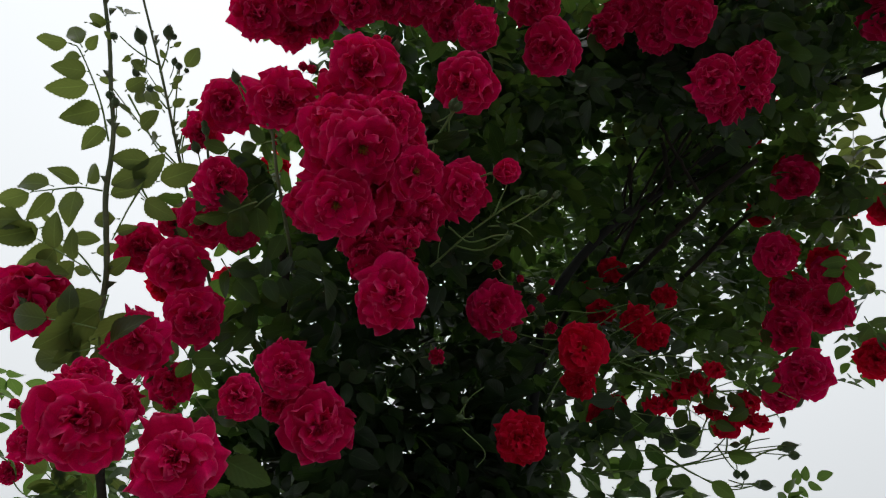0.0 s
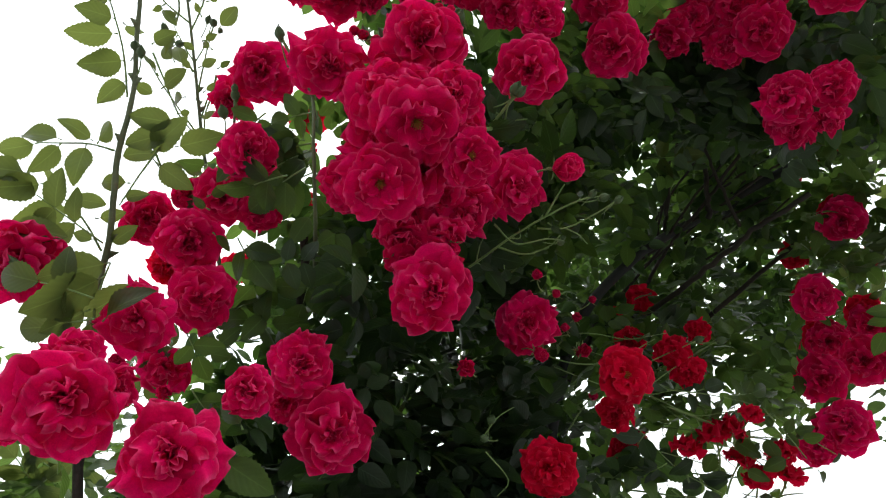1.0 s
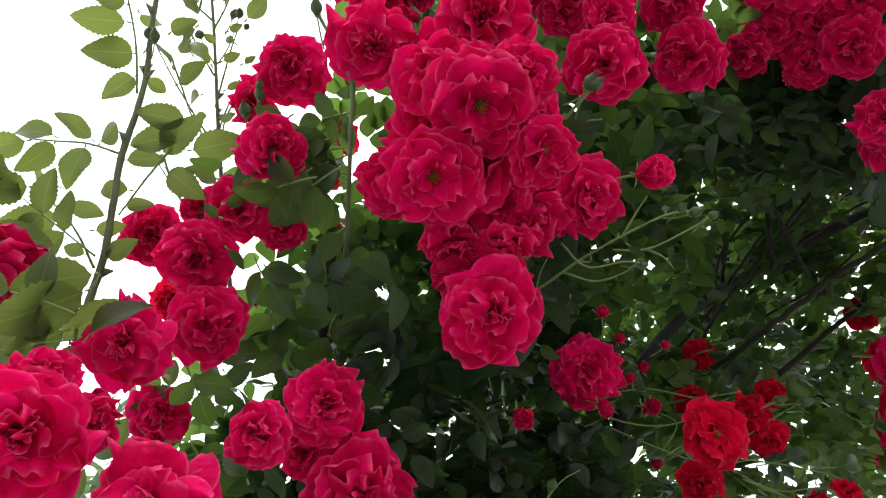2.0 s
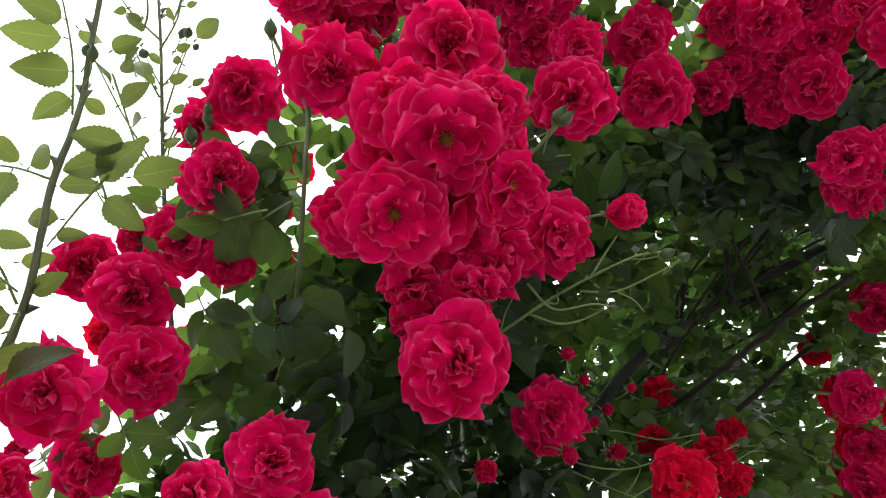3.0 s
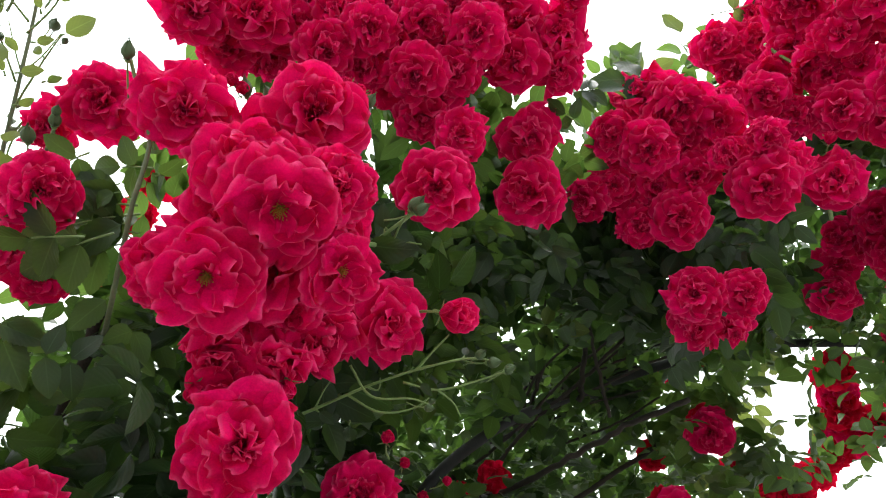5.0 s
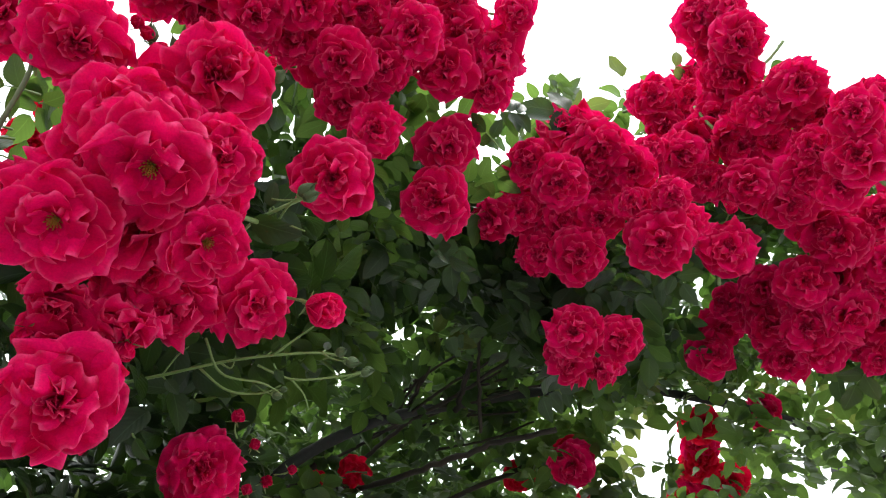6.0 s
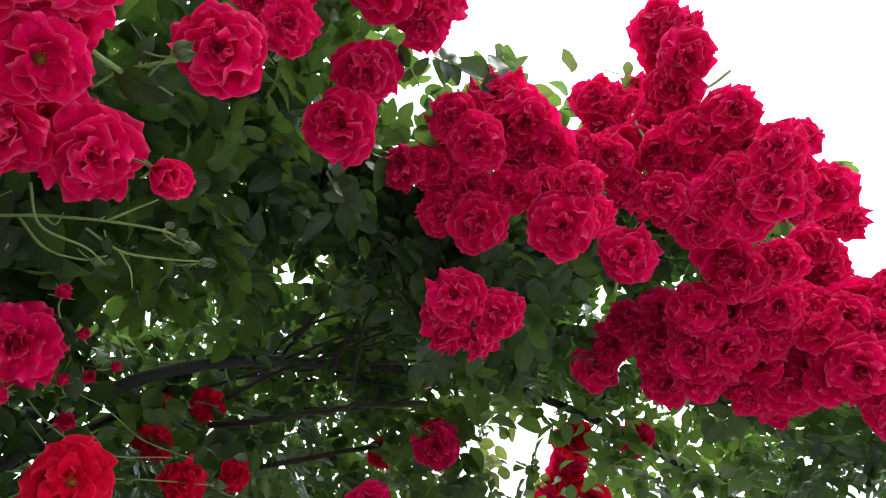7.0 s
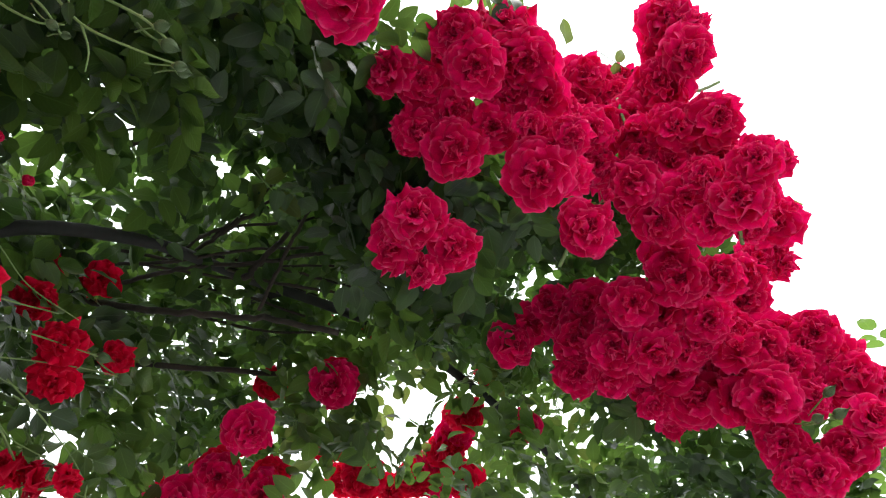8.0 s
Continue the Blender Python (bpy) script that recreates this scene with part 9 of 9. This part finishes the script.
foliage(1.37, 0.16, 2.74, 9)
foliage(1.46, 0.16, 2.82, 9)
foliage(1.56, 0.15, 2.89, 9)
foliage(1.26, 0.11, 2.64, 9)
foliage(1.35, 0.10, 2.72, 9)
foliage(1.44, 0.08, 2.79, 9)
foliage(1.53, 0.07, 2.86, 9)
foliage(1.19, 0.06, 2.67, 9)
foliage(1.28, 0.04, 2.74, 9)
foliage(1.37, 0.03, 2.82, 9)
foliage(1.23, 0.02, 2.65, 9)
foliage(1.32, 0.00, 2.72, 9)
foliage(1.41, -0.02, 2.80, 9)
foliage(1.51, -0.03, 2.87, 9)
foliage(1.47, -0.02, 2.79, 9)
foliage(1.56, -0.04, 2.86, 9)
foliage(1.27, -0.03, 2.66, 8)
foliage(1.36, -0.06, 2.73, 8)
foliage(1.30, -0.08, 2.67, 8)
foliage(1.39, -0.10, 2.74, 8)
foliage(1.32, -0.01, 2.64, 8)
foliage(1.02, 0.62, 2.67, 5)
foliage(1.21, 0.33, 2.80, 5)
foliage(1.00, 0.61, 2.68, 5)
foliage(0.97, 0.47, 2.85, 5)
foliage(1.11, 0.59, 2.71, 5)
foliage(1.01, 0.63, 2.79, 5)
foliage(1.22, 0.56, 2.84, 5)
foliage(1.12, 0.38, 2.68, 5)
foliage(1.25, 0.42, 2.77, 5)
foliage(1.09, 0.67, 2.84, 5)
foliage(1.22, 0.45, 2.68, 5)
foliage(1.02, 0.52, 2.89, 5)
foliage(1.08, 0.52, 2.70, 5)
foliage(0.98, 0.47, 2.86, 5)
foliage(1.04, 0.54, 2.80, 5)
foliage(1.13, 0.47, 2.63, 5)
foliage(1.23, 0.34, 2.83, 5)
foliage(1.08, 0.48, 2.95, 5)
foliage(1.04, 0.48, 2.85, 5)
foliage(1.04, 0.55, 2.82, 5)
foliage(0.91, 0.50, 2.82, 5)
foliage(1.17, 0.49, 2.87, 5)
foliage(1.24, 0.58, 2.85, 5)
foliage(0.90, 0.50, 2.84, 5)
foliage(1.02, 0.58, 2.63, 5)
foliage(1.11, 0.74, 2.80, 5)
foliage(1.13, 0.38, 2.66, 5)
foliage(1.10, 0.36, 2.66, 5)
foliage(1.13, 0.48, 2.77, 5)
foliage(1.02, 0.53, 2.91, 5)
foliage(1.17, 0.48, 2.72, 5)
foliage(1.03, 0.49, 2.77, 5)
foliage(0.97, 0.54, 2.75, 5)
foliage(0.75, 0.63, 2.80, 5)
foliage(0.83, 0.54, 2.82, 5)
foliage(0.91, 0.57, 2.80, 5)
foliage(0.84, 0.51, 2.76, 5)
foliage(0.88, 0.55, 2.75, 5)
foliage(-0.57, 0.98, 2.10, 6)
foliage(-0.52, 0.89, 2.06, 6)
foliage(-0.53, 0.96, 2.10, 6)
foliage(-0.55, 0.88, 2.04, 6)
foliage(-0.54, 0.90, 2.08, 6)
foliage(-0.52, 0.82, 2.12, 6)
foliage(-0.50, 0.92, 2.17, 6)
foliage(-0.57, 0.97, 2.17, 6)
foliage(-0.54, 0.98, 2.15, 6)
foliage(-0.61, 0.93, 2.18, 6)
foliage(-0.42, 0.88, 2.14, 6)
foliage(-0.43, 0.92, 2.07, 6)
foliage(-0.41, 0.99, 2.12, 6)
foliage(-0.49, 0.83, 2.12, 6)
foliage(-0.42, 0.97, 2.19, 6)
foliage(-0.56, 0.94, 2.10, 6)
foliage(-0.63, 0.82, 2.17, 3)
foliage(-0.63, 0.82, 2.16, 3)
foliage(-0.58, 0.85, 2.10, 3)
foliage(-0.57, 0.79, 2.14, 3)
foliage(-0.60, 0.81, 2.11, 3)
foliage(0.72, 0.71, 2.71, 4)
foliage(0.75, 0.74, 2.76, 4)
foliage(0.86, 0.77, 2.61, 4)
foliage(0.72, 0.89, 2.62, 4)
foliage(0.75, 0.78, 2.58, 4)
foliage(0.83, 0.86, 2.58, 4)
foliage(0.85, 0.84, 2.63, 4)
foliage(0.79, 0.83, 2.68, 4)
foliage(0.84, 0.74, 2.63, 4)
foliage(0.76, 0.77, 2.66, 4)
foliage(0.75, 0.84, 2.72, 4)
foliage(0.81, 0.76, 2.56, 4)
foliage(0.80, 0.73, 2.61, 4)
foliage(0.70, 0.78, 2.66, 4)
foliage(0.73, 0.80, 2.63, 4)
foliage(0.76, 0.82, 2.52, 4)
foliage(0.70, 0.70, 2.75, 4)
foliage(0.75, 0.67, 2.80, 4)
foliage(0.72, 0.75, 2.58, 4)
foliage(0.80, 0.86, 2.65, 4)
foliage(0.64, 0.98, 2.43, 5)
foliage(0.47, 0.99, 2.50, 5)
foliage(0.64, 1.04, 2.40, 5)
foliage(0.64, 0.92, 2.40, 5)
foliage(0.50, 0.97, 2.45, 5)
foliage(0.50, 1.03, 2.44, 5)
foliage(0.49, 1.11, 2.47, 5)
foliage(0.49, 0.93, 2.45, 5)
foliage(0.65, 0.96, 2.48, 5)
foliage(0.57, 1.02, 2.49, 5)
foliage(0.37, 1.01, 2.51, 5)
foliage(0.36, 1.05, 2.42, 5)
foliage(0.37, 0.62, 2.85, 9)
foliage(0.48, 0.56, 2.85, 9)
foliage(0.44, 0.48, 2.71, 9)
foliage(0.41, 0.47, 2.81, 9)
foliage(0.29, 0.53, 2.94, 9)
foliage(0.36, 0.54, 2.89, 9)
foliage(0.47, 0.44, 2.70, 9)
foliage(0.27, 0.49, 2.69, 9)
foliage(0.41, 0.49, 2.74, 9)
foliage(0.25, 0.48, 2.71, 9)
foliage(0.23, 0.49, 2.73, 9)
foliage(0.31, 0.47, 2.76, 9)
foliage(0.31, 0.53, 2.85, 9)
foliage(0.39, 0.53, 2.73, 9)
foliage(0.24, 0.58, 2.78, 9)
foliage(0.22, 0.60, 2.79, 9)
foliage(0.38, 0.65, 2.79, 9)
foliage(0.30, 0.59, 2.82, 9)
foliage(0.23, 0.52, 2.86, 9)
foliage(0.45, 0.52, 2.85, 9)
foliage(0.38, 0.59, 2.70, 9)
foliage(0.27, 0.54, 2.87, 9)
foliage(0.47, 0.49, 2.78, 9)
foliage(0.44, 0.44, 2.65, 9)
foliage(0.34, 0.59, 2.79, 9)
foliage(0.33, 0.55, 2.91, 9)
foliage(0.28, 0.69, 2.83, 9)
foliage(0.24, 0.52, 2.90, 9)
foliage(0.40, 0.63, 2.80, 9)
foliage(0.26, 0.54, 2.77, 9)
foliage(0.39, 0.51, 2.69, 9)
foliage(0.22, 0.51, 2.74, 9)
foliage(0.23, 0.54, 2.72, 9)
foliage(0.41, 0.45, 2.65, 9)
foliage(0.24, 0.55, 2.78, 9)
foliage(0.35, 0.56, 2.87, 9)
foliage(0.21, 0.58, 2.78, 9)
foliage(0.32, 0.58, 2.70, 9)
foliage(0.83, 0.79, 2.69, 6)
foliage(0.77, 0.73, 2.65, 6)
foliage(0.83, 0.78, 2.64, 6)
foliage(0.86, 0.69, 2.63, 6)
foliage(0.82, 0.80, 2.67, 6)
foliage(0.80, 0.74, 2.66, 6)
foliage(0.89, 0.68, 2.66, 6)
foliage(0.88, 0.72, 2.69, 6)
foliage(0.79, 0.76, 2.66, 6)
foliage(0.83, 0.78, 2.68, 6)
foliage(0.84, 0.83, 2.72, 6)
foliage(1.16, 0.39, 2.71, 8)
foliage(1.02, 0.55, 2.73, 8)
foliage(1.14, 0.63, 2.73, 8)
foliage(1.10, 0.62, 2.71, 8)
foliage(1.09, 0.56, 2.82, 8)
foliage(1.23, 0.41, 2.77, 8)
foliage(1.22, 0.45, 2.68, 8)
foliage(1.17, 0.43, 2.72, 8)
foliage(1.25, 0.44, 2.74, 8)
foliage(1.11, 0.64, 2.73, 8)
foliage(1.04, 0.52, 2.75, 8)
foliage(1.10, 0.57, 2.70, 8)
foliage(1.06, 0.53, 2.73, 8)
foliage(1.10, 0.56, 2.85, 8)
foliage(1.15, 0.50, 2.71, 8)
foliage(1.22, 0.45, 2.70, 8)
foliage(0.71, 0.90, 2.77, 6)
foliage(0.75, 0.79, 2.81, 6)
foliage(0.78, 0.87, 2.73, 6)
foliage(0.73, 0.72, 2.70, 6)
foliage(0.68, 0.78, 2.68, 6)
foliage(0.74, 0.83, 2.71, 6)
# the dense skirt of leaves under the flowers
for _ in range(110):
    h = leaf_rng.rand()
    foliage(leaf_rng.uniform(-0.36, 0.16), 0.81 + 0.2 * h + leaf_rng.normal(0, 0.04), 2.22 - 0.26 * h, 9)
# the body of the plant lower down, unseen, added to block light from below
for _ in range(330):
    h = leaf_rng.uniform(0.55, 2.0)
    a, w = leaf_rng.uniform(0, 2 * math.pi), math.sqrt(leaf_rng.rand())
    foliage(0.05 + w * (0.16 + 0.17 * h) * math.cos(a), 1.12 - 0.10 * h + w * (0.10 + 0.09 * h) * math.sin(a), h, 9)
grow_foliage()
